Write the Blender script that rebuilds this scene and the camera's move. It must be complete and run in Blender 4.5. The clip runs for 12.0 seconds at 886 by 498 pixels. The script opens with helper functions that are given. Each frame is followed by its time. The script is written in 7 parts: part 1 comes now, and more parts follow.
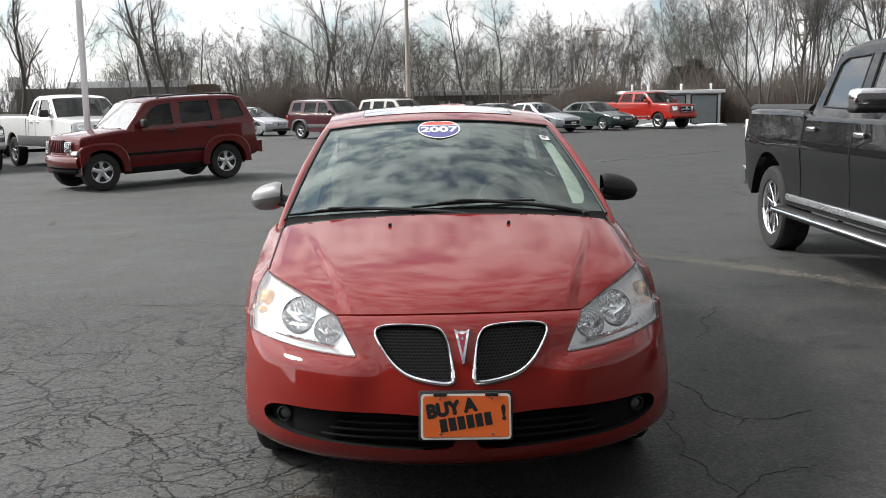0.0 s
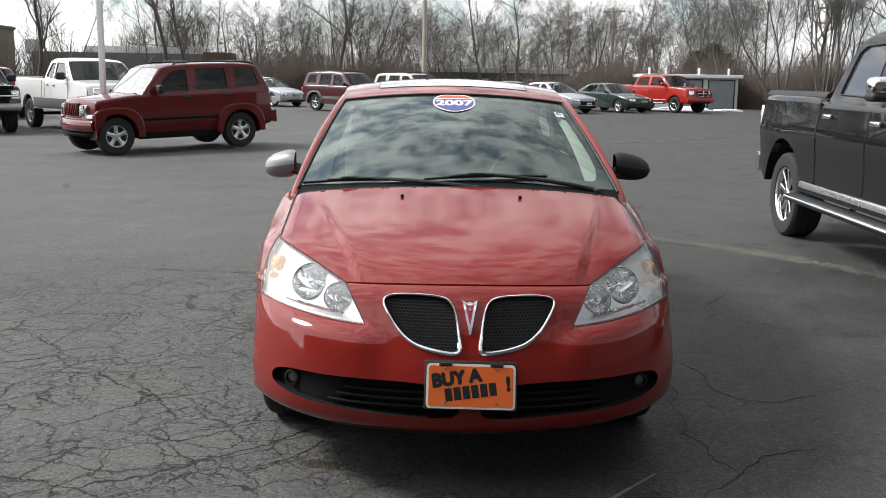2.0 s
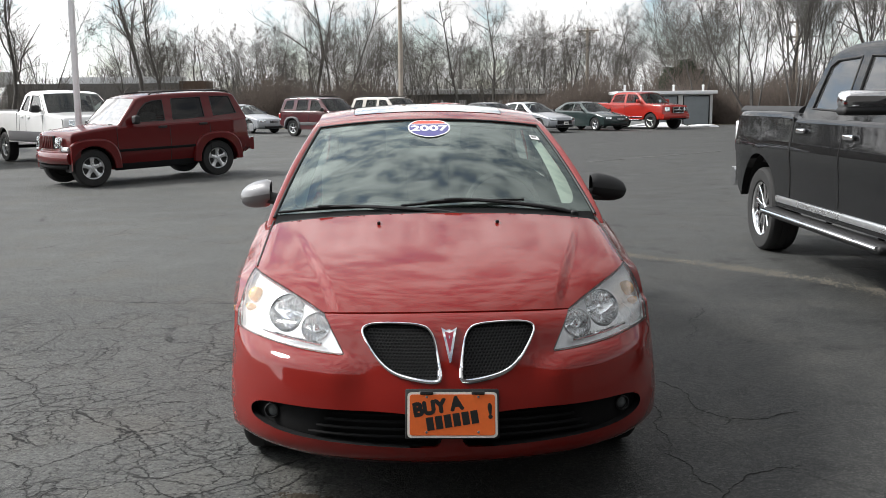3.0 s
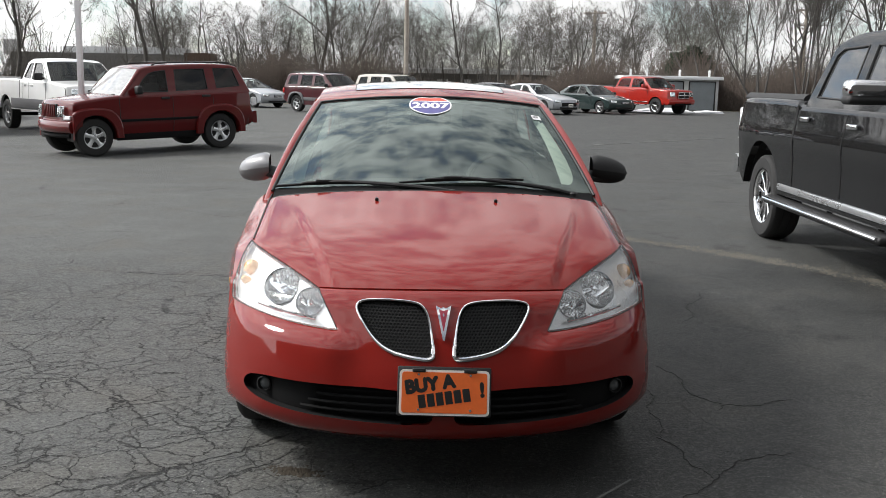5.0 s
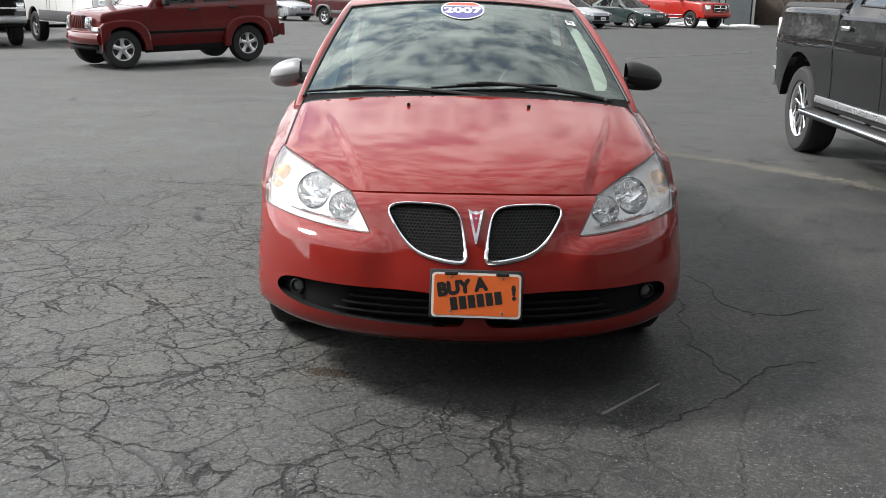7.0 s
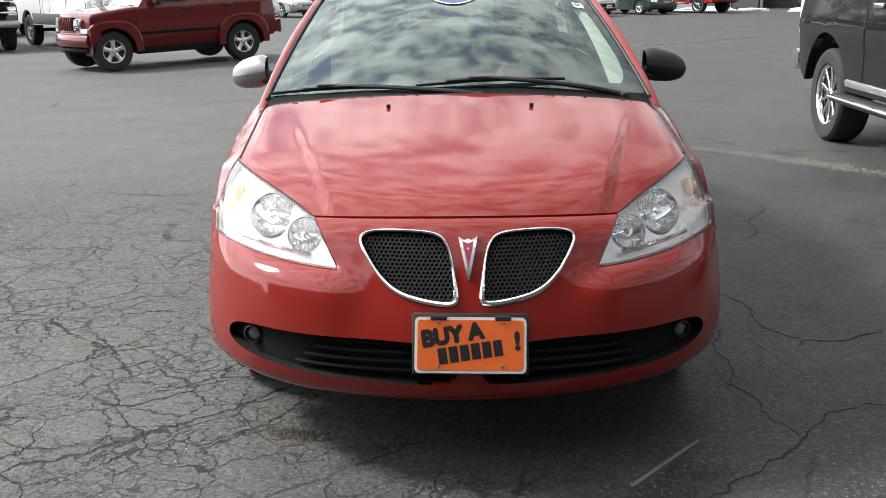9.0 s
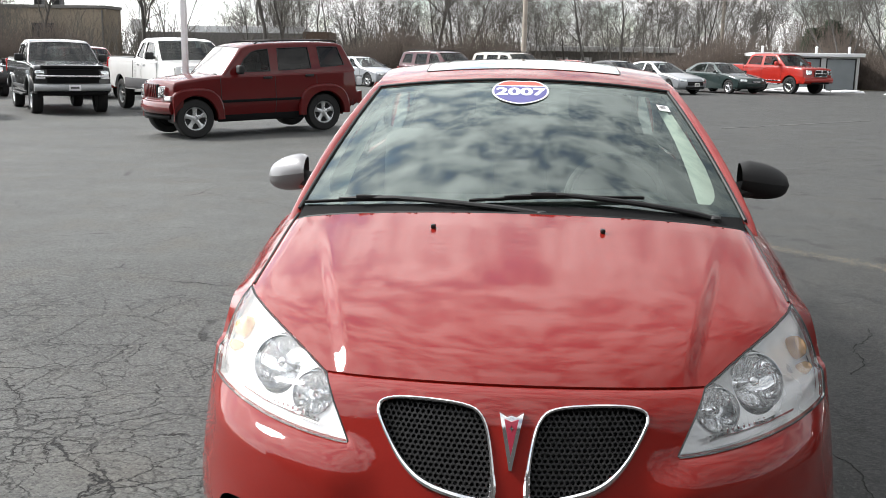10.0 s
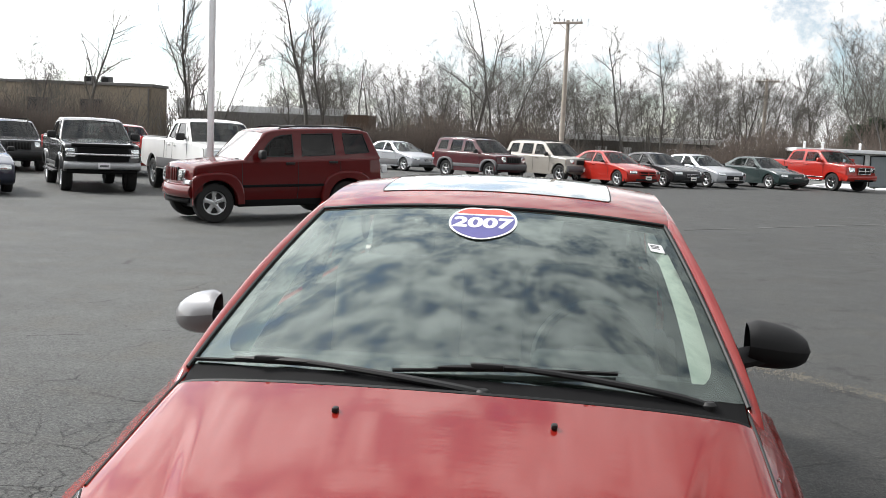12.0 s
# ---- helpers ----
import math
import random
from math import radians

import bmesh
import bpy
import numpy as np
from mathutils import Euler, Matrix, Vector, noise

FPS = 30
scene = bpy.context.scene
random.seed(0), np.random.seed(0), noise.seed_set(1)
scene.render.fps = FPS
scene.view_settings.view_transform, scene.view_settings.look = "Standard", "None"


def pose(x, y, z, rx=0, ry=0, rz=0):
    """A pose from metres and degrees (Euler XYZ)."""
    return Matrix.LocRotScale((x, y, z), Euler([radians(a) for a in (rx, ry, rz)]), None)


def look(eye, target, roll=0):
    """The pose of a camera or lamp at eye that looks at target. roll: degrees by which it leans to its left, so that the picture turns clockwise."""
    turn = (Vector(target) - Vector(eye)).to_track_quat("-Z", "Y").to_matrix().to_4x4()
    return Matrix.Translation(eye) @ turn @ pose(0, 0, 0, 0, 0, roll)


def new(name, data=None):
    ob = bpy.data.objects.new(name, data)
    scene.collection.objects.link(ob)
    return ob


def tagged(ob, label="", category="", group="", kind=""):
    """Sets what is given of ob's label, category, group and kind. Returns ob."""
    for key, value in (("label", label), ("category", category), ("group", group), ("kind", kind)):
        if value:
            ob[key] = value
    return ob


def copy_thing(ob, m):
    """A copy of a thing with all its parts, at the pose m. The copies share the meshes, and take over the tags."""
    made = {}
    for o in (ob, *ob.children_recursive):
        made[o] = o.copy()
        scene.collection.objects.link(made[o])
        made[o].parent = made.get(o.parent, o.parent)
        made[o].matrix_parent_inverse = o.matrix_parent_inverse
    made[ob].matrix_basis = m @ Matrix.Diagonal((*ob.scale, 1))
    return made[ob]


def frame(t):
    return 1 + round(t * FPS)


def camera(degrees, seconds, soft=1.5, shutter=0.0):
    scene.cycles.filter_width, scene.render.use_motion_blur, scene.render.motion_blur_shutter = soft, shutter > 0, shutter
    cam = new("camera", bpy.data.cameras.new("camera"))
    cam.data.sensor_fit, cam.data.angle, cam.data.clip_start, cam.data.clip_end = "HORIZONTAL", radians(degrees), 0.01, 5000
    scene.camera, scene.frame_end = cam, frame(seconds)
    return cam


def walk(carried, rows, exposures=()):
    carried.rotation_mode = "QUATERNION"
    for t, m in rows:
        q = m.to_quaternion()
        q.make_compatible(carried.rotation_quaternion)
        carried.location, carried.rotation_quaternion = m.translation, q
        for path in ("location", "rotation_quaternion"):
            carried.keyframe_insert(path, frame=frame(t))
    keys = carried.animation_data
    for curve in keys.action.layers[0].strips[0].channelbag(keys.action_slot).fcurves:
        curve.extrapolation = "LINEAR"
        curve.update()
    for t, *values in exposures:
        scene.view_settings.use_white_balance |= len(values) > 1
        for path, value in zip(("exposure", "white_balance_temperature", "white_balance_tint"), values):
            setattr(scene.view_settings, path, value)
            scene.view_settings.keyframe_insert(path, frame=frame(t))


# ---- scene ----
cam = camera(49.4, 12.0, soft=0.6)
PATH = [
    (0, (-0.179, -3.284, 1.482), (-0.108, -1.307, 1.183), -0.96),
    (0.5, (-0.180, -3.289, 1.474), (-0.123, -1.313, 1.169), -1.02),
    (1, (-0.178, -3.300, 1.474), (-0.123, -1.323, 1.176), -1.18),
    (1.5, (-0.180, -3.304, 1.461), (-0.130, -1.336, 1.110), -0.57),
    (2, (-0.182, -3.314, 1.466), (-0.132, -1.344, 1.120), 1.00),
    (2.5, (-0.170, -3.310, 1.481), (-0.094, -1.334, 1.179), 0.37),
    (2.7, (-0.167, -3.292, 1.483), (-0.081, -1.317, 1.183), -0.48),
    (4.3, (-0.159, -3.302, 1.480), (-0.061, -1.329, 1.165), -0.21),
    (4.5, (-0.153, -3.295, 1.486), (-0.060, -1.319, 1.191), -0.38),
    (5, (-0.149, -3.281, 1.474), (-0.063, -1.313, 1.131), 1.11),
    (5.5, (-0.162, -3.289, 1.466), (-0.103, -1.330, 1.067), 0.79),
    (6, (-0.163, -3.291, 1.454), (-0.112, -1.346, 0.993), 0.68),
    (6.5, (-0.168, -3.298, 1.439), (-0.136, -1.363, 0.935), 0.82),
    (6.7, (-0.172, -3.296, 1.433), (-0.141, -1.364, 0.919), 1.18),
    (8.3, (-0.078, -2.999, 1.393), (-0.049, -1.060, 0.904), 0.84),
    (8.5, (-0.075, -2.892, 1.385), (-0.029, -0.957, 0.880), 0.80),
    (8.7, (-0.077, -2.785, 1.389), (0.011, -0.849, 0.896), 0.10),
    (9, (-0.081, -2.621, 1.379), (-0.073, -0.692, 0.854), -0.54),
    (9.2, (-0.045, -2.495, 1.374), (-0.029, -0.571, 0.831), -1.08),
    (9.5, (-0.007, -2.284, 1.411), (-0.026, -0.337, 0.958), 0.32),
    (9.7, (0.015, -2.174, 1.446), (-0.014, -0.215, 1.042), -1.06),
    (10, (0.002, -2.040, 1.475), (-0.153, -0.085, 1.085), 0.92),
    (10.2, (-0.014, -1.953, 1.492), (-0.159, 0.005, 1.113), 3.41),
    (10.5, (-0.035, -1.791, 1.528), (-0.088, 0.179, 1.184), 2.68),
    (10.7, (-0.038, -1.706, 1.548), (-0.055, 0.265, 1.211), 1.64),
    (11, (-0.035, -1.609, 1.594), (-0.062, 0.365, 1.276), 1.41),
    (11.2, (-0.018, -1.563, 1.598), (-0.060, 0.410, 1.271), 1.16),
    (11.5, (0.053, -1.475, 1.603), (-0.111, 0.488, 1.255), -0.18),
    (11.7, (0.146, -1.424, 1.617), (-0.040, 0.551, 1.360), 1.69),
    (12, (0.246, -1.314, 1.610), (0.005, 0.658, 1.385), 2.49),
]
walk(cam, [(t, look(eye, target, roll)) for t, eye, target, roll in PATH], [(0, -0.3), (2.5, -0.25), (5.0, -0.33), (6.0, -0.2), (6.5, -0.07), (9.5, 0.25), (10.5, -0.1), (12, -0.12)])

# ---- light ----
SUN_EL, SUN_AZ = 42.0, 166.0  # degrees; azimuth counted from +x towards +y
SUN_WAY = Vector((math.cos(radians(SUN_EL)) * math.cos(radians(SUN_AZ)), math.cos(radians(SUN_EL)) * math.sin(radians(SUN_AZ)), math.sin(radians(SUN_EL))))
world = bpy.data.worlds.new("sky")
scene.world = world
world.use_nodes = True
wn, wl = world.node_tree.nodes, world.node_tree.links
wn.clear()
sky = wn.new("ShaderNodeTexSky")
sky.sky_type, sky.sun_disc = "NISHITA", False
sky.sun_elevation, sky.sun_rotation = radians(SUN_EL), radians(90 - SUN_AZ)
sky.air_density, sky.dust_density = 1.0, 0.6
coord = wn.new("ShaderNodeTexCoord")
stretch = wn.new("ShaderNodeMapping")
stretch.inputs["Scale"].default_value = (2.7, 2.7, 3.3)
cloud = wn.new("ShaderNodeTexNoise")
cloud.inputs["Scale"].default_value, cloud.inputs["Detail"].default_value, cloud.inputs["Roughness"].default_value = 3.3, 9.0, 0.70
cloud.inputs["Distortion"].default_value = 0.15
cover = wn.new("ShaderNodeValToRGB")
cover.color_ramp.elements[0].position, cover.color_ramp.elements[1].position = 0.30, 0.50
shape = wn.new("ShaderNodeValToRGB")
shape.color_ramp.elements[0].position, shape.color_ramp.elements[1].position = 0.38, 0.60
shape.color_ramp.elements[0].color, shape.color_ramp.elements[1].color = (10.5, 10.8, 11.2, 1), (31.0, 31.0, 31.0, 1)
mix = wn.new("ShaderNodeMix")
mix.data_type = "RGBA"
back = wn.new("ShaderNodeBackground")
back.inputs["Strength"].default_value = 0.0560
out = wn.new("ShaderNodeOutputWorld")
wl.new(coord.outputs["Generated"], stretch.inputs["Vector"])
wl.new(stretch.outputs["Vector"], cloud.inputs["Vector"])
wl.new(cloud.outputs["Fac"], cover.inputs["Fac"])
wl.new(cloud.outputs["Fac"], shape.inputs["Fac"])
wl.new(cover.outputs["Color"], mix.inputs["Factor"])
lift = wn.new("ShaderNodeMix")
lift.data_type, lift.blend_type = "RGBA", "MULTIPLY"
lift.inputs["Factor"].default_value, lift.inputs["B"].default_value = 1.0, (3.3, 3.45, 3.5, 1)
wl.new(sky.outputs["Color"], lift.inputs["A"])
wl.new(lift.outputs["Result"], mix.inputs["A"])
wl.new(shape.outputs["Color"], mix.inputs["B"])
# clouds and haze glow towards the sun
toward = wn.new("ShaderNodeVectorMath")
toward.operation = "DOT_PRODUCT"
toward.inputs[1].default_value = SUN_WAY
glow = wn.new("ShaderNodeMapRange")
for key, value in (("From Min", 0.20), ("From Max", 0.97), ("To Min", 0.48), ("To Max", 1.95)):
    glow.inputs[key].default_value = value
# bright haze low over the horizon
height = wn.new("ShaderNodeSeparateXYZ")
haze = wn.new("ShaderNodeMapRange")
haze.interpolation_type = "SMOOTHSTEP"
for key, value in (("From Min", 0.0), ("From Max", 0.58), ("To Min", 0.60), ("To Max", 0.0)):
    haze.inputs[key].default_value = value
both = wn.new("ShaderNodeMath")
both.operation = "ADD"
wl.new(coord.outputs["Generated"], height.inputs[0])
wl.new(height.outputs["Z"], haze.inputs["Value"])
wl.new(haze.outputs["Result"], both.inputs[1])
shine = wn.new("ShaderNodeVectorMath")
shine.operation = "SCALE"
wl.new(coord.outputs["Generated"], toward.inputs[0])
wl.new(toward.outputs["Value"], glow.inputs["Value"])
wl.new(mix.outputs["Result"], shine.inputs[0])
wl.new(glow.outputs["Result"], both.inputs[0])
wl.new(both.outputs[0], shine.inputs["Scale"])
wl.new(shine.outputs["Vector"], back.inputs["Color"])
wl.new(back.outputs["Background"], out.inputs["Surface"])

sun = new("sun", bpy.data.lights.new("sun", "SUN"))
sun.data.energy, sun.data.angle, sun.data.color = 5.0, radians(12.0), (1.0, 0.97, 0.93)
sun.matrix_world = look(SUN_WAY * 50, (0, 0, 0))


# ---- materials ----
def material(name, base, rough=0.5, metal=0.0, vary=0.12, grain=30.0, bump=0.0, coat=0.0, blotch=2.0, rough_vary=0.08, spec=0.5, coat_rough=0.04, wave=0.0):
    """A painted, plastic, rubber or metal surface with grain and blotches in its colour, gloss and relief."""
    m = bpy.data.materials.new(name)
    m.use_nodes = True
    nt = m.node_tree
    n, l = nt.nodes, nt.links
    p = n["Principled BSDF"]
    p.inputs["Metallic"].default_value = metal
    p.inputs["Coat Weight"].default_value, p.inputs["Coat Roughness"].default_value = coat, coat_rough
    p.inputs["Specular IOR Level"].default_value = spec
    tc = n.new("ShaderNodeTexCoord")
    fine, big = n.new("ShaderNodeTexNoise"), n.new("ShaderNodeTexNoise")
    fine.inputs["Scale"].default_value, fine.inputs["Detail"].default_value = grain, 5
    big.inputs["Scale"].default_value, big.inputs["Detail"].default_value = blotch, 4
    l.new(tc.outputs["Object"], fine.inputs["Vector"])
    l.new(tc.outputs["Object"], big.inputs["Vector"])
    add = n.new("ShaderNodeMath")
    add.operation = "MULTIPLY_ADD"
    add.inputs[1].default_value = 0.5
    half = n.new("ShaderNodeMath")
    half.operation = "MULTIPLY"
    half.inputs[1].default_value = 0.5
    l.new(big.outputs["Fac"], half.inputs[0])
    l.new(fine.outputs["Fac"], add.inputs[0])
    l.new(half.outputs[0], add.inputs[2])
    ramp = n.new("ShaderNodeValToRGB")
    lo, hi = [max(0, c * (1 - vary)) for c in base], [min(1, c * (1 + vary)) for c in base]
    ramp.color_ramp.elements[0].position, ramp.color_ramp.elements[1].position = 0.3, 0.7
    ramp.color_ramp.elements[0].color, ramp.color_ramp.elements[1].color = (*lo, 1), (*hi, 1)
    l.new(add.outputs[0], ramp.inputs["Fac"])
    l.new(ramp.outputs["Color"], p.inputs["Base Color"])
    rr = n.new("ShaderNodeMapRange")
    rr.inputs["To Min"].default_value, rr.inputs["To Max"].default_value = max(0.01, rough - rough_vary), min(1, rough + rough_vary)
    l.new(big.outputs["Fac"], rr.inputs["Value"])
    l.new(rr.outputs["Result"], p.inputs["Roughness"])
    if bump:
        b = n.new("ShaderNodeBump")
        b.inputs["Strength"].default_value, b.inputs["Distance"].default_value = 0.6, bump
        l.new(fine.outputs["Fac"], b.inputs["Height"])
        l.new(b.outputs["Normal"], p.inputs["Normal"])
    if wave:
        w, b = n.new("ShaderNodeTexNoise"), n.new("ShaderNodeBump")
        across = n.new("ShaderNodeMapping")
        across.inputs["Scale"].default_value = (0.30, 1.5, 1.0)
        w.inputs["Scale"].default_value, w.inputs["Detail"].default_value, w.inputs["Roughness"].default_value = 26.0, 4.0, 0.6
        b.inputs["Strength"].default_value, b.inputs["Distance"].default_value = 0.5, wave
        l.new(tc.outputs["Object"], across.inputs["Vector"])
        l.new(across.outputs["Vector"], w.inputs["Vector"])
        l.new(w.outputs["Fac"], b.inputs["Height"])
        l.new(b.outputs["Normal"], p.inputs["Coat Normal"])
    return m


def glass_material(name, tint, haze=0.0, haze_color=(0.8, 0.8, 0.8), ior=1.5, rough=0.01, gloss=(1, 1, 1)):
    """Thin pane: tinted see-through, mirrored by Fresnel, with an optional diffuse haze."""
    m = bpy.data.materials.new(name)
    m.use_nodes = True
    n, l = m.node_tree.nodes, m.node_tree.links
    n.clear()
    o = n.new("ShaderNodeOutputMaterial")
    t, g, f, mx = n.new("ShaderNodeBsdfTransparent"), n.new("ShaderNodeBsdfGlossy"), n.new("ShaderNodeFresnel"), n.new("ShaderNodeMixShader")
    t.inputs["Color"].default_value = (*tint, 1)
    g.inputs["Roughness"].default_value = rough
    g.inputs["Color"].default_value = (*gloss, 1)
    f.inputs["IOR"].default_value = ior
    last = t.outputs[0]
    if haze:
        d, hm = n.new("ShaderNodeBsdfDiffuse"), n.new("ShaderNodeMixShader")
        d.inputs["Color"].default_value = (*haze_color, 1)
        ns, rg = n.new("ShaderNodeTexNoise"), n.new("ShaderNodeMapRange")
        ns.inputs["Scale"].default_value = 9
        rg.inputs["To Min"].default_value, rg.inputs["To Max"].default_value = haze * 0.6, haze * 1.4
        l.new(ns.outputs["Fac"], rg.inputs["Value"])
        l.new(rg.outputs["Result"], hm.inputs["Fac"])
        l.new(last, hm.inputs[1])
        l.new(d.outputs[0], hm.inputs[2])
        last = hm.outputs[0]
    l.new(f.outputs["Fac"], mx.inputs["Fac"])
    l.new(last, mx.inputs[1])
    l.new(g.outputs[0], mx.inputs[2])
    l.new(mx.outputs[0], o.inputs["Surface"])
    return m


def car_paint(name, base, metal=0.0, rough=0.42, coat=1.0, spec=0.2, coat_rough=0.04, wave=0.0):
    return material(name, base, wave=wave, rough=rough, metal=metal, vary=0.05, grain=180, coat=coat, coat_rough=coat_rough, blotch=3, rough_vary=0.05, spec=spec)


RED = car_paint("red_paint", (0.215, 0.0125, 0.0085), 0.0, 0.40, coat=1.0, spec=0.03, coat_rough=0.045, wave=0.0005)
DARK_RED = car_paint("dark_red_paint", (0.105, 0.005, 0.0055), coat=0.85, spec=0.1)
MAROON = car_paint("maroon_paint", (0.062, 0.009, 0.013))
BRIGHT_RED = car_paint("bright_red_paint", (0.34, 0.014, 0.007))
GRAPHITE = car_paint("graphite_paint", (0.0065, 0.0067, 0.0072), 0.0, 0.5, coat=0.75, spec=0.03, coat_rough=0.02)
PEWTER = car_paint("pewter_paint", (0.024, 0.025, 0.026), 0.3)
WHITE = car_paint("white_paint", (0.80, 0.80, 0.79))
SILVER = car_paint("silver_paint", (0.40, 0.415, 0.44), 0.5)
TAN = car_paint("champagne_paint", (0.40, 0.375, 0.335), 0.3)
BLACK_PAINT = car_paint("black_paint", (0.015, 0.016, 0.018))
GREEN_PAINT = car_paint("dark_green_paint", (0.02, 0.035, 0.034), 0.2)
NAVY = car_paint("navy_paint", (0.02, 0.024, 0.045), 0.2)
PLASTIC = material("black_plastic", (0.012, 0.012, 0.0125), 0.6, vary=0.2, grain=200, bump=0.0003)
TRIM_GREY = material("grey_cladding", (0.10, 0.10, 0.105), 0.6, vary=0.15, grain=150)
RUBBER = material("tyre_rubber", (0.018, 0.018, 0.018), 0.8, vary=0.3, grain=60, bump=0.001)
DARK = material("underbody", (0.01, 0.01, 0.01), 0.9, vary=0.3)
CHROME = material("chrome", (0.82, 0.82, 0.83), 0.09, 1.0, vary=0.03, rough_vary=0.04)
ALLOY = material("alloy_wheel", (0.62, 0.63, 0.64), 0.28, 0.85, vary=0.08)
ALLOY_DARK = material("painted_wheel_pocket", (0.022, 0.022, 0.024), 0.5, 0.3)
BEZEL = material("lamp_bezel", (0.96, 0.98, 0.99), 0.30, 0.45, vary=0.03)
REFLECTOR = material("lamp_reflector", (0.97, 0.98, 0.99), 0.06, 1.0, vary=0.02, rough_vary=0.02)
LAMP_RIM = material("lamp_rim", (0.52, 0.54, 0.55), 0.25, 0.9, vary=0.05)
AMBER = material("amber_lens", (0.74, 0.42, 0.16), 0.25, vary=0.1, coat=0.6)
TAIL = material("red_tail_lens", (0.45, 0.01, 0.01), 0.2, vary=0.1, coat=0.8)
CLOTH = material("seat_cloth", (0.040, 0.042, 0.042), 0.9, vary=0.12, grain=40)
TRIM_PALE = material("pale_interior_trim", (0.50, 0.53, 0.48), 0.7, vary=0.08, grain=120)
DASH = material("dashboard", (0.028, 0.03, 0.03), 0.7, vary=0.10, grain=40)
GLASS = glass_material("windscreen_glass", (0.62, 0.76, 0.70), haze=0.022, haze_color=(0.52, 0.66, 0.60), ior=2.0, gloss=(0.86, 0.97, 0.94))
CAR_GLASS = glass_material("car_glass", (0.22, 0.26, 0.25), haze=0.004, ior=1.33)
REAR_GLASS = glass_material("rear_side_glass", (0.20, 0.25, 0.23), haze=0.03, ior=1.6)
TINTED = glass_material("tinted_glass", (0.045, 0.05, 0.05))
# grey haze stands in for sky reflected in the near pickup's panes
SMOKED = glass_material("smoked_glass", (0.06, 0.065, 0.065), haze=0.16, haze_color=(0.30, 0.31, 0.32), ior=1.6)
LAMP_GLASS = glass_material("hazed_lamp_lens", (0.99, 0.995, 1.0), haze=0.10, haze_color=(0.94, 0.98, 1.0))
# white haze paints sun glare into the dark red SUV's screen
GLARE_GLASS = glass_material("dusty_windscreen", (0.5, 0.55, 0.54), haze=0.40, haze_color=(0.93, 0.94, 0.94), ior=2.0)
CLEAR_LAMP = glass_material("clear_lamp_lens", (0.92, 0.94, 0.94), haze=0.12)
ORANGE = material("orange_plate_paint", (0.85, 0.16, 0.03), 0.45, vary=0.06, grain=80)
MIRROR_GREY = car_paint("mirror_grey_paint", (0.20, 0.20, 0.205), 0.4)
SLAT_BLACK = material("matt_black_plastic", (0.006, 0.006, 0.0065), 0.85, vary=0.2, spec=0.2)
PLATE_WHITE = material("white_plate_paint", (0.80, 0.79, 0.74), 0.45, vary=0.05)
INK = material("black_ink", (0.012, 0.012, 0.012), 0.5)
STICK_RED = material("sticker_red", (0.62, 0.09, 0.06), 0.5)
STICK_BLUE = material("sticker_blue", (0.085, 0.08, 0.26), 0.5)
STICK_WHITE = material("sticker_white", (0.85, 0.85, 0.86), 0.5)
STEEL = material("galvanised_steel", (0.45, 0.46, 0.47), 0.5, 0.6, vary=0.12)
POLE_WHITE = material("white_pole_paint", (0.84, 0.84, 0.85), 0.55, vary=0.1, grain=20)
WOOD_POLE = material("weathered_pole_wood", (0.40, 0.35, 0.30), 0.9, vary=0.3, grain=14, bump=0.01)
BARK = material("bark", (0.098, 0.092, 0.085), 0.95, vary=0.4, grain=9, bump=0.01)
TWIG = material("twigs", (0.122, 0.114, 0.104), 0.95, vary=0.4, grain=6, blotch=0.5)
BRUSH = material("brushwood", (0.150, 0.122, 0.104), 0.95, vary=0.5, grain=5, blotch=0.25)
EVERGREEN = material("evergreen_needles", (0.035, 0.05, 0.03), 0.9, vary=0.4, grain=6)
BRICK_TAN = material("weathered_wall", (0.26, 0.22, 0.17), 0.9, vary=0.25, grain=8, blotch=0.3)
WALL_GREY = material("grey_block_wall", (0.16, 0.155, 0.15), 0.9, vary=0.25, grain=6, blotch=0.2)
ROOF_WHITE = material("white_metal_roof", (0.72, 0.73, 0.74), 0.5, vary=0.08, grain=5, blotch=0.3)
SHED_WALL = material("pale_metal_siding", (0.60, 0.61, 0.60), 0.6, vary=0.12, grain=10)
SHED_DOOR = material("grey_shed_door", (0.20, 0.22, 0.23), 0.6, vary=0.12)
SNOW = material("old_snow", (0.78, 0.79, 0.81), 0.8, vary=0.08, grain=10, bump=0.02)
PAINT_LINE = material("worn_line_paint", (0.125, 0.125, 0.122), 0.8, vary=0.35, grain=25)


# ---- building blocks ----
def part(name, bm, mat, parent=None, label="", smooth=True, flat_angle=35):
    """Links a bmesh as one mesh object, under a thing or a part."""
    me = bpy.data.meshes.new(name)
    bmesh.ops.recalc_face_normals(bm, faces=bm.faces)
    bm.to_mesh(me)
    bm.free()
    me.materials.append(mat)
    if smooth:
        me.shade_smooth()
        if flat_angle:
            me.set_sharp_from_angle(angle=radians(flat_angle))
    ob = new(name, me)
    if parent is not None:
        ob.parent = parent
    if label:
        ob["label"] = label
    return ob


def thing(name, label, category, m=None, group="", kind=""):
    ob = new(name)
    ob.empty_display_size = 0.2
    if m is not None:
        ob.matrix_basis = m
    return tagged(ob, label, category, group, kind)


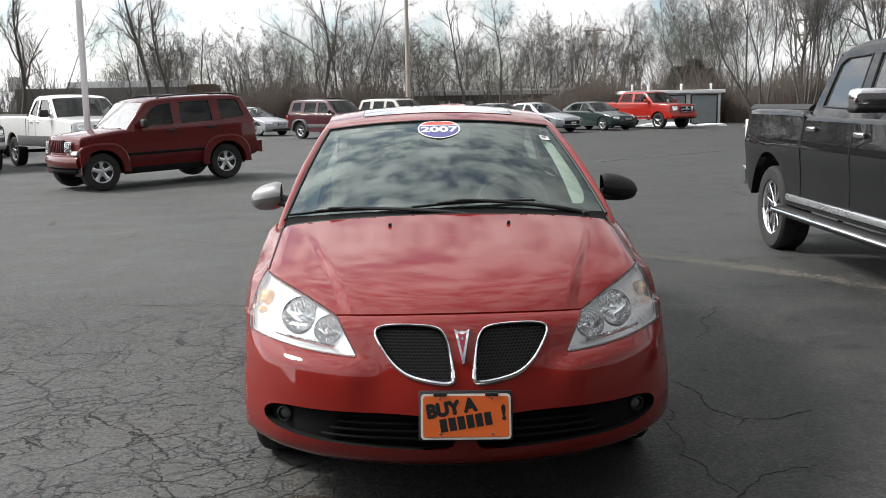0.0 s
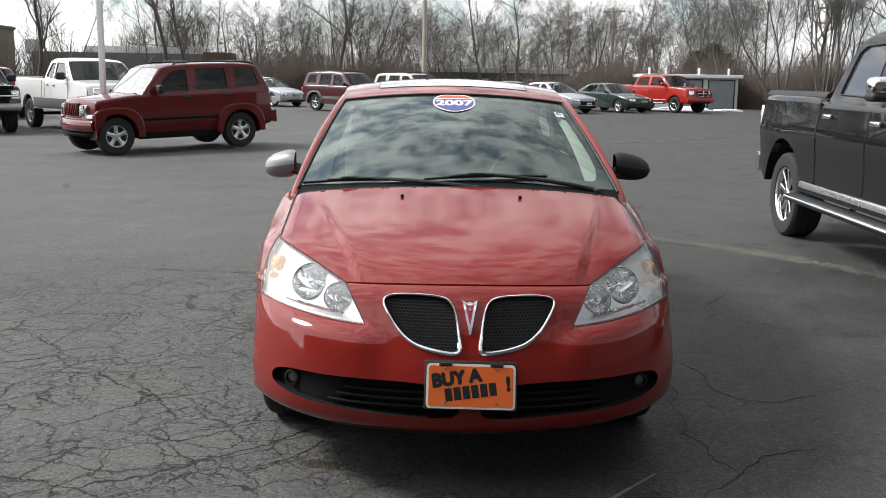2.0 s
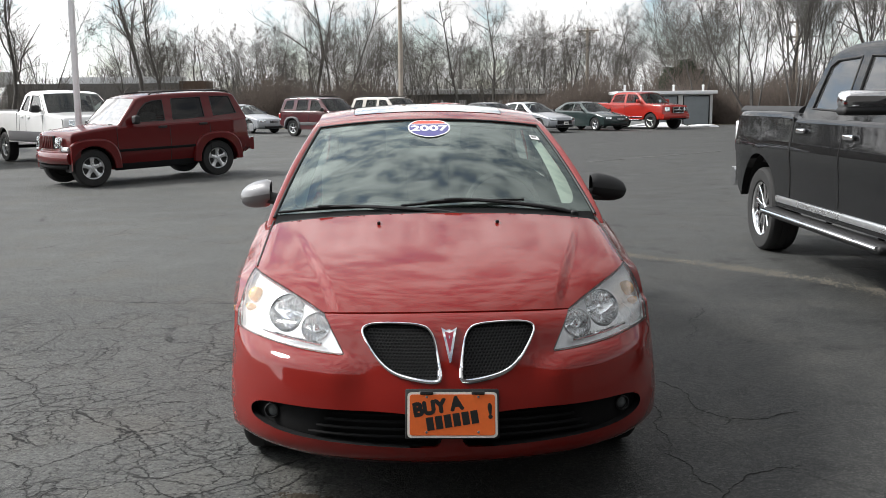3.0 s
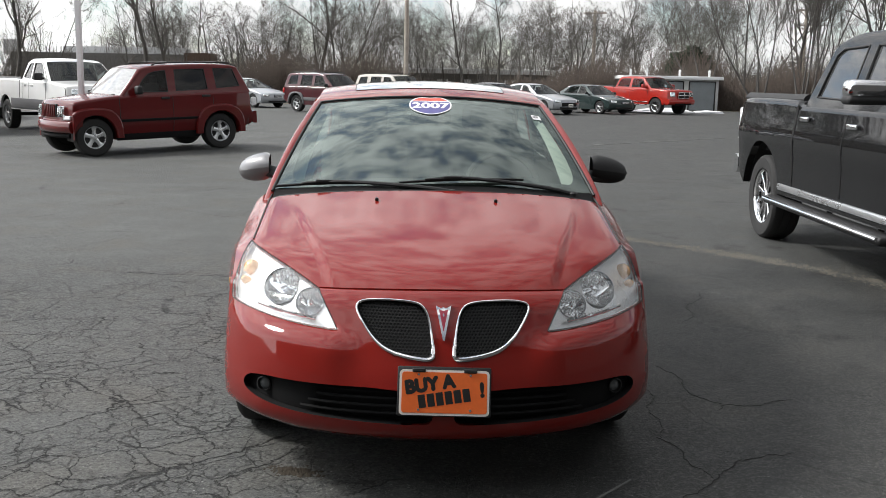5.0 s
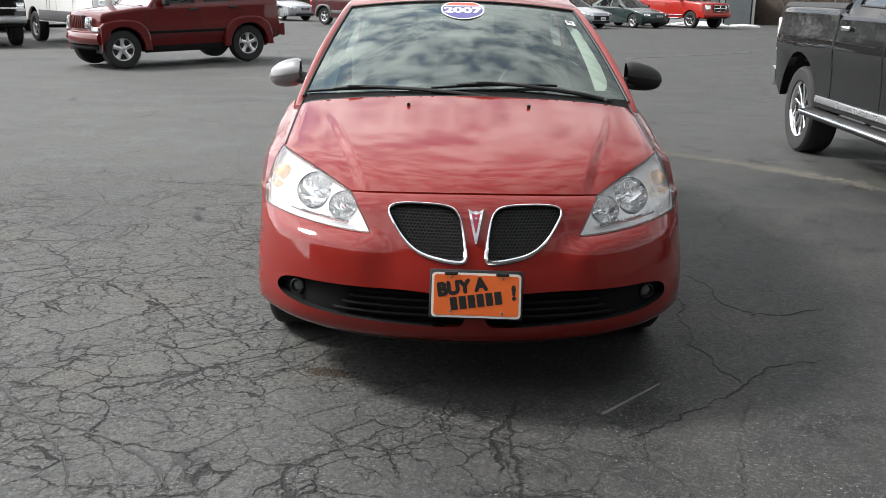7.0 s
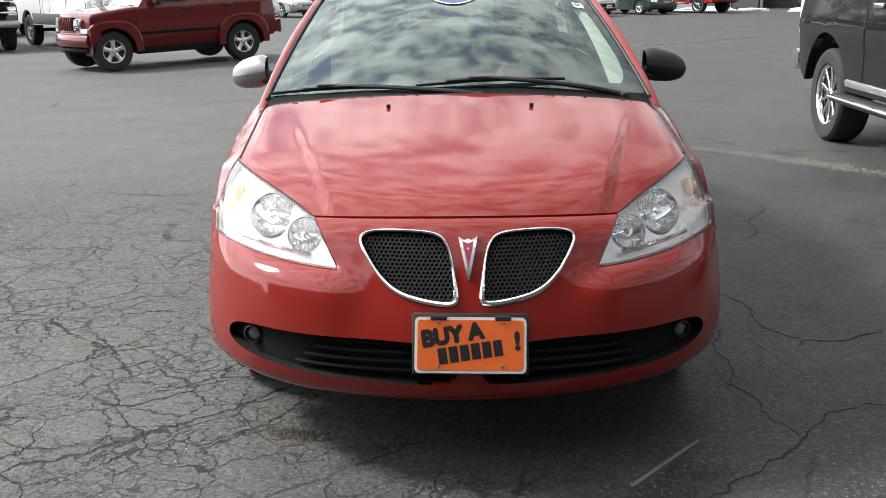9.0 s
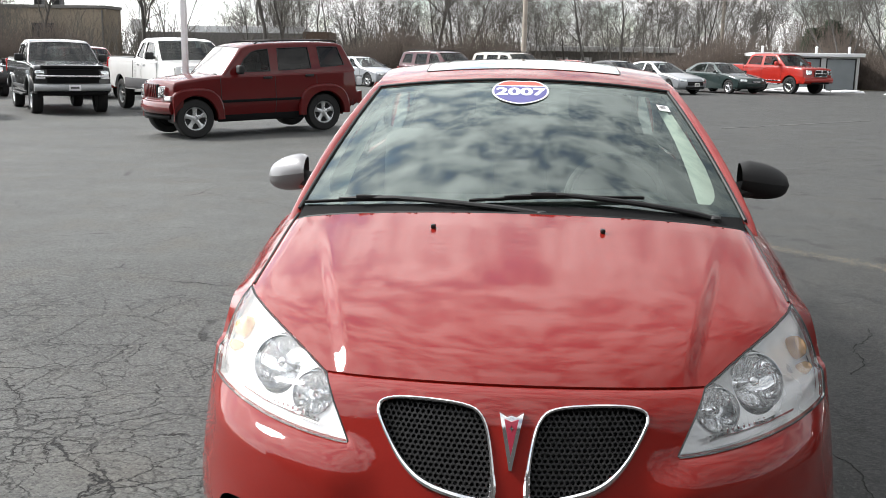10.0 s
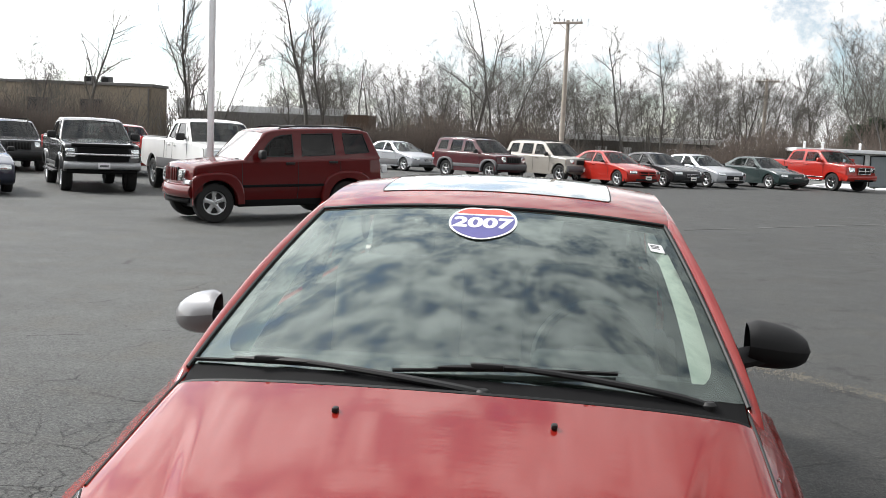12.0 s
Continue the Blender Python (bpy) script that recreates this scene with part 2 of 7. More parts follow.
def rbox(size, at=(0, 0, 0), bevel=0.02, seg=2, turn=None, bm=None):
    """A box with rounded edges."""
    bm = bm or bmesh.new()
    made = bmesh.ops.create_cube(bm, size=1)["verts"]
    bmesh.ops.scale(bm, vec=size, verts=made)
    if bevel:
        es = list({e for v in made for e in v.link_edges})
        made = list({v for f in bmesh.ops.bevel(bm, geom=es, offset=min(bevel, min(size) * 0.45), segments=seg, profile=0.5, affect="EDGES")["faces"] for v in f.verts} | {v for v in made if v.is_valid})
    m = Matrix.Translation(at)
    if turn:
        m = m @ Euler([radians(a) for a in turn]).to_matrix().to_4x4()
    bmesh.ops.transform(bm, matrix=m, verts=made)
    return bm


def lathe(profile, n=28, axis="X", bm=None, m=None, caps=True):
    """Turns a profile of (radius, along) about an axis; caps closes its ends."""
    bm = bm or bmesh.new()
    rings = []
    for r, a in profile:
        ring = []
        for i in range(n):
            w = 2 * math.pi * i / n
            c, s = r * math.cos(w), r * math.sin(w)
            p = Vector((a, c, s)) if axis == "X" else Vector((c, a, s)) if axis == "Y" else Vector((c, s, a))
            ring.append(bm.verts.new(m @ p if m else p))
        rings.append(ring)
    for a, b in zip(rings, rings[1:]):
        for i in range(n):
            bm.faces.new((a[i], a[(i + 1) % n], b[(i + 1) % n], b[i]))
    for ring, r in ((rings[0], profile[0][0]), (rings[-1], profile[-1][0])):
        if caps and r > 1e-4:
            bm.faces.new(ring)
    return bm


def tube(points, radius, n=8, closed=False, bm=None, caps=True, squash=1.0):
    """A round bar along points; radius may be a list."""
    bm = bm or bmesh.new()
    pts = [Vector(p) for p in points]
    k = len(pts)
    rads = list(radius) if isinstance(radius, (list, tuple)) else [radius] * k
    rings, up = [], None
    for i, p in enumerate(pts):
        a, b = (pts[(i - 1) % k], pts[(i + 1) % k]) if closed else (pts[max(i - 1, 0)], pts[min(i + 1, k - 1)])
        t = (b - a).normalized()
        if up is None:
            up = t.orthogonal().normalized()
        up = (up - t * up.dot(t)).normalized()
        side = t.cross(up)
        rings.append([bm.verts.new(p + (up * math.cos(2 * math.pi * j / n) + side * math.sin(2 * math.pi * j / n) * squash) * rads[i]) for j in range(n)])
    for i in range(k if closed else k - 1):
        a, b = rings[i], rings[(i + 1) % k]
        for j in range(n):
            bm.faces.new((a[j], a[(j + 1) % n], b[(j + 1) % n], b[j]))
    if caps and not closed:
        bm.faces.new(rings[0])
        bm.faces.new(list(reversed(rings[-1])))
    return bm


def sheet(rows, bm=None):
    """A surface through rows of points."""
    bm = bm or bmesh.new()
    vs = [[bm.verts.new(p) for p in row] for row in rows]
    for a, b in zip(vs, vs[1:]):
        for i in range(len(a) - 1):
            bm.faces.new((a[i], a[i + 1], b[i + 1], b[i]))
    return bm


def thicken(bm, depth):
    """Gives an open surface a depth against its normals."""
    bmesh.ops.recalc_face_normals(bm, faces=bm.faces)
    bmesh.ops.solidify(bm, geom=list(bm.faces), thickness=depth)
    return bm


def smooth_line(points, times=2, closed=False):
    """Rounds the corners of a line."""
    pts = [tuple(p) for p in points]
    for _ in range(times):
        res = [] if closed else [pts[0]]
        for i in range(len(pts) if closed else len(pts) - 1):
            a, b = pts[i], pts[(i + 1) % len(pts)]
            res += [tuple(x * 0.75 + y * 0.25 for x, y in zip(a, b)), tuple(x * 0.25 + y * 0.75 for x, y in zip(a, b))]
        pts = res if closed else res + [pts[-1]]
    return pts


def dense(points, step, closed=True):
    res = []
    k = len(points)
    for i in range(k if closed else k - 1):
        a, b = np.array(points[i], float), np.array(points[(i + 1) % k], float)
        c = max(1, int(math.ceil(np.linalg.norm(b - a) / step)))
        res += [tuple(a + (b - a) * j / c) for j in range(c)]
    return res if closed else res + [tuple(points[-1])]


def inside(px, py, poly):
    res = np.zeros(len(px), bool)
    q = np.array(poly)
    x0, y0 = q[:, 0], q[:, 1]
    x1, y1 = np.roll(x0, -1), np.roll(y0, -1)
    for a, b, c, d in zip(x0, y0, x1, y1):
        hit = ((b > py) != (d > py))
        with np.errstate(divide="ignore", invalid="ignore"):
            res ^= hit & (px < (c - a) * (py - b) / (d - b) + a)
    return res


def fill(poly, holes, step):
    """Triangles of an outline with holes, on an even grid inside: 2D points and faces."""
    from mathutils.geometry import delaunay_2d_cdt
    loops = [dense(l, step) for l in (poly, *holes)]
    pts, edges = [], []
    for l in loops:
        k = len(pts)
        pts += l
        edges += [(k + i, k + (i + 1) % len(l)) for i in range(len(l))]
    rim = np.array(pts)
    lo, hi = rim.min(0), rim.max(0)
    gx, gy = np.meshgrid(np.arange(lo[0] + step / 2, hi[0], step), np.arange(lo[1] + step / 2, hi[1], step))
    gx, gy = gx.ravel(), gy.ravel()
    ok = inside(gx, gy, loops[0])
    for l in loops[1:]:
        ok &= ~inside(gx, gy, l)
    gx, gy = gx[ok], gy[ok]
    if len(gx):
        near = np.full(len(gx), 9.0)
        for p in rim:
            near = np.minimum(near, (gx - p[0]) ** 2 + (gy - p[1]) ** 2)
        ok = near > (0.55 * step) ** 2
        pts = pts + list(zip(gx[ok], gy[ok]))
    v, _, f, *_ = delaunay_2d_cdt([Vector(p) for p in pts], edges, [], 0, 1e-7)
    v2 = np.array([tuple(p) for p in v])
    cen = np.array([v2[list(t)].mean(0) for t in f])
    ok = inside(cen[:, 0], cen[:, 1], loops[0])
    for l in loops[1:]:
        ok &= ~inside(cen[:, 0], cen[:, 1], l)
    return v2, [t for t, k in zip(f, ok) if k]


def panel(poly, holes, shape_of, step, flange=None, bm=None):
    """Lifts a filled outline onto a surface; its rims turn in by flange (a vector or a function)."""
    bm = bm or bmesh.new()
    v2, faces = fill(poly, holes, step)
    vs = [bm.verts.new(shape_of(a, b)) for a, b in v2]
    made = []
    for t in faces:
        try:
            made.append(bm.faces.new([vs[i] for i in t]))
        except ValueError:
            pass
    if flange is not None:
        rim = [e for f in made for e in f.edges if len(e.link_faces) == 1]
        low = {}
        for e in rim:
            for v in e.verts:
                if v not in low:
                    low[v] = bm.verts.new(v.co + Vector(flange(v.co) if callable(flange) else flange))
        for e in rim:
            a, b = e.verts
            bm.faces.new((a, b, low[b], low[a]))
    for v in [v for v in bm.verts if not v.link_faces]:
        bm.verts.remove(v)
    return bm


def letters(text, size, depth=0.0006, bold=0.0):
    """The built-in font as a bmesh in the xz plane, centred, facing -y."""
    cu = bpy.data.curves.new("letters", "FONT")
    cu.body, cu.size, cu.extrude, cu.offset, cu.align_x, cu.align_y = text, size, depth, bold, "CENTER", "CENTER"
    ob = bpy.data.objects.new("letters", cu)
    scene.collection.objects.link(ob)
    me = bpy.data.meshes.new_from_object(ob.evaluated_get(bpy.context.evaluated_depsgraph_get()))
    bm = bmesh.new()
    bm.from_mesh(me)
    bpy.data.objects.remove(ob)
    bpy.data.curves.remove(cu)
    bpy.data.meshes.remove(me)
    bmesh.ops.transform(bm, matrix=Matrix.Rotation(radians(90), 4, "X"), verts=bm.verts)
    return bm


def bold(text, size, by):
    """Heavy letters: the same letters laid over one another, each a little aside."""
    bm = letters(text, size, 0.0002)
    for i, (a, b) in enumerate(((1, 0), (-1, 0), (0, 1), (0, -1), (0.7, 0.7), (-0.7, 0.7), (0.7, -0.7), (-0.7, -0.7))):
        join(bm, move(letters(text, size, 0.0002), Matrix.Translation((a * by, -0.00002 * (i + 1), b * by))))
    return bm


def move(bm, m):
    bmesh.ops.transform(bm, matrix=m, verts=bm.verts)
    return bm


def join(a, b):
    """Adds bmesh b to a."""
    me = bpy.data.meshes.new("tmp")
    b.to_mesh(me)
    a.from_mesh(me)
    b.free()
    bpy.data.meshes.remove(me)
    return a


def wheel(parent, at, out, r, width, rim_r, spokes, rim_mat, pocket=None, spoke_w=0.07, name="wheel"):
    """A wheel with tyre and spoked rim; out: +1 or -1, the side that its face looks to."""
    hub = part(name, lathe([(0.02, 0.0), (rim_r * 0.93, 0.0), (rim_r * 0.93, -0.05), (0.02, -0.05)], 24), pocket or ALLOY_DARK, parent)
    hub.matrix_basis = Matrix.Translation(at) @ Matrix.Rotation(0 if out > 0 else math.pi, 4, "Z")
    w = width / 2
    t = [(rim_r, -w * 0.75), (rim_r + 0.02, -w * 0.95), (r * 0.93, -w), (r, -w * 0.72), (r, -w * 0.3), (r * 0.988, -w * 0.26), (r, -w * 0.22), (r, w * 0.22), (r * 0.988, w * 0.26), (r, w * 0.3), (r, w * 0.72), (r * 0.985, w * 0.85), (r * 0.93, w), (rim_r + (r - rim_r) * 0.5, w * 1.02), (rim_r + 0.02, w * 0.95), (rim_r, w * 0.75), (rim_r * 0.98, w * 0.4)]
    part("tyre", lathe(t, 40), RUBBER, hub)
    bm = lathe([(rim_r * 0.9, 0.0), (rim_r * 0.93, w * 0.72), (rim_r * 1.02, w * 0.82), (rim_r * 1.01, w * 0.9), (rim_r * 0.94, w * 0.82), (rim_r * 0.9, w * 0.55), (rim_r * 0.88, 0.0)], 36)
    lathe([(0.012, w * 0.78), (rim_r * 0.17, w * 0.76), (rim_r * 0.24, w * 0.66), (rim_r * 0.24, 0.0)], 20, bm=bm)
    for i in range(spokes):
        a = 2 * math.pi * i / spokes
        m = Matrix.Rotation(a, 4, "X")
        prof = [(rim_r * 0.16, spoke_w * 0.75, w * 0.68), (rim_r * 0.55, spoke_w * 0.55, w * 0.66), (rim_r * 0.93, spoke_w * 0.8, w * 0.74)]
        rows = []
        for rad, hw, x in prof:
            rows.append([m @ Vector((xx, yy, rad)) for xx, yy in ((x - 0.03, -hw / 2), (x - 0.006, -hw / 2), (x, -hw * 0.3), (x, hw * 0.3), (x - 0.006, hw / 2), (x - 0.03, hw / 2))])
        sheet(rows, bm)
    part("rim", bm, rim_mat, hub, flat_angle=30)
    return hub


# ---- ground ----
def asphalt():
    m = bpy.data.materials.new("worn_asphalt")
    m.use_nodes = True
    n, l = m.node_tree.nodes, m.node_tree.links
    p = n["Principled BSDF"]
    p.inputs["Specular IOR Level"].default_value = 0.28

    def node(kind, **values):
        x = n.new(kind)
        for k, v in values.items():
            x.inputs[k].default_value = v
        return x

    def math_node(op, a, b=None, clamp=False):
        x = n.new("ShaderNodeMath")
        x.operation, x.use_clamp = op, clamp
        for i, v in enumerate((a, b)):
            if v is None:
                continue
            if isinstance(v, (int, float)):
                x.inputs[i].default_value = v
            else:
                l.new(v, x.inputs[i])
        return x.outputs[0]

    def remap(v, a, b, c, d):
        x = node("ShaderNodeMapRange", **{"From Min": a, "From Max": b, "To Min": c, "To Max": d})
        l.new(v, x.inputs["Value"])
        return x.outputs["Result"]

    def noise_of(scale, detail=4, rough=0.55, vec=None):
        x = node("ShaderNodeTexNoise", Scale=scale, Detail=detail, Roughness=rough)
        l.new(vec or place, x.inputs["Vector"])
        return x.outputs["Fac"]

    def mix_color(f, a, b):
        x = n.new("ShaderNodeMix")
        x.data_type = "RGBA"
        for v, key in ((f, "Factor"), (a, "A"), (b, "B")):
            if isinstance(v, tuple):
                x.inputs[key].default_value = (*v, 1)
            elif isinstance(v, (int, float)):
                x.inputs[key].default_value = v
            else:
                l.new(v, x.inputs[key])
        return x.outputs["Result"]
    tc = n.new("ShaderNodeTexCoord")
    place = tc.outputs["Object"]
    sep = n.new("ShaderNodeSeparateXYZ")
    l.new(place, sep.inputs[0])
    X, Y = sep.outputs["X"], sep.outputs["Y"]
    # places bent at two scales, so that cracks run crooked but stay thin
    bend, jag = node("ShaderNodeTexNoise", Scale=1.4, Detail=2, Roughness=0.5), node("ShaderNodeTexNoise", Scale=15.0, Detail=5, Roughness=0.68)
    wv, wj = n.new("ShaderNodeVectorMath"), n.new("ShaderNodeVectorMath")
    wv.operation = wj.operation = "MULTIPLY_ADD"
    for tex, vm, amount, base in ((bend, wv, 0.25, place), (jag, wj, 0.105, wv.outputs[0])):
        l.new(place, tex.inputs["Vector"])
        l.new(tex.outputs["Color"], vm.inputs[0])
        vm.inputs[1].default_value = (amount, amount, 0)
        l.new(base, vm.inputs[2])
    gape = remap(noise_of(4.5, 3), 0.35, 0.68, 1.9, 0.75)

    def cracks(scale, width, soft):
        v = node("ShaderNodeTexVoronoi", Scale=scale)
        v.feature = "DISTANCE_TO_EDGE"
        l.new(wj.outputs[0], v.inputs["Vector"])
        return remap(math_node("MULTIPLY", v.outputs["Distance"], gape), width, width + soft, 1.0, 0.0)
    near_left = math_node("MULTIPLY", remap(X, -0.1, -0.9, 0.0, 1.0), remap(Y, 5.0, 1.2, 0.0, 1.0))
    front = math_node("MULTIPLY", remap(Y, 0.8, -0.4, 0.0, 1.0), remap(X, 0.9, -0.3, 0.0, 1.0))
    bad = math_node("MAXIMUM", near_left, front)
    far_fade = remap(Y, 4.0, 14.0, 1.0, 0.25)
    big = math_node("MULTIPLY", math_node("MULTIPLY", cracks(0.62, 0.0022, 0.0045), far_fade), math_node("MULTIPLY", remap(noise_of(0.9, 4, 0.6), 0.46, 0.56, 0.0, 0.9), remap(X, 0.0, 0.8, 1.0, 0.35)))
    mid = math_node("MULTIPLY", cracks(2.1, 0.0050, 0.010), math_node("MULTIPLY", remap(noise_of(2.0, 3), 0.40, 0.52, 0.0, 1.0), remap(bad, 0.1, 0.7, 0.10, 1.0)))
    small = math_node("MULTIPLY", cracks(5.2, 0.0085, 0.018), math_node("MULTIPLY", remap(noise_of(1.5, 4), 0.38, 0.52, 0.0, 1.0), bad))
    hair = math_node("MULTIPLY", cracks(12.0, 0.010, 0.035), math_node("MULTIPLY", remap(noise_of(2.3, 4), 0.44, 0.60, 0.0, 0.75), bad))
    crack = math_node("MAXIMUM", math_node("MAXIMUM", big, mid), math_node("MAXIMUM", small, hair), True)
    # colour: aggregate, blotches, the dark zone, pale dust
    stones = node("ShaderNodeTexVoronoi", Scale=105.0)
    l.new(place, stones.inputs["Vector"])
    pick = n.new("ShaderNodeSeparateColor")
    l.new(stones.outputs["Color"], pick.inputs[0])
    stone = pick.outputs[0]
    grit = noise_of(190, 3, 0.8)
    grit2 = noise_of(38, 4, 0.7)
    blotch = noise_of(0.42, 6, 0.62)
    blotch2 = noise_of(1.6, 5, 0.6)
    tone = mix_color(remap(blotch, 0.35, 0.68, 0.0, 1.0), (0.070, 0.0735, 0.0715), (0.106, 0.110, 0.106))
    tone = mix_color(math_node("MULTIPLY", remap(blotch2, 0.50, 0.68, 0.0, 1.0), 0.5), tone, (0.122, 0.114, 0.098))
    # darker, smoother tone on the right-hand side and across the far lot
    dark_edge = math_node("ADD", X, math_node("MULTIPLY", remap(noise_of(0.8, 4), 0, 1, -1, 1), 0.9))
    # reaches before the car too, as shade painted into the colour
    dark_zone = math_node("MULTIPLY", remap(math_node("ADD", dark_edge, remap(Y, 1.2, -0.3, 0.0, 0.95)), 0.1, 1.2, 0.0, 1.0), remap(math_node("ADD", Y, math_node("MULTIPLY", X, 1.25)), 8.9, 8.2, 0.70, 1.0))
    dark_zone = math_node("MULTIPLY", dark_zone, remap(blotch2, 0.30, 0.66, 1.0, 0.62))
    tone = mix_color(math_node("MULTIPLY", dark_zone, 0.92), tone, mix_color(remap(noise_of(6.5, 6, 0.72), 0.40, 0.62, 0.0, 1.0), (0.0062, 0.0067, 0.0072), (0.019, 0.020, 0.0203)))
    coarse = math_node("MULTIPLY", remap(noise_of(26, 5, 0.78), 0.50, 0.66, 0.0, 0.75), dark_zone)
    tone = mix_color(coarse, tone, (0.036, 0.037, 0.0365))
    # pale scuffs and brown dust over the dark zone
    scuff = math_node("MULTIPLY", math_node("MULTIPLY", remap(noise_of(0.9, 6, 0.7), 0.50, 0.64, 0.0, 1.0), remap(noise_of(60, 3, 0.8), 0.42, 0.62, 0.0, 0.75)), dark_zone)
    tone = mix_color(scuff, tone, (0.085, 0.082, 0.075))
    # oil spots before and beside the car
    oil = math_node("MULTIPLY", remap(noise_of(2.3, 3), 0.61, 0.67, 0.0, 0.8), remap(dark_zone, 0.1, 0.5, 0.0, 1.0))
    tone = mix_color(oil, tone, (0.012, 0.012, 0.013))
    tone = mix_color(math_node("MULTIPLY", remap(stone, 0.62, 0.95, 0.0, 0.50), remap(dark_zone, 0.0, 1.0, 1.0, 0.45)), tone, (0.175, 0.174, 0.163))
    tone = mix_color(math_node("MULTIPLY", remap(stone, 0.30, 0.05, 0.0, 0.55), remap(dark_zone, 0.0, 1.0, 1.0, 0.6)), tone, (0.030, 0.030, 0.030))
    tone = mix_color(math_node("MULTIPLY", remap(grit, 0.56, 0.70, 0.0, 0.45), remap(dark_zone, 0.0, 1.0, 1.0, 0.45)), tone, (0.25, 0.25, 0.24))
    tone = mix_color(math_node("MULTIPLY", remap(grit2, 0.46, 0.34, 0.0, 0.55), remap(dark_zone, 0.0, 1.0, 1.0, 0.5)), tone, (0.022, 0.022, 0.022))
    speck = math_node("MULTIPLY", remap(noise_of(75, 2, 0.5), 0.645, 0.70, 0.0, 0.85), math_node("MULTIPLY", remap(noise_of(2.6, 4), 0.44, 0.62, 0.15, 1.0), remap(Y, 1.5, -1.2, 0.15, 1.0)))
    tone = mix_color(speck, tone, (0.42, 0.42, 0.41))
    tone = mix_color(crack, tone, (0.010, 0.010, 0.010))
    # dead grass beyond the lot
    wob = math_node("MULTIPLY", remap(noise_of(0.25, 4), 0, 1, -1, 1), 2.2)
    lot = math_node("ADD", math_node("ADD", Y, wob), math_node("MULTIPLY", remap(X, -12, -40, 0.0, 1.0), 20.0))
    grass = remap(lot, 54.6, 55.4, 0.0, 1.0)
    side = remap(math_node("ADD", X, wob), 26.5, 27.5, 0.0, 1.0)
    rear = remap(math_node("ADD", Y, wob), -41.0, -42.0, 0.0, 1.0)
    grass = math_node("MAXIMUM", math_node("MAXIMUM", grass, side), rear)
    straw = mix_color(noise_of(3.0, 6, 0.7), (0.12, 0.10, 0.065), (0.21, 0.175, 0.115))
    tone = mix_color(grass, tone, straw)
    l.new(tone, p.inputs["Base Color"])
    rough = remap(math_node("ADD", blotch2, math_node("MULTIPLY", dark_zone, -0.35)), 0.0, 0.9, 0.55, 0.86)
    l.new(rough, p.inputs["Roughness"])
    height = math_node("ADD", math_node("MULTIPLY", crack, -2.2), math_node("ADD", math_node("ADD", math_node("MULTIPLY", grit, 0.5), math_node("MULTIPLY", stone, 0.45)), math_node("MULTIPLY", grit2, 0.8)))
    b = node("ShaderNodeBump", Strength=0.9, Distance=0.009)
    l.new(height, b.inputs["Height"])
    l.new(b.outputs["Normal"], p.inputs["Normal"])
    return m


def ground_z(x, y):
    """The lot is level but for a shallow dip under the trucks and slight waves further out."""
    z = -0.17 * math.exp(-((x + 12) / 8) ** 2 - ((y - 25) / 6) ** 2)
    # the lot falls away under the dark red SUV
    s, q = (x + 6.66) * 0.783 + (y - 16.48) * 0.622, (x + 6.66) * 0.622 - (y - 16.48) * 0.783
    z += min(0.0, max(-0.13, -0.10 + 0.032 * s)) * math.exp(-(q / 5) ** 2 - (min(s, 0.0) / 5) ** 2)
    if math.hypot(x, y) > 9 and abs(x) < 60 and abs(y) < 80:
        z += 0.006 * noise.noise((x * 0.13, y * 0.13, 0)) - 0.006
    return z


def build_ground():
    xs = sorted(set([-900, -300, -120, -60] + [round(v, 3) for v in np.arange(-30, 30.1, 1.5)] + [60, 120, 300, 900]))
    ys = sorted(set([-900, -300, -120, -60] + [round(v, 3) for v in np.arange(-30, 60.1, 1.5)] + [90, 140, 300, 900]))
    rows = [[(x, y, ground_z(x, y)) for x in xs] for y in ys]
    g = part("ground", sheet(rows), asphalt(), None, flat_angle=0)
    tagged(g, "worn grey asphalt lot with dark cracks, grass beyond", "ground", kind="structure")


build_ground()


# ---- the red sedan ----
# centre line of nose and bonnet, from the chin to the scuttle: (y, z)
NOSE = [(-0.085, 0.240), (-0.128, 0.262), (-0.146, 0.30), (-0.155, 0.36), (-0.148, 0.42), (-0.124, 0.48), (-0.092, 0.54), (-0.058, 0.60), (-0.028, 0.65),
        (0.002, 0.70), (0.050, 0.742), (0.120, 0.780), (0.210, 0.815), (0.350, 0.858), (0.500, 0.895), (0.660, 0.930), (0.824, 0.964), (0.980, 0.992), (1.030, 1.000)]
NOSE_FINE = np.array(smooth_line(NOSE, 3))
NOSE_S = np.linspace(0, 1, len(NOSE_FINE))
HALF = 0.82


def plan_bow(x):
    return 0.43 * x ** 2 + 0.58 * x ** 6


def even(values, width):
    """A table smoothed by a sliding mean, twice."""
    k = np.ones(width) / width
    for _ in range(2):
        values = np.convolve(np.pad(values, width // 2, mode="edge"), k, mode="valid")
    return values


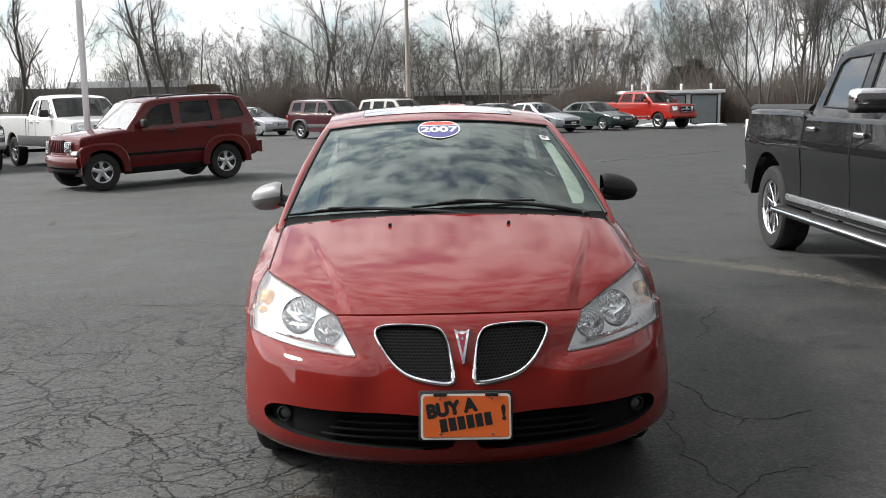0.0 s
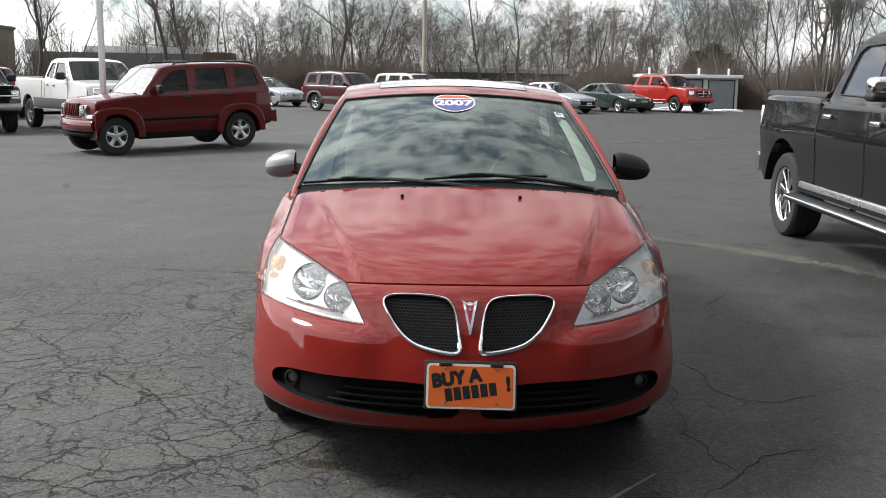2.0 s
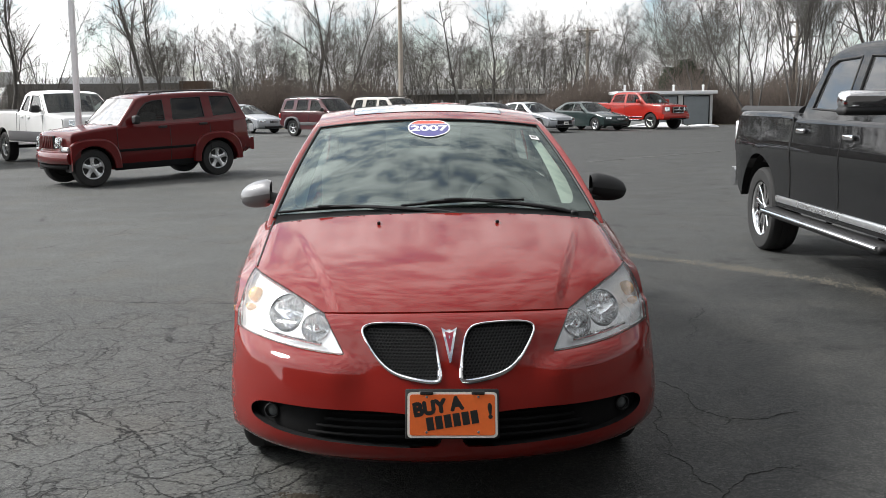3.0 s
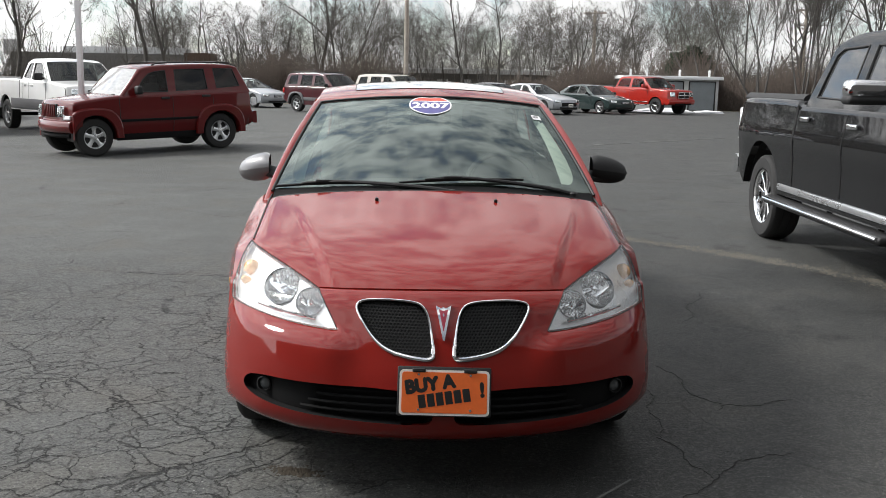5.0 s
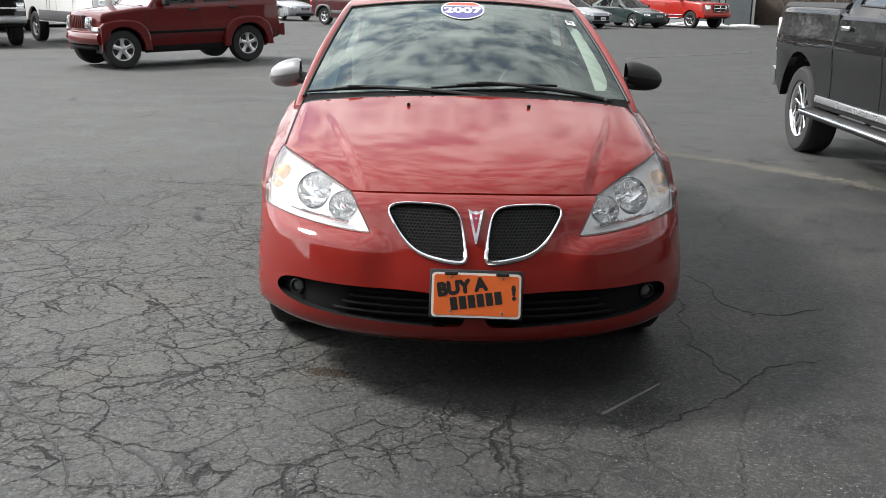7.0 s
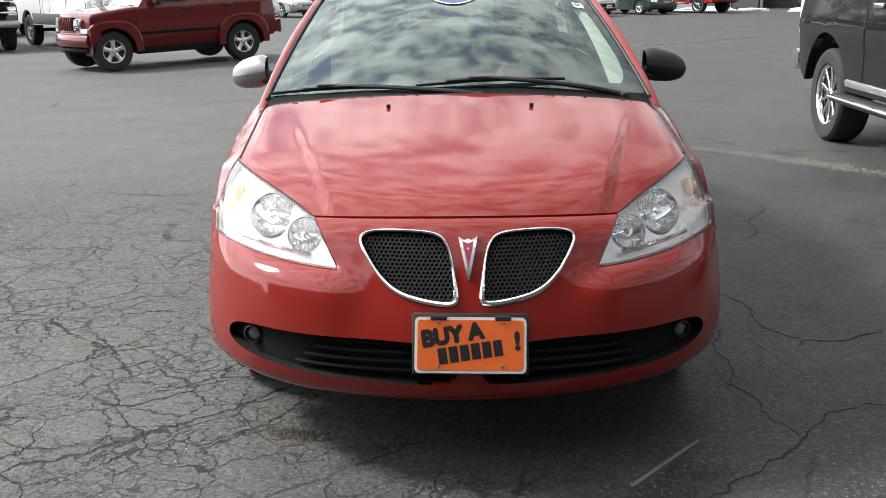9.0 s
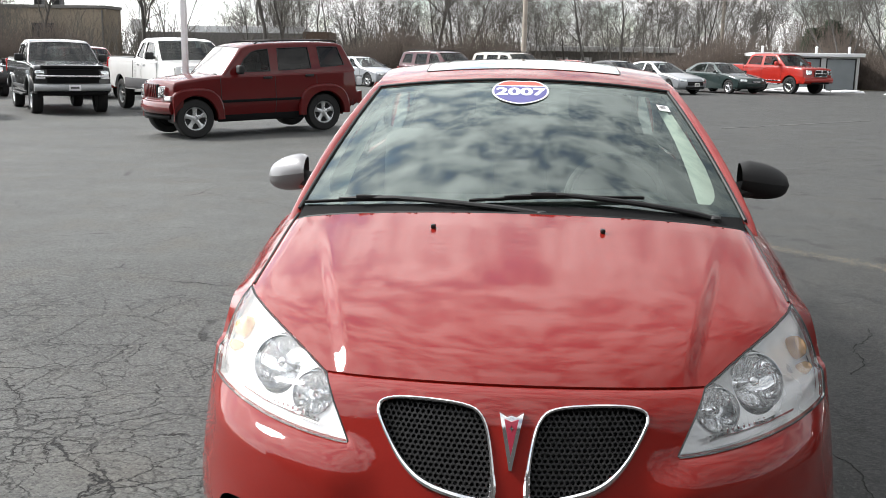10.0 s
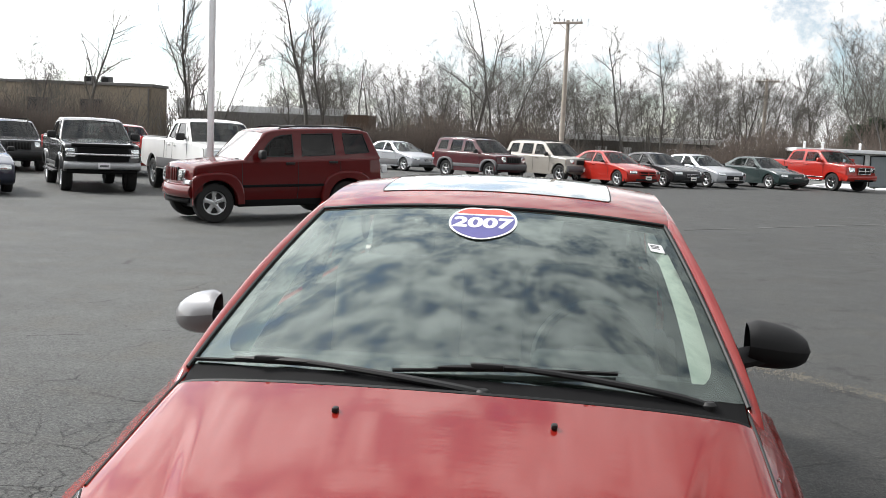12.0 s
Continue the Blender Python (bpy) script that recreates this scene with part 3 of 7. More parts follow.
GRID = np.linspace(0, 1, 401)
_y, _z = np.interp(GRID, NOSE_S, NOSE_FINE[:, 0]), np.interp(GRID, NOSE_S, NOSE_FINE[:, 1])
_up = _z > 0.70
TABLE = dict(y=even(_y, 7), z=even(_z, 7),
             wy=even(np.where(_up, np.interp(_y, (0.05, 0.5, 0.98), (1.0, 0.82, 0.62)), 1.0), 31),
             k=even(np.where(_up, np.interp(_y, (0.0, 0.05, 0.21, 0.5, 0.98), (0.0, 0.07, 0.0, 0.03, 0.058)), 0.0), 13),
             grow=even(np.where(_up, np.interp(_y, (0.12, 0.40), (0, 1)), 0.0), 31),
             edge=even(np.interp(_y, (0.05, 0.5, 1.0), (0.405, 0.545, 0.66)), 21),
             dome=even(np.where(_up, np.interp(_y, (0.03, 0.12, 0.40, 0.75), (0.0, 0.011, 0.010, 0.0)), 0.0), 15))


def nose(x, s):
    """The skin of the front end: x across, s from the chin (0) to the scuttle (1)."""
    f = min(max(s, 0.0), 1.0) * 400
    i = min(399, int(f))
    f -= i
    y0, z0, wy, k, grow, edge, dome = (v[i] * (1 - f) + v[i + 1] * f for v in TABLE.values())
    a = abs(x)
    z = z0 - k * a * a - grow * 0.14 * max(0.0, (a - 0.70) / 0.185) ** 2
    # raised middle of the bonnet, with a crease on either side
    t = min(1.0, max(0.0, (edge - a) / 0.045 + 0.5))
    z += dome * t * t * (3 - 2 * t)
    # chin tucks up towards the corners
    z += 0.02 * max(0.0, a - 0.45) * min(1.0, max(0.0, (0.34 - z0) / 0.1))
    # shelf under the lamps, with a crease at its lip
    zl = 0.612 + 0.05 * (a - 0.37)
    p, q = min(1.0, max(0.0, (zl - z) / 0.05)), min(1.0, max(0.0, (zl - 0.05 - z) / 0.15))
    ramp = min(1.0, max(0.0, (a - 0.27) / 0.15)) * min(1.0, max(0.0, (0.83 - a) / 0.10))
    y0 -= 0.040 * p * (1 - q) * ramp * ramp * (3 - 2 * ramp)
    # wings swell outside the lamps
    g = min(1.0, max(0.0, (y0 - 0.10) / 0.55))
    out = 0.018 * min(1.0, max(0.0, (a - 0.745) / 0.075)) * g * g * (3 - 2 * g)
    return Vector((x + math.copysign(out, x), y0 + plan_bow(a) * wy, z))


def nose_s(x, z):
    """The s at which the skin stands at height z."""
    lo, hi = 0.0, 1.0
    for _ in range(24):
        mid = (lo + hi) / 2
        lo, hi = (mid, hi) if nose(x, mid).z < z else (lo, mid)
    return lo


def on_nose(points):
    return [(x, nose_s(x, z)) for x, z in points]


def flip(points):
    return [(-x, b) for x, b in reversed(points)]


LAMP = smooth_line([(0.372, 0.612), (0.372, 0.612), (0.408, 0.672), (0.446, 0.728), (0.446, 0.728), (0.54, 0.766), (0.65, 0.800), (0.752, 0.824), (0.757, 0.824), (0.785, 0.770), (0.803, 0.70), (0.802, 0.643), (0.797, 0.636), (0.70, 0.630), (0.58, 0.620), (0.47, 0.612), (0.376, 0.608)], 1, True)
GRILLE = smooth_line([(0.034, 0.548), (0.046, 0.640), (0.062, 0.690), (0.095, 0.710), (0.200, 0.714), (0.285, 0.709), (0.310, 0.690), (0.285, 0.645), (0.245, 0.592), (0.195, 0.556), (0.12, 0.538), (0.045, 0.530)], 2, True)
INTAKE = smooth_line([(0.034, 0.318), (0.034, 0.42), (0.20, 0.438), (0.36, 0.438), (0.52, 0.432), (0.635, 0.427), (0.700, 0.414), (0.728, 0.382), (0.712, 0.347), (0.60, 0.325), (0.36, 0.318), (0.10, 0.314)], 2, True)


def red_sedan():
    car = thing("sedan", "glossy red four-door sedan parked on cracked asphalt", "car")
    lamp_s = on_nose(LAMP)
    grille_s, intake_s = on_nose(GRILLE), on_nose(INTAKE)
    tip = min(range(len(LAMP)), key=lambda i: LAMP[i][0] + LAMP[i][1] * 0.4)
    corner = min(range(len(LAMP)), key=lambda i: abs(LAMP[i][0] - 0.446) + abs(LAMP[i][1] - 0.728))
    top = max(range(len(LAMP)), key=lambda i: LAMP[i][1] + LAMP[i][0] * 0.01)
    foot = max(range(len(LAMP)), key=lambda i: LAMP[i][0] - LAMP[i][1] * 0.7)

    def run(i, j):
        res, k = [], i
        while True:
            res.append(lamp_s[k])
            if k == j:
                return res
            k = (k + 1) % len(lamp_s)
    inner, upper, outer, lower = run(tip, corner), run(corner, top), run(top, foot), run(foot, tip)
    shut = [(x, nose_s(x, 0.742 - 0.07 * x * x + 0.002)) for x in np.linspace(-lamp_s[corner][0], lamp_s[corner][0], 33)]
    gap = 0.0035
    wide = nose_s(HALF, 0.60)
    # bumper skin, with its openings
    right = [(HALF, 0.0)] + [(HALF, wide * i / 12) for i in range(1, 13)] + lower + inner[1:]
    left = flip(right)
    fascia = [(x, 0.0) for x in np.linspace(-HALF, HALF, 50)[1:-1]] + right + [(x, s - gap) for x, s in reversed(shut[1:-1])] + left
    holes = [grille_s, flip(grille_s), intake_s, flip(intake_s)]
    part("bumper_skin", panel(fascia, holes, nose, 0.02, lambda p: (0, 0.02, 0)), RED, car, flat_angle=50)
    def rear_s(x):
        """Where the bonnet ends before the scuttle."""
        lo, hi = 0.8, 1.0
        for _ in range(22):
            mid = (lo + hi) / 2
            lo, hi = (mid, hi) if nose(x, mid).y < 0.985 + 0.17 * x * x else (lo, mid)
        return lo
    bonnet = [(x, s + gap) for x, s in shut] + [(x - 0.002, s + gap) for x, s in upper[1:]] + [(x, rear_s(x)) for x in np.linspace(0.742, -0.742, 32)] + [(-x + 0.002, s + gap) for x, s in reversed(upper[1:])]
    def crease_x(s):
        return float(np.interp(s, GRID, TABLE["edge"])) * 2.2
    part("bonnet", panel([(x / crease_x(s), s) for x, s in bonnet], [], lambda u, s: nose(u * crease_x(s), s), 0.0075, lambda p: (0, 0.004 if p.y < 0.9 else -0.010, -0.015)), RED, car, flat_angle=60)
    for d in (1, -1):
        fender = [(0.752, 1.0), (HALF, 1.0)] + [(HALF, 1 - (1 - wide) * i / 24) for i in range(1, 24)] + [(HALF, wide)] + [(x + 0.002, s) for x, s in reversed(outer)]
        part("front_wing", panel([(x * d, s) for x, s in fender], [], nose, 0.022, lambda p, d=d: (-0.012 * d, 0.006, -0.006)), RED, car, flat_angle=60)
    # shut line between bonnet and wing
    for d in (1, -1):
        line = [nose(0.7475 * d, q) + Vector((0, 0, 0.0005)) for q in np.linspace(lamp_s[top][1] + 0.006, 0.995, 30)]
        part("shut_line", tube(line, 0.0042, 6), INK, car)
    # dark cavity behind the gaps
    rows = [[nose(x, s) + Vector((0, 0.12, -0.05)) for x in np.linspace(-0.84, 0.84, 40)] for s in np.linspace(0.02, 0.99, 40)]
    part("inner_shell", sheet(rows), DARK, car)

    # grilles
    for d in (1, -1):
        rim = [nose(x * d, s) + Vector((0, -0.001, 0)) for x, s in dense(grille_s, 0.012)]
        cs = [p.z for p in rim]
        rad = [0.0045 + 0.0045 * max(0.0, min(1.0, (0.62 - z) / 0.09)) for z in cs]
        part("grille_surround", tube(rim, rad, 8, closed=True), CHROME, car, "bright chrome grille surround")
        q = np.array(grille_s)
        bm = bmesh.new()
        pitch = 0.0125
        g2 = np.array([(x, nose(x, s).z) for x, s in grille_s])
        cells = []
        zz, row = 0.515, 0
        while zz < 0.72:
            xx = 0.02 + (pitch / 2 if row % 2 else 0)
            while xx < 0.33:
                cells.append((xx, zz))
                xx += pitch
            zz += pitch * 0.8
            row += 1
        keep = inside(np.array([c[0] for c in cells]), np.array([c[1] for c in cells]), list(map(tuple, g2)))
        for (cx, cz), k in zip(cells, keep):
            if not k:
                continue
            s0 = nose_s(cx, cz)
            base = nose(cx * d, s0) + Vector((0, 0.016, 0))
            sl = nose(cx * d, s0 + 0.01) - nose(cx * d, s0 - 0.01)
            tilt = sl.y / max(sl.z, 1e-4)
            vo, vi, vd = [], [], []
            for j in range(6):
                w = radians(60 * j + 30)
                o = Vector((math.cos(w), 0, math.sin(w)))
                for lst, rr, yy in ((vo, 0.0071, 0), (vi, 0.0048, 0), (vd, 0.0046, 0.008)):
                    p = base + o * rr
                    p.y += tilt * o.z * rr + yy
                    lst.append(bm.verts.new(p))
            for j in range(6):
                i2 = (j + 1) % 6
                bm.faces.new((vo[j], vo[i2], vi[i2], vi[j]))
                bm.faces.new((vi[j], vi[i2], vd[i2], vd[j]))
        part("grille_mesh", bm, PLASTIC, car, "black honeycomb grille mesh", smooth=False)
        part("grille_backing", panel([(x * d, s) for x, s in grille_s], [], lambda x, s: nose(x, s) + Vector((0, 0.045, 0)), 0.03), DARK, car)
        # sleeve between rim and mesh
        bm = bmesh.new()
        loop = dense(grille_s, 0.015)
        rows = [[nose(x * d, s) + Vector((0, dy, 0)) for x, s in loop + loop[:1]] for dy in (0.0, 0.05)]
        part("grille_sleeve", sheet(rows, bm), PLASTIC, car)

    # arrowhead badge
    def badge(outline, lift, depth):
        return panel(outline, [], lambda x, s: nose(x, s) + Vector((0, -lift, 0)), 0.02, (0, depth, 0))
    arrow = on_nose([(-0.027, 0.702), (-0.010, 0.694), (0.0, 0.697), (0.010, 0.694), (0.027, 0.702), (0.003, 0.594), (-0.003, 0.594)])
    b = part("badge", badge(arrow, 0.010, 0.02), CHROME, car, "chrome arrowhead badge with a red inlay")
    inlay = on_nose([(-0.016, 0.691), (0.0, 0.686), (0.016, 0.691), (0.0, 0.622)])
    part("inlay", badge(inlay, 0.0125, 0.004), material("badge_red", (0.35, 0.02, 0.05), 0.3, coat=0.6), b)
    star = on_nose([(-0.006, 0.674), (-0.0015, 0.6755), (0.0, 0.681), (0.0015, 0.6755), (0.006, 0.674), (0.0015, 0.6725), (0.0, 0.667), (-0.0015, 0.6725)])
    part("star", badge(star, 0.0135, 0.002), CHROME, b)

    # lower intake with slats and fog lamps
    for d in (1, -1):
        loop = [(x * d, s) for x, s in dense(intake_s, 0.02)]
        part("intake_sleeve", sheet([[nose(x, s) + Vector((-0.7 * x * dy, dy, 0)) for x, s in loop + loop[:1]] for dy in (0.0, 0.07)]), SLAT_BLACK, car)
        part("intake_backing", panel([(x * d, s) for x, s in intake_s], [], lambda x, s: nose(x, s) + Vector((-0.7 * x, 1, 0)) * (0.06 - 0.03 * min(1, max(0, (abs(x) - 0.40) / 0.05))), 0.03), SLAT_BLACK, car)
        for z, x1 in ((0.342, 0.50), (0.368, 0.47), (0.394, 0.44), (0.418, 0.41)):
            pts = [nose(x * d, nose_s(x, z)) + Vector((0, 0.026, 0.008 * (1 - x / x1))) for x in np.linspace(0.03, x1, 14)]
            part("slat", tube(pts, 0.0055, 6, squash=0.6), SLAT_BLACK, car)
        p = nose(0.650 * d, nose_s(0.650, 0.386))
        m = Matrix.Translation(p + Vector((-0.012 * d, 0.022, 0))) @ Matrix.Rotation(radians(20 * d), 4, "Z") @ Matrix.Scale(0.78, 4)
        fog = part("fog_lamp", lathe([(0.034, 0.03), (0.036, -0.012), (0.031, -0.014), (0.029, 0.0)], 24, "Y", m=m), PLASTIC, car)
        part("lens", lathe([(0.001, -0.008), (0.017, -0.006), (0.0285, 0.002), (0.001, 0.004)], 20, "Y", m=m), material("fog_glass", (0.10, 0.11, 0.115), 0.12, vary=0.1, coat=1.0), fog)

    # headlights
    def facing(x, z, d, back, lean):
        """A frame on the skin: its -y looks outwards, softened towards the front."""
        s = nose_s(x, z)
        p = nose(x * d, s)
        n = (nose((x + 0.01) * d, s) - nose((x - 0.01) * d, s)).cross(nose(x * d, s + 0.01) - nose(x * d, s - 0.01)).normalized()
        if n.y > 0:
            n = -n
        w = (n * (1 - lean) + Vector((0, -1, 0.1)) * lean).normalized()
        return Matrix.Translation(p - n * back) @ w.to_track_quat("-Y", "Z").to_matrix().to_4x4()
    for d in (1, -1):
        off = Vector((-0.013 * d, 0.040, -0.010))
        bowls = ((0.608, 0.730, 0.066), (0.486, 0.701, 0.050))
        cut = []
        for x, z, r in bowls:
            m = facing(x, z, d, 0.032, 0.50)
            ring = [m @ Vector((r * math.cos(w), 0.004, r * math.sin(w))) - off for w in np.linspace(0, 2 * math.pi, 25)[:-1]]
            cut.append([(q.x, nose_s(abs(q.x), q.z)) for q in ring])
        body = panel([(x * d, s) for x, s in lamp_s], cut, lambda x, s: nose(x, s) + off, 0.02)
        lamp = part("headlight", body, BEZEL, car, "hazy clear headlight with twin reflectors")
        part("lamp_housing", sheet([[nose(x * d, s) + off * k for x, s in lamp_s + lamp_s[:1]] for k in (0.04, 1)]), BEZEL, lamp)
        shell = part("lens", panel([(x * d, s) for x, s in lamp_s], [], lambda x, s: nose(x, s) + Vector((0, -0.003, 0.0)), 0.02, (0, 0.008, 0)), LAMP_GLASS, lamp, "hazed clear plastic lens")
        shell.visible_shadow = False
        seam = [nose(x * d, s) + Vector((0, 0.001, 0)) for x, s in dense(lamp_s, 0.015)]
        part("gasket", tube(seam, 0.0024, 6, closed=True), PLASTIC, lamp)
        for x, z, r in bowls:
            m = facing(x, z, d, 0.032, 0.50)
            deep = 0.80 * r
            curve = [(r * k, 0.002 + deep * (1 - k * k)) for k in (1.0, 0.9, 0.8, 0.7, 0.6, 0.5, 0.4, 0.3, 0.2)]
            dish = lathe([(r * 1.07, -0.003), (r * 1.02, -0.006)] + curve + [(0.001, deep)], 48, "Y", m=m, caps=False)
            bowl = part("reflector", dish, REFLECTOR, lamp, "silvered reflector bowl")
            part("reflector_rim", lathe([(r * 1.07, -0.003), (r * 1.07, -0.009), (r * 1.02, -0.011), (r * 0.99, -0.003)], 40, "Y", m=m, caps=False), LAMP_RIM, bowl)
            part("bulb_shield", lathe([(r * 0.22, deep), (r * 0.23, 0.014), (r * 0.19, 0.004), (r * 0.08, 0.0), (0.001, 0.0)], 20, "Y", m=m), REFLECTOR, bowl, "chromed bulb shield")
            # flutes pressed into the dish above and below the bulb, wider and steeper by turns
            flute_bm = bmesh.new()
            for up in (1, -1):
                for q in range(-3, 4):
                    xx = q * r * 0.22
                    z0, z1 = r * 0.26, math.sqrt(max(0.0, (r * 0.92) ** 2 - xx * xx))
                    if z1 - z0 < r * 0.2:
                        continue
                    w = r * (0.10 if q % 2 else 0.075)
                    rows = []
                    for f in np.linspace(0, 1, 6):
                        z = z0 + (z1 - z0) * f
                        rows.append([(xx + w * g, 0.002 + deep * (1 - min(1.0, ((xx + w * g) ** 2 + z * z) / r ** 2)) - (0.011 if q % 2 else 0.006) * (1 - g * g) * math.sin(math.pi * min(0.9, f + 0.1)), up * z) for g in (-1, -0.6, 0, 0.6, 1)])
                    sheet(rows, flute_bm)
            part("flute", move(flute_bm, m), REFLECTOR, bowl)
        for x, z, rx, rz in ((0.756, 0.753, 0.031, 0.031), (0.766, 0.708, 0.018, 0.017)):
            m = facing(x, z, d, 0.015, 0.0) @ Matrix.Diagonal((rx, 0.018, rz, 1))
            part("indicator", lathe([(0.001, -1.0), (0.5, -0.85), (0.85, -0.4), (1.0, 0.4), (1.0, 1.0)], 22, "Y", m=m), AMBER, lamp, "amber indicator lens")
        pts = [nose(x * d, nose_s(x, z)) + Vector((0, 0.03, 0)) for x, z in ((0.45, 0.628), (0.52, 0.634), (0.60, 0.640), (0.68, 0.648))]
        part("trim_bar", tube(pts, 0.007, 6), REFLECTOR, lamp)
        # ribbed strip along the foot of the lamp
        for x in np.linspace(0.50, 0.60, 8):
            p = nose(x * d, nose_s(x, 0.640 + 0.03 * (x - 0.5))) + Vector((-0.004 * d, 0.026, 0))
            part("rib", rbox((0.006, 0.010, 0.016), p, 0.002, 1), REFLECTOR, lamp)

    # number plate with frame, set at a slant
    m = Matrix.Translation((0.002, -0.150, 0.433)) @ Matrix.Rotation(radians(1.2), 4, "Y") @ Matrix.Rotation(radians(-20), 4, "X")
    def card(w, h, r, y, depth):
        pts = []
        for cx, cz, a0 in ((w / 2 - r, h / 2 - r, 0), (-w / 2 + r, h / 2 - r, 90), (-w / 2 + r, -h / 2 + r, 180), (w / 2 - r, -h / 2 + r, 270)):
            pts += [(cx + r * math.cos(radians(a0 + q)), cz + r * math.sin(radians(a0 + q))) for q in (0, 22, 45, 68, 90)]
        return move(panel(pts, [], lambda x, z: Vector((x, y, z)), 0.05, (0, depth, 0)), m)
    part("plate_holder", move(rbox((0.320, 0.012, 0.168), (0, 0.010, 0.004), 0.006), m), PLASTIC, car)
    plate = part("dealer_plate", card(0.306, 0.153, 0.014, -0.002, 0.005), PLATE_WHITE, car, "orange dealer plate with a white border")
    part("plate_face", card(0.290, 0.137, 0.009, -0.0036, 0.002), ORANGE, plate)
    part("lettering", move(bold("BUY A", 0.062, 0.0042), m @ Matrix.Translation((-0.050, -0.0040, 0.026)) @ Matrix.Rotation(radians(-9), 4, "Y") @ Matrix.Diagonal((0.97, 1, 0.98, 1))), INK, plate)
    for i in range(6):
        bar = rbox((0.0245, 0.0008, 0.044), (-0.076 + 0.0302 * i, -0.0040, -0.030 + 0.0046 * i), 0.0004, 1, turn=(0, -9, 0))
        part("name_bar", move(bar, m), INK, plate)
    part("lettering", move(bold("!", 0.066, 0.0036), m @ Matrix.Translation((0.128, -0.0040, 0.010)) @ Matrix.Rotation(radians(-4), 4, "Y")), INK, plate)
    for x in (-0.088, 0.088):
        for z in (0.060, -0.058):
            part("screw", move(lathe([(0.001, -0.006), (0.004, -0.0055), (0.0055, -0.003), (0.0055, 0.002)], 12, "Y"), m @ Matrix.Translation((x, 0, z))), CHROME, plate)
        part("frame_tab", move(rbox((0.045, 0.008, 0.014), (x, -0.003, 0.074), 0.003, 1), m), PLASTIC, plate)

    # windscreen, roof, pillars
    def screen(u, v, lift=0.0):
        xb, xt = 0.742 * u, 0.592 * u
        b = Vector((xb, 1.065 + 0.22 * xb * xb, 1.004 - 0.065 * xb * xb))
        t = Vector((xt, 1.930 + 0.28 * xt * xt, 1.388 - 0.115 * xt * xt))
        p = b.lerp(t, v)
        p += Vector((0, -0.40, 0.917)) * (0.028 * (1 - u * u) * 4 * v * (1 - v) * 0.6 + 0.020 * 4 * v * (1 - v) + lift)
        return p
    us, vs = np.linspace(-1, 1, 25), np.linspace(0, 1, 17)
    glass = part("windscreen", sheet([[screen(u, v) for u in us] for v in vs]), GLASS, car, "greenish windscreen full of cloud reflections", flat_angle=0)
    glass.visible_shadow = False
    bm = bmesh.new()
    def rim_u(v):
        return 0.968 - 0.055 * (1 - v) ** 2
    sheet([[screen(u, v, -0.004) for u in (-1, -rim_u(v))] for v in vs], bm)
    sheet([[screen(u, v, -0.004) for u in (rim_u(v), 1)] for v in vs], bm)
    sheet([[screen(u, v, -0.004) for u in us] for v in (0.0, 0.035, 0.068)], bm)
    sheet([[screen(u, v, -0.004) for u in us] for v in (0.965, 1.0)], bm)
    for d in (1, -1):
        vv = [screen(d * 0.93, 0.055, -0.004)] + [screen(d * (0.93 - 0.10 * (1 - math.cos(a))), 0.055 + 0.14 * (1 - math.sin(a)), -0.004) for a in np.linspace(0, math.pi / 2, 7)]
        c = bm.verts.new(vv[0])
        ring = [bm.verts.new(p) for p in vv[1:]]
        for a, b in zip(ring, ring[1:]):
            bm.faces.new((c, a, b))
    part("frit", bm, INK, glass)
    ROOF = smooth_line([(1.943, 1.390), (2.03, 1.412), (2.18, 1.438), (2.45, 1.464), (2.75, 1.473), (3.05, 1.458), (3.25, 1.425), (3.42, 1.380)], 2)

    def roof(u, v):
        y, z = np.interp(v, np.linspace(0, 1, len(ROOF)), [p[0] for p in ROOF]), np.interp(v, np.linspace(0, 1, len(ROOF)), [p[1] for p in ROOF])
        x = u * 0.612
        return Vector((x, y + 0.27 * x * x * (1 - 1.5 * v), z + 0.002 - 0.13 * x * x))
    sun_out = smooth_line([(-0.665, 0.27), (0.665, 0.27), (0.69, 0.31), (0.69, 0.64), (-0.69, 0.64), (-0.69, 0.31)], 1, True)
    part("roof", panel(dense([(-1, 0), (1, 0), (1, 1), (-1, 1)], 0.06), [sun_out], roof, 0.06, (0, 0, -0.012)), RED, car, flat_angle=60)
    part("sunroof", panel(sun_out, [], lambda u, v: roof(u * 0.988, v) + Vector((0, 0, 0.002)), 0.06, (0, 0, -0.01)), material("sunroof_glass", (0.42, 0.48, 0.47), 0.05, 0.5, vary=0.1, coat=1.0, spec=1.0), car, "dark sunroof glass mirroring the sky")
    part("sunroof_seal", tube([roof(u * 0.994, v) + Vector((0, 0, 0.0005)) for u, v in dense(sun_out, 0.05)], 0.0025, 6, closed=True), PLASTIC, car)
    part("header_seal", tube([screen(u, 1.0, 0.004) for u in us], 0.006, 6), PLASTIC, car)

    def rail_line(d):
        return smooth_line([(0.766 * d, 1.12, 0.885), (0.757 * d, 1.215, 0.960), (0.695 * d, 1.59, 1.160), (0.622 * d, 1.99, 1.316), (0.612 * d, 2.18, 1.350), (0.606 * d, 2.6, 1.380), (0.606 * d, 3.1, 1.367), (0.615 * d, 3.42, 1.325), (0.70 * d, 4.05, 1.0)], 2)

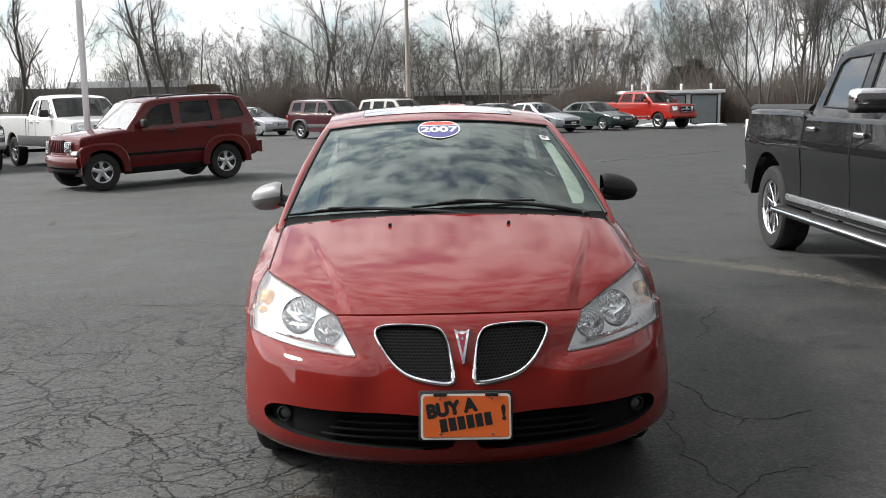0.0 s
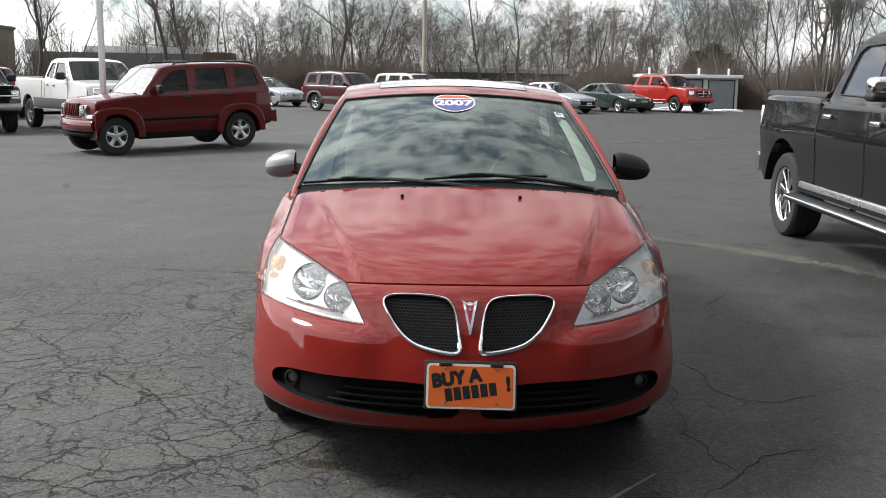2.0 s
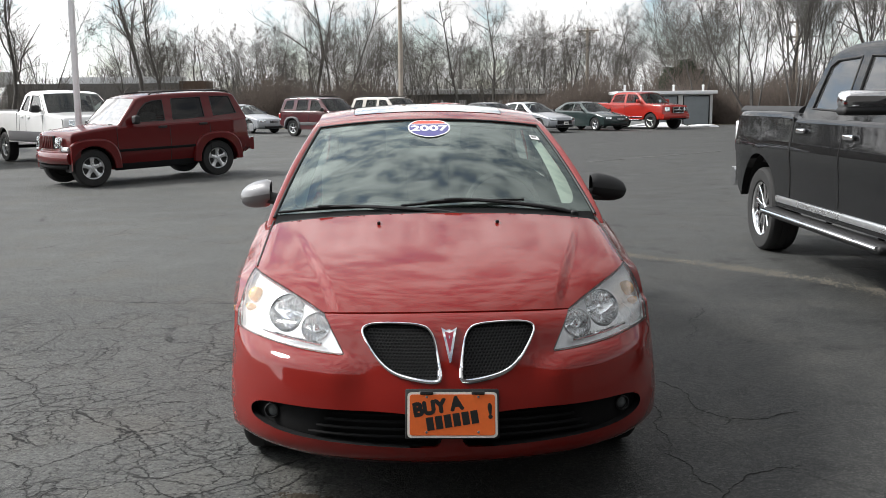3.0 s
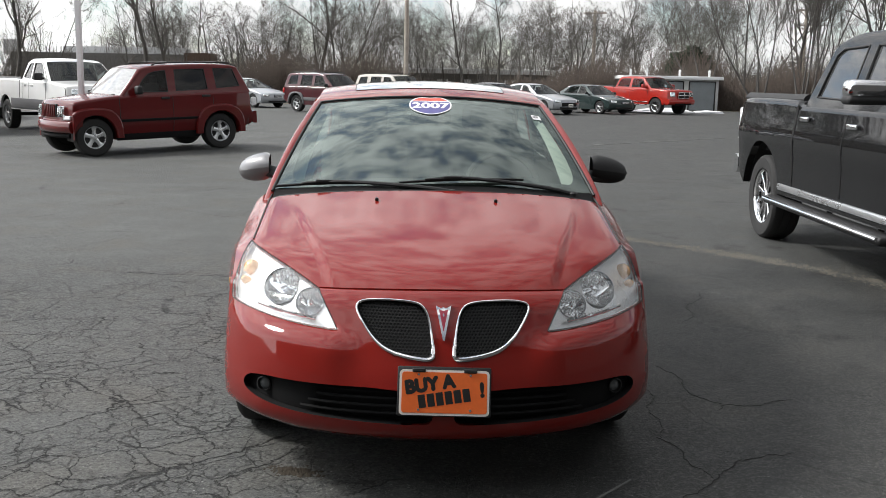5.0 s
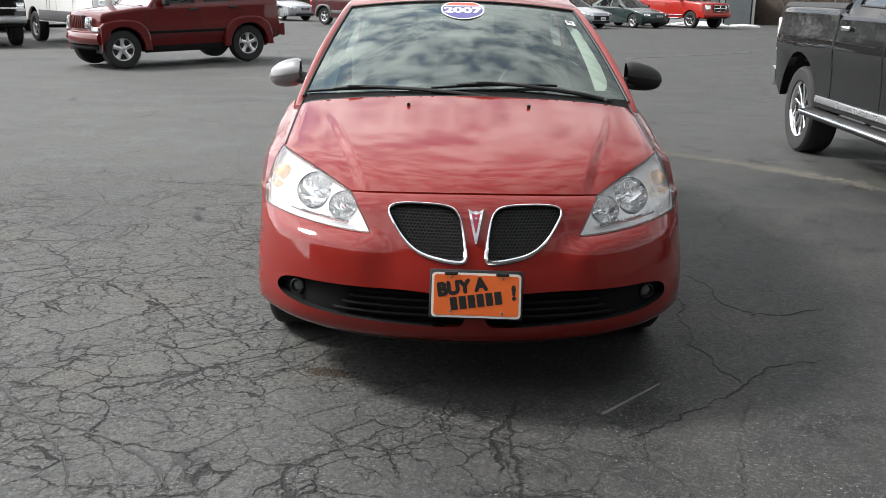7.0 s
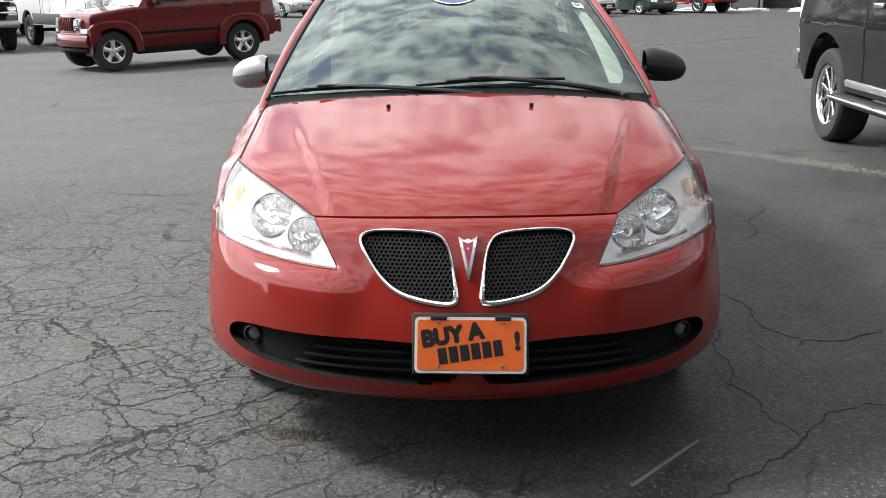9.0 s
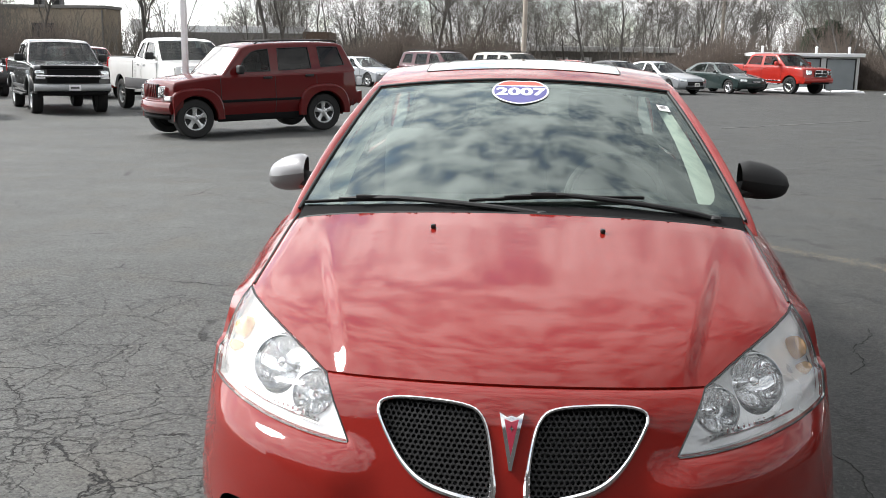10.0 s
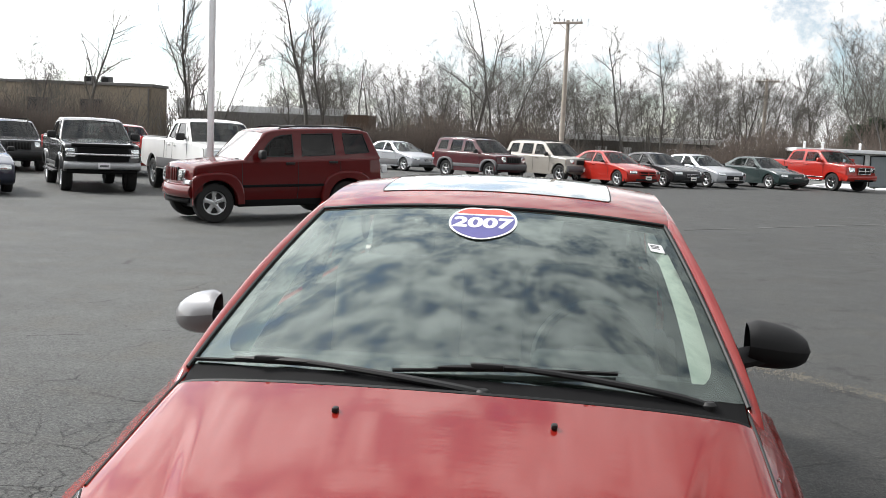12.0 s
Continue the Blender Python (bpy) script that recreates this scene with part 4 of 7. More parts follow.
    for d in (1, -1):
        rail = rail_line(d)
        pillar = part("roof_pillar", tube(rail, [0.027 + 0.004 * min(1, i / 20) for i in range(len(rail))], 12, squash=0.8), RED, car)
        lining = [(p[0] - 0.014 * d, p[1] - 0.004, p[2] - 0.006) for p in rail if p[1] > 2.9]
        part("pillar_lining", tube(lining, 0.033, 10), TRIM_GREY, pillar)
        edge = [screen(d * 1.004, v, 0.003) for v in np.linspace(-0.02, 1.0, 24)]
        part("pillar_seal", tube(edge, 0.006, 6), PLASTIC, pillar)
        trim = [[screen(d * w, v, -0.05 - q) for w, q in ((0.985, 0.0), (0.965 - 0.03 * (1 - v), 0.012), (0.942 - 0.095 * (1 - v) ** 1.4, 0.030))] for v in np.linspace(0.03, 0.97, 14)]
        part("pillar_trim", thicken(sheet(trim), 0.006), TRIM_PALE, car, "pale grey interior pillar trim")
        # side glass
        for name, y0, y1, y2, y3 in (("front_window", 1.36, 2.14, 2.50, 2.50), ("rear_window", 2.57, 2.57, 3.36, 3.62)):
            rows = []
            for v in np.linspace(0, 1, 7):
                x, z = 0.775 + (0.632 - 0.775) * v, 0.965 + 0.40 * v
                a, b = y0 + (y1 - y0) * v, y3 + (y2 - y3) * v
                rows.append([(x * d + 0.012 * d * math.sin(math.pi * v), y, z) for y in np.linspace(a, b, 8)])
            part(name, sheet(rows), REAR_GLASS, car).visible_shadow = False
        rows = [[((0.780 + (0.636 - 0.780) * v) * d + 0.012 * d * math.sin(math.pi * v), y, 0.955 + 0.415 * v) for y in (2.49, 2.58)] for v in np.linspace(0, 1, 6)]
        part("door_pillar", thicken(sheet(rows), 0.03), PLASTIC, car)
    rows = [[(x * (0.58 + 0.10 * v), 3.42 + 0.60 * v + 0.0 * x, 1.378 - 0.36 * v - 0.05 * x * x + 0.03 * math.sin(math.pi * v)) for x in np.linspace(-1, 1, 13)] for v in np.linspace(0, 1, 9)]
    part("rear_screen", sheet(rows), REAR_GLASS, car).visible_shadow = False

    # sides, with doors and wheel arches
    def side_x(z):
        return 0.892 - 0.135 * max(0.0, (z - 0.68) / 0.285) ** 1.6 - 0.05 * max(0.0, (0.42 - z) / 0.2) ** 2
    front_edge = [(nose(HALF, s).y + 0.004, nose(HALF, s).z) for s in np.linspace(0.0, 1.0, 30)]
    front_wide = [nose(HALF, s).x for s in np.linspace(0.0, 1.0, 30)]

    def side_skin(y, z):
        """Half width of the flank, drawn in towards the nose."""
        x = side_x(z) - 0.075 * max(0.0, (1.05 - y) / 0.6) ** 2
        w = max(0.0, min(1.0, 1 - (y - np.interp(z, [p[1] for p in front_edge], [p[0] for p in front_edge])) / 0.22))
        return x + (np.interp(z, [p[1] for p in front_edge], front_wide) - x) * w * w
    AX, AR, RAD = (0.835, 3.652), 0.360, 0.325

    def arch(c, back):
        a0 = math.asin((0.225 - RAD) / AR)
        seq = [(c + AR * math.cos(a), RAD + AR * math.sin(a)) for a in np.linspace(a0, math.pi - a0, 22)]
        return seq if back else seq[::-1]
    low = [(4.36, 0.30)] + arch(AX[1], True) + [(2.9, 0.205), (1.7, 0.205)] + arch(AX[0], True)
    low = [p for p in low if not (p[0] < front_edge[0][0] + 0.006 and p[1] < 0.45)]
    belt = [(1.40, 0.90), (1.46, 0.965), (2.5, 0.975), (3.6, 0.995), (4.02, 1.01), (4.30, 0.96), (4.40, 0.80), (4.42, 0.55)]
    outline = front_edge + belt + low
    for d in (1, -1):
        body_side = part("body_side", panel(outline, [], lambda y, z, d=d: Vector((side_skin(y, z) * d, y, z)), 0.045, (-0.03 * d, 0, 0)), RED, car, flat_angle=50)
        for y in (1.42, 2.53, 3.42):
            pts = [((side_x(z) + 0.0005) * d, y + (0.0 if y < 3 else 0.12 * (z - 0.6)), z) for z in np.linspace(0.27, 0.955, 14)]
            part("door_gap", tube(pts, 0.003, 5), INK, body_side)
        for y in (2.32, 3.30):
            part("door_handle", rbox((0.02, 0.17, 0.032), ((side_x(0.83) + 0.012) * d, y, 0.83), 0.009), RED, body_side)
        part("side_marker", rbox((0.012, 0.06, 0.022), ((side_skin(0.62, 0.66) - 0.0085) * d, 0.62, 0.66), 0.004), AMBER, body_side)
    TAIL_LINE = np.array(smooth_line([(4.50, 0.25), (4.60, 0.34), (4.63, 0.50), (4.62, 0.66), (4.58, 0.80), (4.53, 0.96), (4.44, 1.01), (4.25, 1.025), (4.02, 1.02)], 2))
    rows = []
    for p in TAIL_LINE:
        rows.append([(x, p[0] - (0.10 * x * x + 0.28 * x ** 6) * (1 if p[0] > 4.3 else 0.3), p[1] - 0.05 * x * x * (1 if p[1] > 0.97 else 0)) for x in np.linspace(-0.885, 0.885, 31)])
    part("boot", sheet(rows), RED, car)
    for d in (1, -1):
        rows = [[(x * d, 4.595 - 0.10 * x * x - 0.28 * x ** 6 + 0.03, z) for x in np.linspace(0.42, 0.85, 8)] for z in (0.74, 0.80, 0.86, 0.91)]
        part("tail_light", thicken(sheet(rows), 0.03), TAIL, car)
    part("floor_pan", rbox((1.62, 3.9, 0.06), (0, 2.35, 0.28), 0.02), DARK, car)
    for i, y in enumerate(AX):
        for d in (1, -1):
            wheel(car, ((0.722 if i == 0 else 0.765) * d, y, RAD), d, RAD, 0.215, 0.215, 5, ALLOY)
            m = Matrix.Translation((0.86 * d, y, RAD))
            arc = [[(xx * d, y + (AR + 0.004) * math.cos(a), RAD + (AR + 0.004) * math.sin(a)) for a in np.linspace(-0.3, math.pi + 0.3, 20)] for xx in (0.80, 0.55)]
            part("wheel_arch_liner", sheet(arc), DARK, car)

    # mirrors
    for d in (1, -1):
        mat = PLASTIC if d > 0 else MIRROR_GREY
        arm = part("door_mirror", tube(smooth_line([(0.745 * d, 1.54, 1.0), (0.80 * d, 1.56, 1.012), (0.85 * d, 1.58, 1.02)], 1), [0.034, 0.034, 0.034, 0.034, 0.034, 0.034], 10, squash=0.7), PLASTIC, car, "black door mirror" if d > 0 else "silver-grey door mirror cap")
        rows = []
        for i, t in enumerate(np.linspace(0, 1, 13)):
            x = 0.808 + 0.202 * t if d > 0 else 0.812 + 0.168 * t
            h = 0.068 * (1 - t ** 3.2) ** 0.5 + 0.002
            h *= min(1.0, 0.80 + 1.6 * t)
            cz = 1.036 - 0.030 * t + (0.018 if d > 0 else 0.004)
            dep = 0.075 * (1 - t ** 2.5) ** 0.5 + 0.004
            y = 1.60 + 0.05 * t
            rows.append([(x * d, y - dep * math.cos(a) * (1.0 if math.cos(a) > 0 else 0.25), cz + h * math.sin(a)) for a in np.linspace(0, 2 * math.pi, 21)])
        cap = sheet(rows)
        bmesh.ops.holes_fill(cap, edges=cap.edges, sides=30)
        part("mirror_cap", cap, mat, arm)
        part("mirror_glass", rbox((0.12, 0.006, 0.08), (0.885 * d, 1.636, 1.025), 0.003, 1), CHROME, arm)

    # scuttle, wipers, nozzles
    rows = []
    for k in range(4):
        rows.append([nose(x, rear_s(x)).lerp(screen(np.clip(x / 0.742, -1, 1), 0.02), k / 3) + Vector((0, 0.0, (-0.014, -0.016, -0.010, -0.002)[k])) for x in np.linspace(-0.742, 0.742, 30)])
    part("scuttle", sheet(rows), SLAT_BLACK, car)

    def wiper(arm_line, blade0, blade1, grip):
        """arm_line: (u, v, lift) from the pivot to the blade; the blade lies on the glass between two places."""
        line = smooth_line(arm_line, 2)
        pts = [screen(u, v, q) for u, v, q in line]
        arm = part("wiper", tube(pts, [0.0125 - 0.006 * i / (len(pts) - 1) for i in range(len(pts))], 8, squash=0.8), PLASTIC, car, "black wiper arm resting at the foot of the screen")
        bl = [screen(u, v, 0.010 + 0.004 * math.sin(math.pi * k / 13)) for k, (u, v) in enumerate(zip(np.linspace(blade0[0], blade1[0], 14), np.linspace(blade0[1], blade1[1], 14)))]
        part("blade", tube(bl, 0.0042, 6, squash=1.7), RUBBER, arm)
        f = [screen(blade0[0] + (blade1[0] - blade0[0]) * k, blade0[1] + (blade1[1] - blade0[1]) * k, 0.021) for k in (grip - 0.22, grip - 0.1, grip + 0.1, grip + 0.22)]
        part("blade_holder", tube(f, [0.004, 0.007, 0.007, 0.004], 6), PLASTIC, arm)
        part("clip", rbox((0.085, 0.016, 0.017), screen(blade0[0] + (blade1[0] - blade0[0]) * grip, blade0[1] + (blade1[1] - blade0[1]) * grip, 0.024), 0.005), PLASTIC, arm)
        part("cap", lathe([(0.020, -0.02), (0.020, 0.004), (0.013, 0.011), (0.001, 0.012)], 16, "Z", m=Matrix.Translation(pts[0])), PLASTIC, arm)
    wiper([(0.86, -0.022, 0.002), (0.74, -0.004, 0.012), (0.45, 0.024, 0.018), (0.20, 0.040, 0.020), (0.10, 0.042, 0.020)], (-0.22, 0.012), (0.56, 0.060), 0.42)
    wiper([(0.10, -0.040, 0.002), (0.0, -0.032, 0.010), (-0.30, -0.006, 0.016), (-0.56, 0.014, 0.018), (-0.66, 0.018, 0.018)], (-0.985, 0.008), (-0.34, 0.008), 0.48)
    part("scuttle_lip", tube([nose(x, rear_s(x)) + Vector((0, 0.018, -0.003)) for x in np.linspace(-0.735, 0.735, 40)], 0.006, 6), PLASTIC, car)
    for x in (-0.258, 0.256):
        p = nose(x, nose_s(x, 0.962))
        part("washer_nozzle", rbox((0.015, 0.022, 0.014), p + Vector((0, 0, 0.006)), 0.005), PLASTIC, car)

    # stickers in the screen
    def on_screen(cx, cv, w, h, lift):
        a, b, c = screen(cx, cv, lift), screen(cx + 0.01, cv, lift), screen(cx, cv + 0.01, lift)
        ex, ez = (b - a).normalized(), (c - a).normalized()
        ey = ez.cross(ex).normalized()
        return Matrix(((ex.x, ey.x, ez.x, a.x), (ex.y, ey.y, ez.y, a.y), (ex.z, ey.z, ez.z, a.z), (0, 0, 0, 1)))
    m = on_screen(-0.012, 0.852, 0, 0, 0.0013)

    def flat(outline, lift):
        return move(panel(outline, [], lambda x, z: Vector((x, -lift, z)), 0.02, (0, 0.0008, 0)), m)
    shield = smooth_line([(-0.075, 0.068), (-0.035, 0.074), (0, 0.068), (0.035, 0.074), (0.075, 0.068), (0.105, 0.040), (0.116, 0.005), (0.104, -0.035), (0.060, -0.066), (0.0, -0.083), (-0.060, -0.066), (-0.104, -0.035), (-0.116, 0.005), (-0.105, 0.040)], 2, True)
    shield = [(x * 0.98, z * 1.75) for x, z in shield]
    st = part("sticker", flat(shield, 0.0), STICK_WHITE, car, "red, white and blue year sticker on the windscreen")
    small = [(x * 0.93, z * 0.93) for x, z in shield]
    part("sticker_top", flat([(x, max(z, 0.068)) for x, z in small if z > 0.06], 0.0006), STICK_RED, st)
    part("sticker_field", flat([(x, min(z, 0.058)) for x, z in small if z < 0.07], 0.0006), STICK_BLUE, st)
    part("year", move(bold("2007", 0.084, 0.0032), m @ Matrix.Translation((0, -0.0011, -0.008)) @ Matrix.Diagonal((1.14, 1, 1.34, 1))), STICK_WHITE, st)
    m = on_screen(0.885, 0.79, 0, 0, 0.003)
    tag = part("paper_tag", flat([(-0.024, -0.028), (0.024, -0.028), (0.024, 0.028), (-0.024, 0.028)], 0.0), STICK_WHITE, car, "small white paper tag on the windscreen")
    for z in (0.016, 0.006, -0.004):
        part("print_bar", flat([(-0.018, z - 0.002), (0.012, z - 0.002), (0.012, z + 0.002), (-0.018, z + 0.002)], 0.001), TRIM_GREY, tag)

    # cabin
    rows = [[(x, 1.10 + 0.10 * x * x + 0.50 * t, 0.955 - 0.05 * x * x + 0.025 * math.sin(math.pi * t) - 0.10 * max(0, t - 0.8) / 0.2) for x in np.linspace(-0.70, 0.70, 15)] for t in np.linspace(0, 1, 8)]
    dash = part("dashboard", thicken(sheet(rows), 0.05), DASH, car)
    part("instrument_hood", rbox((0.36, 0.16, 0.07), (0.36, 1.50, 0.965), 0.03, 3), DASH, dash)
    part("dash_front", rbox((1.40, 0.06, 0.36), (0, 1.60, 0.74), 0.03), DASH, dash)
    ring = [Vector((0.37 + 0.185 * math.cos(a), 1.70 + 0.055 * math.sin(a), 0.935 + 0.175 * math.sin(a))) for a in np.linspace(0, 2 * math.pi, 40)[:-1]]
    sw = part("steering_wheel", tube(ring, 0.015, 8, closed=True), material("steering_grey", (0.045, 0.047, 0.046), 0.6), car)
    part("wheel_hub", rbox((0.15, 0.05, 0.12), (0.37, 1.70, 0.925), 0.03), DASH, sw)
    for a in (200, 340, 270):
        q = radians(a)
        part("spoke", tube([(0.37, 1.70, 0.925), (0.37 + 0.18 * math.cos(q), 1.70 + 0.05 * math.sin(q), 0.935 + 0.17 * math.sin(q))], 0.013, 6), DASH, sw)

    def seat(x, y, wide, head):
        s = part("seat", rbox((wide, 0.50, 0.16), (x, y, 0.52), 0.06, 3), CLOTH, car)
        part("backrest", rbox((wide, 0.14, 0.60), (x, y + 0.31, 0.86), 0.06, 3, turn=(-14, 0, 0)), CLOTH, s)
        for hx in head:
            part("headrest", rbox((0.25, 0.09, 0.17), (x + hx, y + 0.42, 1.235), 0.04, 3, turn=(-10, 0, 0)), CLOTH, s)
    seat(0.37, 2.02, 0.50, (0,))
    seat(-0.37, 2.02, 0.50, (0,))
    seat(0, 2.95, 1.24, (-0.38, 0.38))
    part("rear_mirror", rbox((0.22, 0.03, 0.06), (0, 1.98, 1.275), 0.015, 2), PLASTIC, car)
    part("headlining", sheet([[roof(u * 0.96, v) + Vector((0, 0, -0.03)) for u in np.linspace(-1, 1, 9)] for v in np.linspace(0, 1, 9)]), TRIM_PALE, car)
    for d in (1, -1):
        rows = [[((side_x(z) - 0.045) * d, y, z) for z in np.linspace(0.36, 0.93, 8)] + [((side_x(0.965) - 0.058) * d, y, 0.978 + 0.018 * (y - 1.8)), ((side_x(0.965) - 0.006) * d, y, 0.990 + 0.018 * (y - 1.8))] for y in np.linspace(1.30, 4.15, 13)]
        part("door_lining", thicken(sheet(rows), 0.012), CLOTH, car)
        inner = [(p[0] - 0.024 * d, p[1], p[2] - 0.014) for p in rail_line(d) if 1.9 < p[1] < 3.5]
        back_rows = [[(p[0] - 0.052 * d, p[1] - 0.16, p[2] - 0.03), (p[0] - 0.058 * d, p[1] - 0.05, p[2] - 0.01), (p[0] - 0.05 * d, p[1] + 0.06, p[2] + 0.01)] for p in rail_line(d) if p[1] > 3.2]
        tail = [p for p in rail_line(d) if p[1] > 2.9]
        quarter = []
        for y in np.linspace(3.2, 4.03, 8):
            xr, zr = (np.interp(y, [p[1] for p in tail], [p[k] for p in tail]) for k in (0, 2))
            quarter.append([(0.695 * d, y, 0.985), (xr - 0.05 * d, y, max(zr - 0.02, 0.99))])
        part("rear_quarter_trim", thicken(sheet(quarter), 0.008), CLOTH, car)
        part("rear_pillar_cover", thicken(sheet(back_rows), 0.01), CLOTH, car)
        part("roof_lining_edge", tube(inner, 0.026, 8), TRIM_GREY, car)
    part("parcel_shelf", rbox((1.25, 0.60, 0.03), (0, 3.72, 1.0), 0.01), CLOTH, car)
    return car


red_sedan()


# ---- the other vehicles ----
def normals(line):
    res = []
    for i in range(len(line)):
        a, b = line[max(i - 1, 0)], line[min(i + 1, len(line) - 1)]
        t = Vector((b[0] - a[0], b[1] - a[1]))
        t = t.normalized() if t.length > 1e-9 else Vector((1, 0))
        res.append((t.y, -t.x))
    return res


def vehicle(name, label, category, m, spec, paint, group=""):
    """A parked car, built about its front axle: y runs to the rear, z up. spec holds its sizes and outlines."""
    car = thing(name, label, category, m, group)
    hw, wb, rt, tw, bow = spec["half"], spec["base"], spec["tyre"], spec.get("tyre_width", 0.235), spec.get("bow", 0.16)
    low_z = spec["sill"]
    line = dense(smooth_line(spec["body"], 2), 0.12, False)
    y0, y1 = min(p[0] for p in line), max(p[0] for p in line)
    zs = spec.get("waist", 0.75)

    def half(y, z):
        end = max(0.0, (y0 + 0.7 - y) / 0.7, (y - y1 + 0.5) / 0.5)
        return hw * (1 - 0.035 * min(1, end) ** 2) - 0.06 * max(0, z - zs) ** 1.2 - 0.10 * max(0, 0.5 - z) ** 1.5 - spec.get("tuck", 0.0) * max(0, 0.64 - z) + spec.get("crease", 0.0) * math.exp(-((z - 1.02) / 0.13) ** 2)

    def bowed(y, q):
        return y + (bow * max(0.0, 1 - (y - y0) / 0.9) - 0.08 * max(0.0, 1 - (y1 - y) / 0.5)) * q * q
    bed = spec.get("bed")
    r = 0.055
    nrm = normals(line)
    bm = bmesh.new()
    us = np.linspace(-1, 1, 11)
    prev = None
    for (y, z), (ny, nz) in zip(line, nrm):
        X = half(y, z)
        row = []
        for k in (3, 2, 1):
            a = radians(30 * k)
            row.append((-(X - r + r * math.sin(a)), bowed(y + ny * r * (1 - math.cos(a)), 1), z + nz * r * (1 - math.cos(a))))
        for u in us:
            row.append((u * (X - r), bowed(y, u), z + (0.035 * (1 - u * u) if nz < -0.7 and not (bed and y > bed[0]) else 0)))
        for k in (1, 2, 3):
            a = radians(30 * k)
            row.append(((X - r + r * math.sin(a)), bowed(y + ny * r * (1 - math.cos(a)), 1), z + nz * r * (1 - math.cos(a))))
        vs = [bm.verts.new(p) for p in row]
        if prev:
            open_bed = bed and bed[0] < y <= bed[1] + 0.06 and nz < -0.7
            for i in range(len(vs) - 1):
                if open_bed and 3 <= i < len(vs) - 4:
                    continue
                bm.faces.new((prev[i], prev[i + 1], vs[i + 1], vs[i]))
        prev = vs
    ra = rt + spec.get("arch_gap", 0.075)
    az = rt + spec.get("lift", 0.0)

    low_a = math.asin(max(-0.95, (low_z - az) / ra)) + 0.02

    def arch(c):
        a0 = low_a - 0.02
        return [(c + ra * math.cos(a), az + ra * math.sin(a)) for a in np.linspace(a0, math.pi - a0, 18)]
    edge = [(bowed(y + ny * r, 1), z + nz * r) for (y, z), (ny, nz) in zip(line, nrm)]
    bottom = arch(wb) + arch(0.0)
    bottom = [p for p in bottom if edge[0][0] + 0.02 < p[0] < edge[-1][0] - 0.02]
    outline = edge + bottom
    for d in (1, -1):
        panel(outline, [], lambda y, z, d=d: Vector((half(y, z) * d, y, z)), 0.10, None, bm)
        lip = [(edge[-1])] + bottom + [edge[0]]
        sheet([[((half(y, z) - q) * d, y, z) for y, z in lip] for q in (0.0, 0.07)], bm)
    bmesh.ops.remove_doubles(bm, verts=bm.verts, dist=0.002)
    body = part("body", bm, paint, car, flat_angle=40)
    for c in (0.0, wb):
        for d in (1, -1):
            arc = [[((hw - q) * d, c + (ra + 0.003) * math.cos(a), az + (ra + 0.003) * math.sin(a)) for a in np.linspace(low_a, math.pi - low_a, 16)] for q in (0.03, 0.34)]
            part("wheel_arch_liner", sheet(arc), DARK, car)
            wheel(car, ((hw - tw / 2 - 0.025) * d, c, rt), d, rt, tw, spec["rim"], spec.get("spokes", 5), spec.get("rim_mat", ALLOY), spoke_w=spec.get("spoke_w", 0.075))
            if spec.get("flare"):
                rows, fw = [], spec.get("flare_width", 0.0)
                for a in np.linspace(low_a, math.pi - low_a, 30):
                    k = (abs(math.cos(a)) ** 3.2 + abs(math.sin(a)) ** 3.2) ** (-1 / 3.2)
                    x0 = half(c, 0.75)
                    rows.append([((x0 + q) * d, max(c + rr * math.cos(a), y0 + bow + 0.012), max(az + rr * math.sin(a), low_z + 0.04)) for q, rr in ((-0.06, ra - 0.004), (0.035, ra - 0.004), (0.052, ra + 0.012), (0.050, ra * k + 0.030 + fw), (0.036, ra * k + 0.055 + fw), (-0.01, ra * k + 0.072 + fw))])
                part("wheel_flare", sheet(rows), spec["flare"], car, flat_angle=28)
    part("chassis", rbox((hw * 1.5, y1 - y0 - 0.5, 0.16), (0, (y0 + y1) / 2, low_z + 0.12), 0.03), DARK, car)
    part("axle", tube([(-hw + 0.2, wb, rt), (hw - 0.2, wb, rt)], 0.05, 8), DARK, car)

    # cabin
    cab = spec["cab"]
    screen_line, roof_line, back_line = dense([cab[0], cab[1]], 0.12, False), dense(smooth_line(cab[1:-1], 2), 0.15, False), dense([cab[-2], cab[-1]], 0.12, False)
    whole = screen_line + roof_line[1:] + back_line[1:]
    zb, zt = min(cab[0][1], cab[-1][1]), max(p[1] for p in cab)
    xb, xt = half((cab[0][0] + cab[-1][0]) / 2, zb) - 0.012, hw * spec.get("roof", 0.78)
    rc = 0.06

    def cab_half(y, z):
        return xb + (xt - xb) * max(0.0, (z - zb) / (zt - zb)) ** 1.15
    nr = normals(whole)

    def cab_point(i, u, lift=0.0):
        (y, z), (ny, nz) = whole[i], nr[i]
        X = cab_half(y, z) - rc
        b = 0.10 * (1 if i < len(screen_line) else 0) * (1 - abs(2 * i / max(1, len(screen_line) - 1) - 1) * 0.0)
        return Vector((u * X, y + 0.09 * u * u * (1 if i < len(screen_line) else max(0, 1 - (y - whole[len(screen_line)][0]) / 0.5)) - ny * lift, z + 0.03 * (1 - u * u) * (1 if nz < -0.6 else 0.3) - nz * lift))
    n1, n2 = len(screen_line) - 1, len(screen_line) + len(roof_line) - 2
    bm = bmesh.new()
    sheet([[cab_point(i, u) for u in us] for i in range(n1, n2 + 1)], bm)
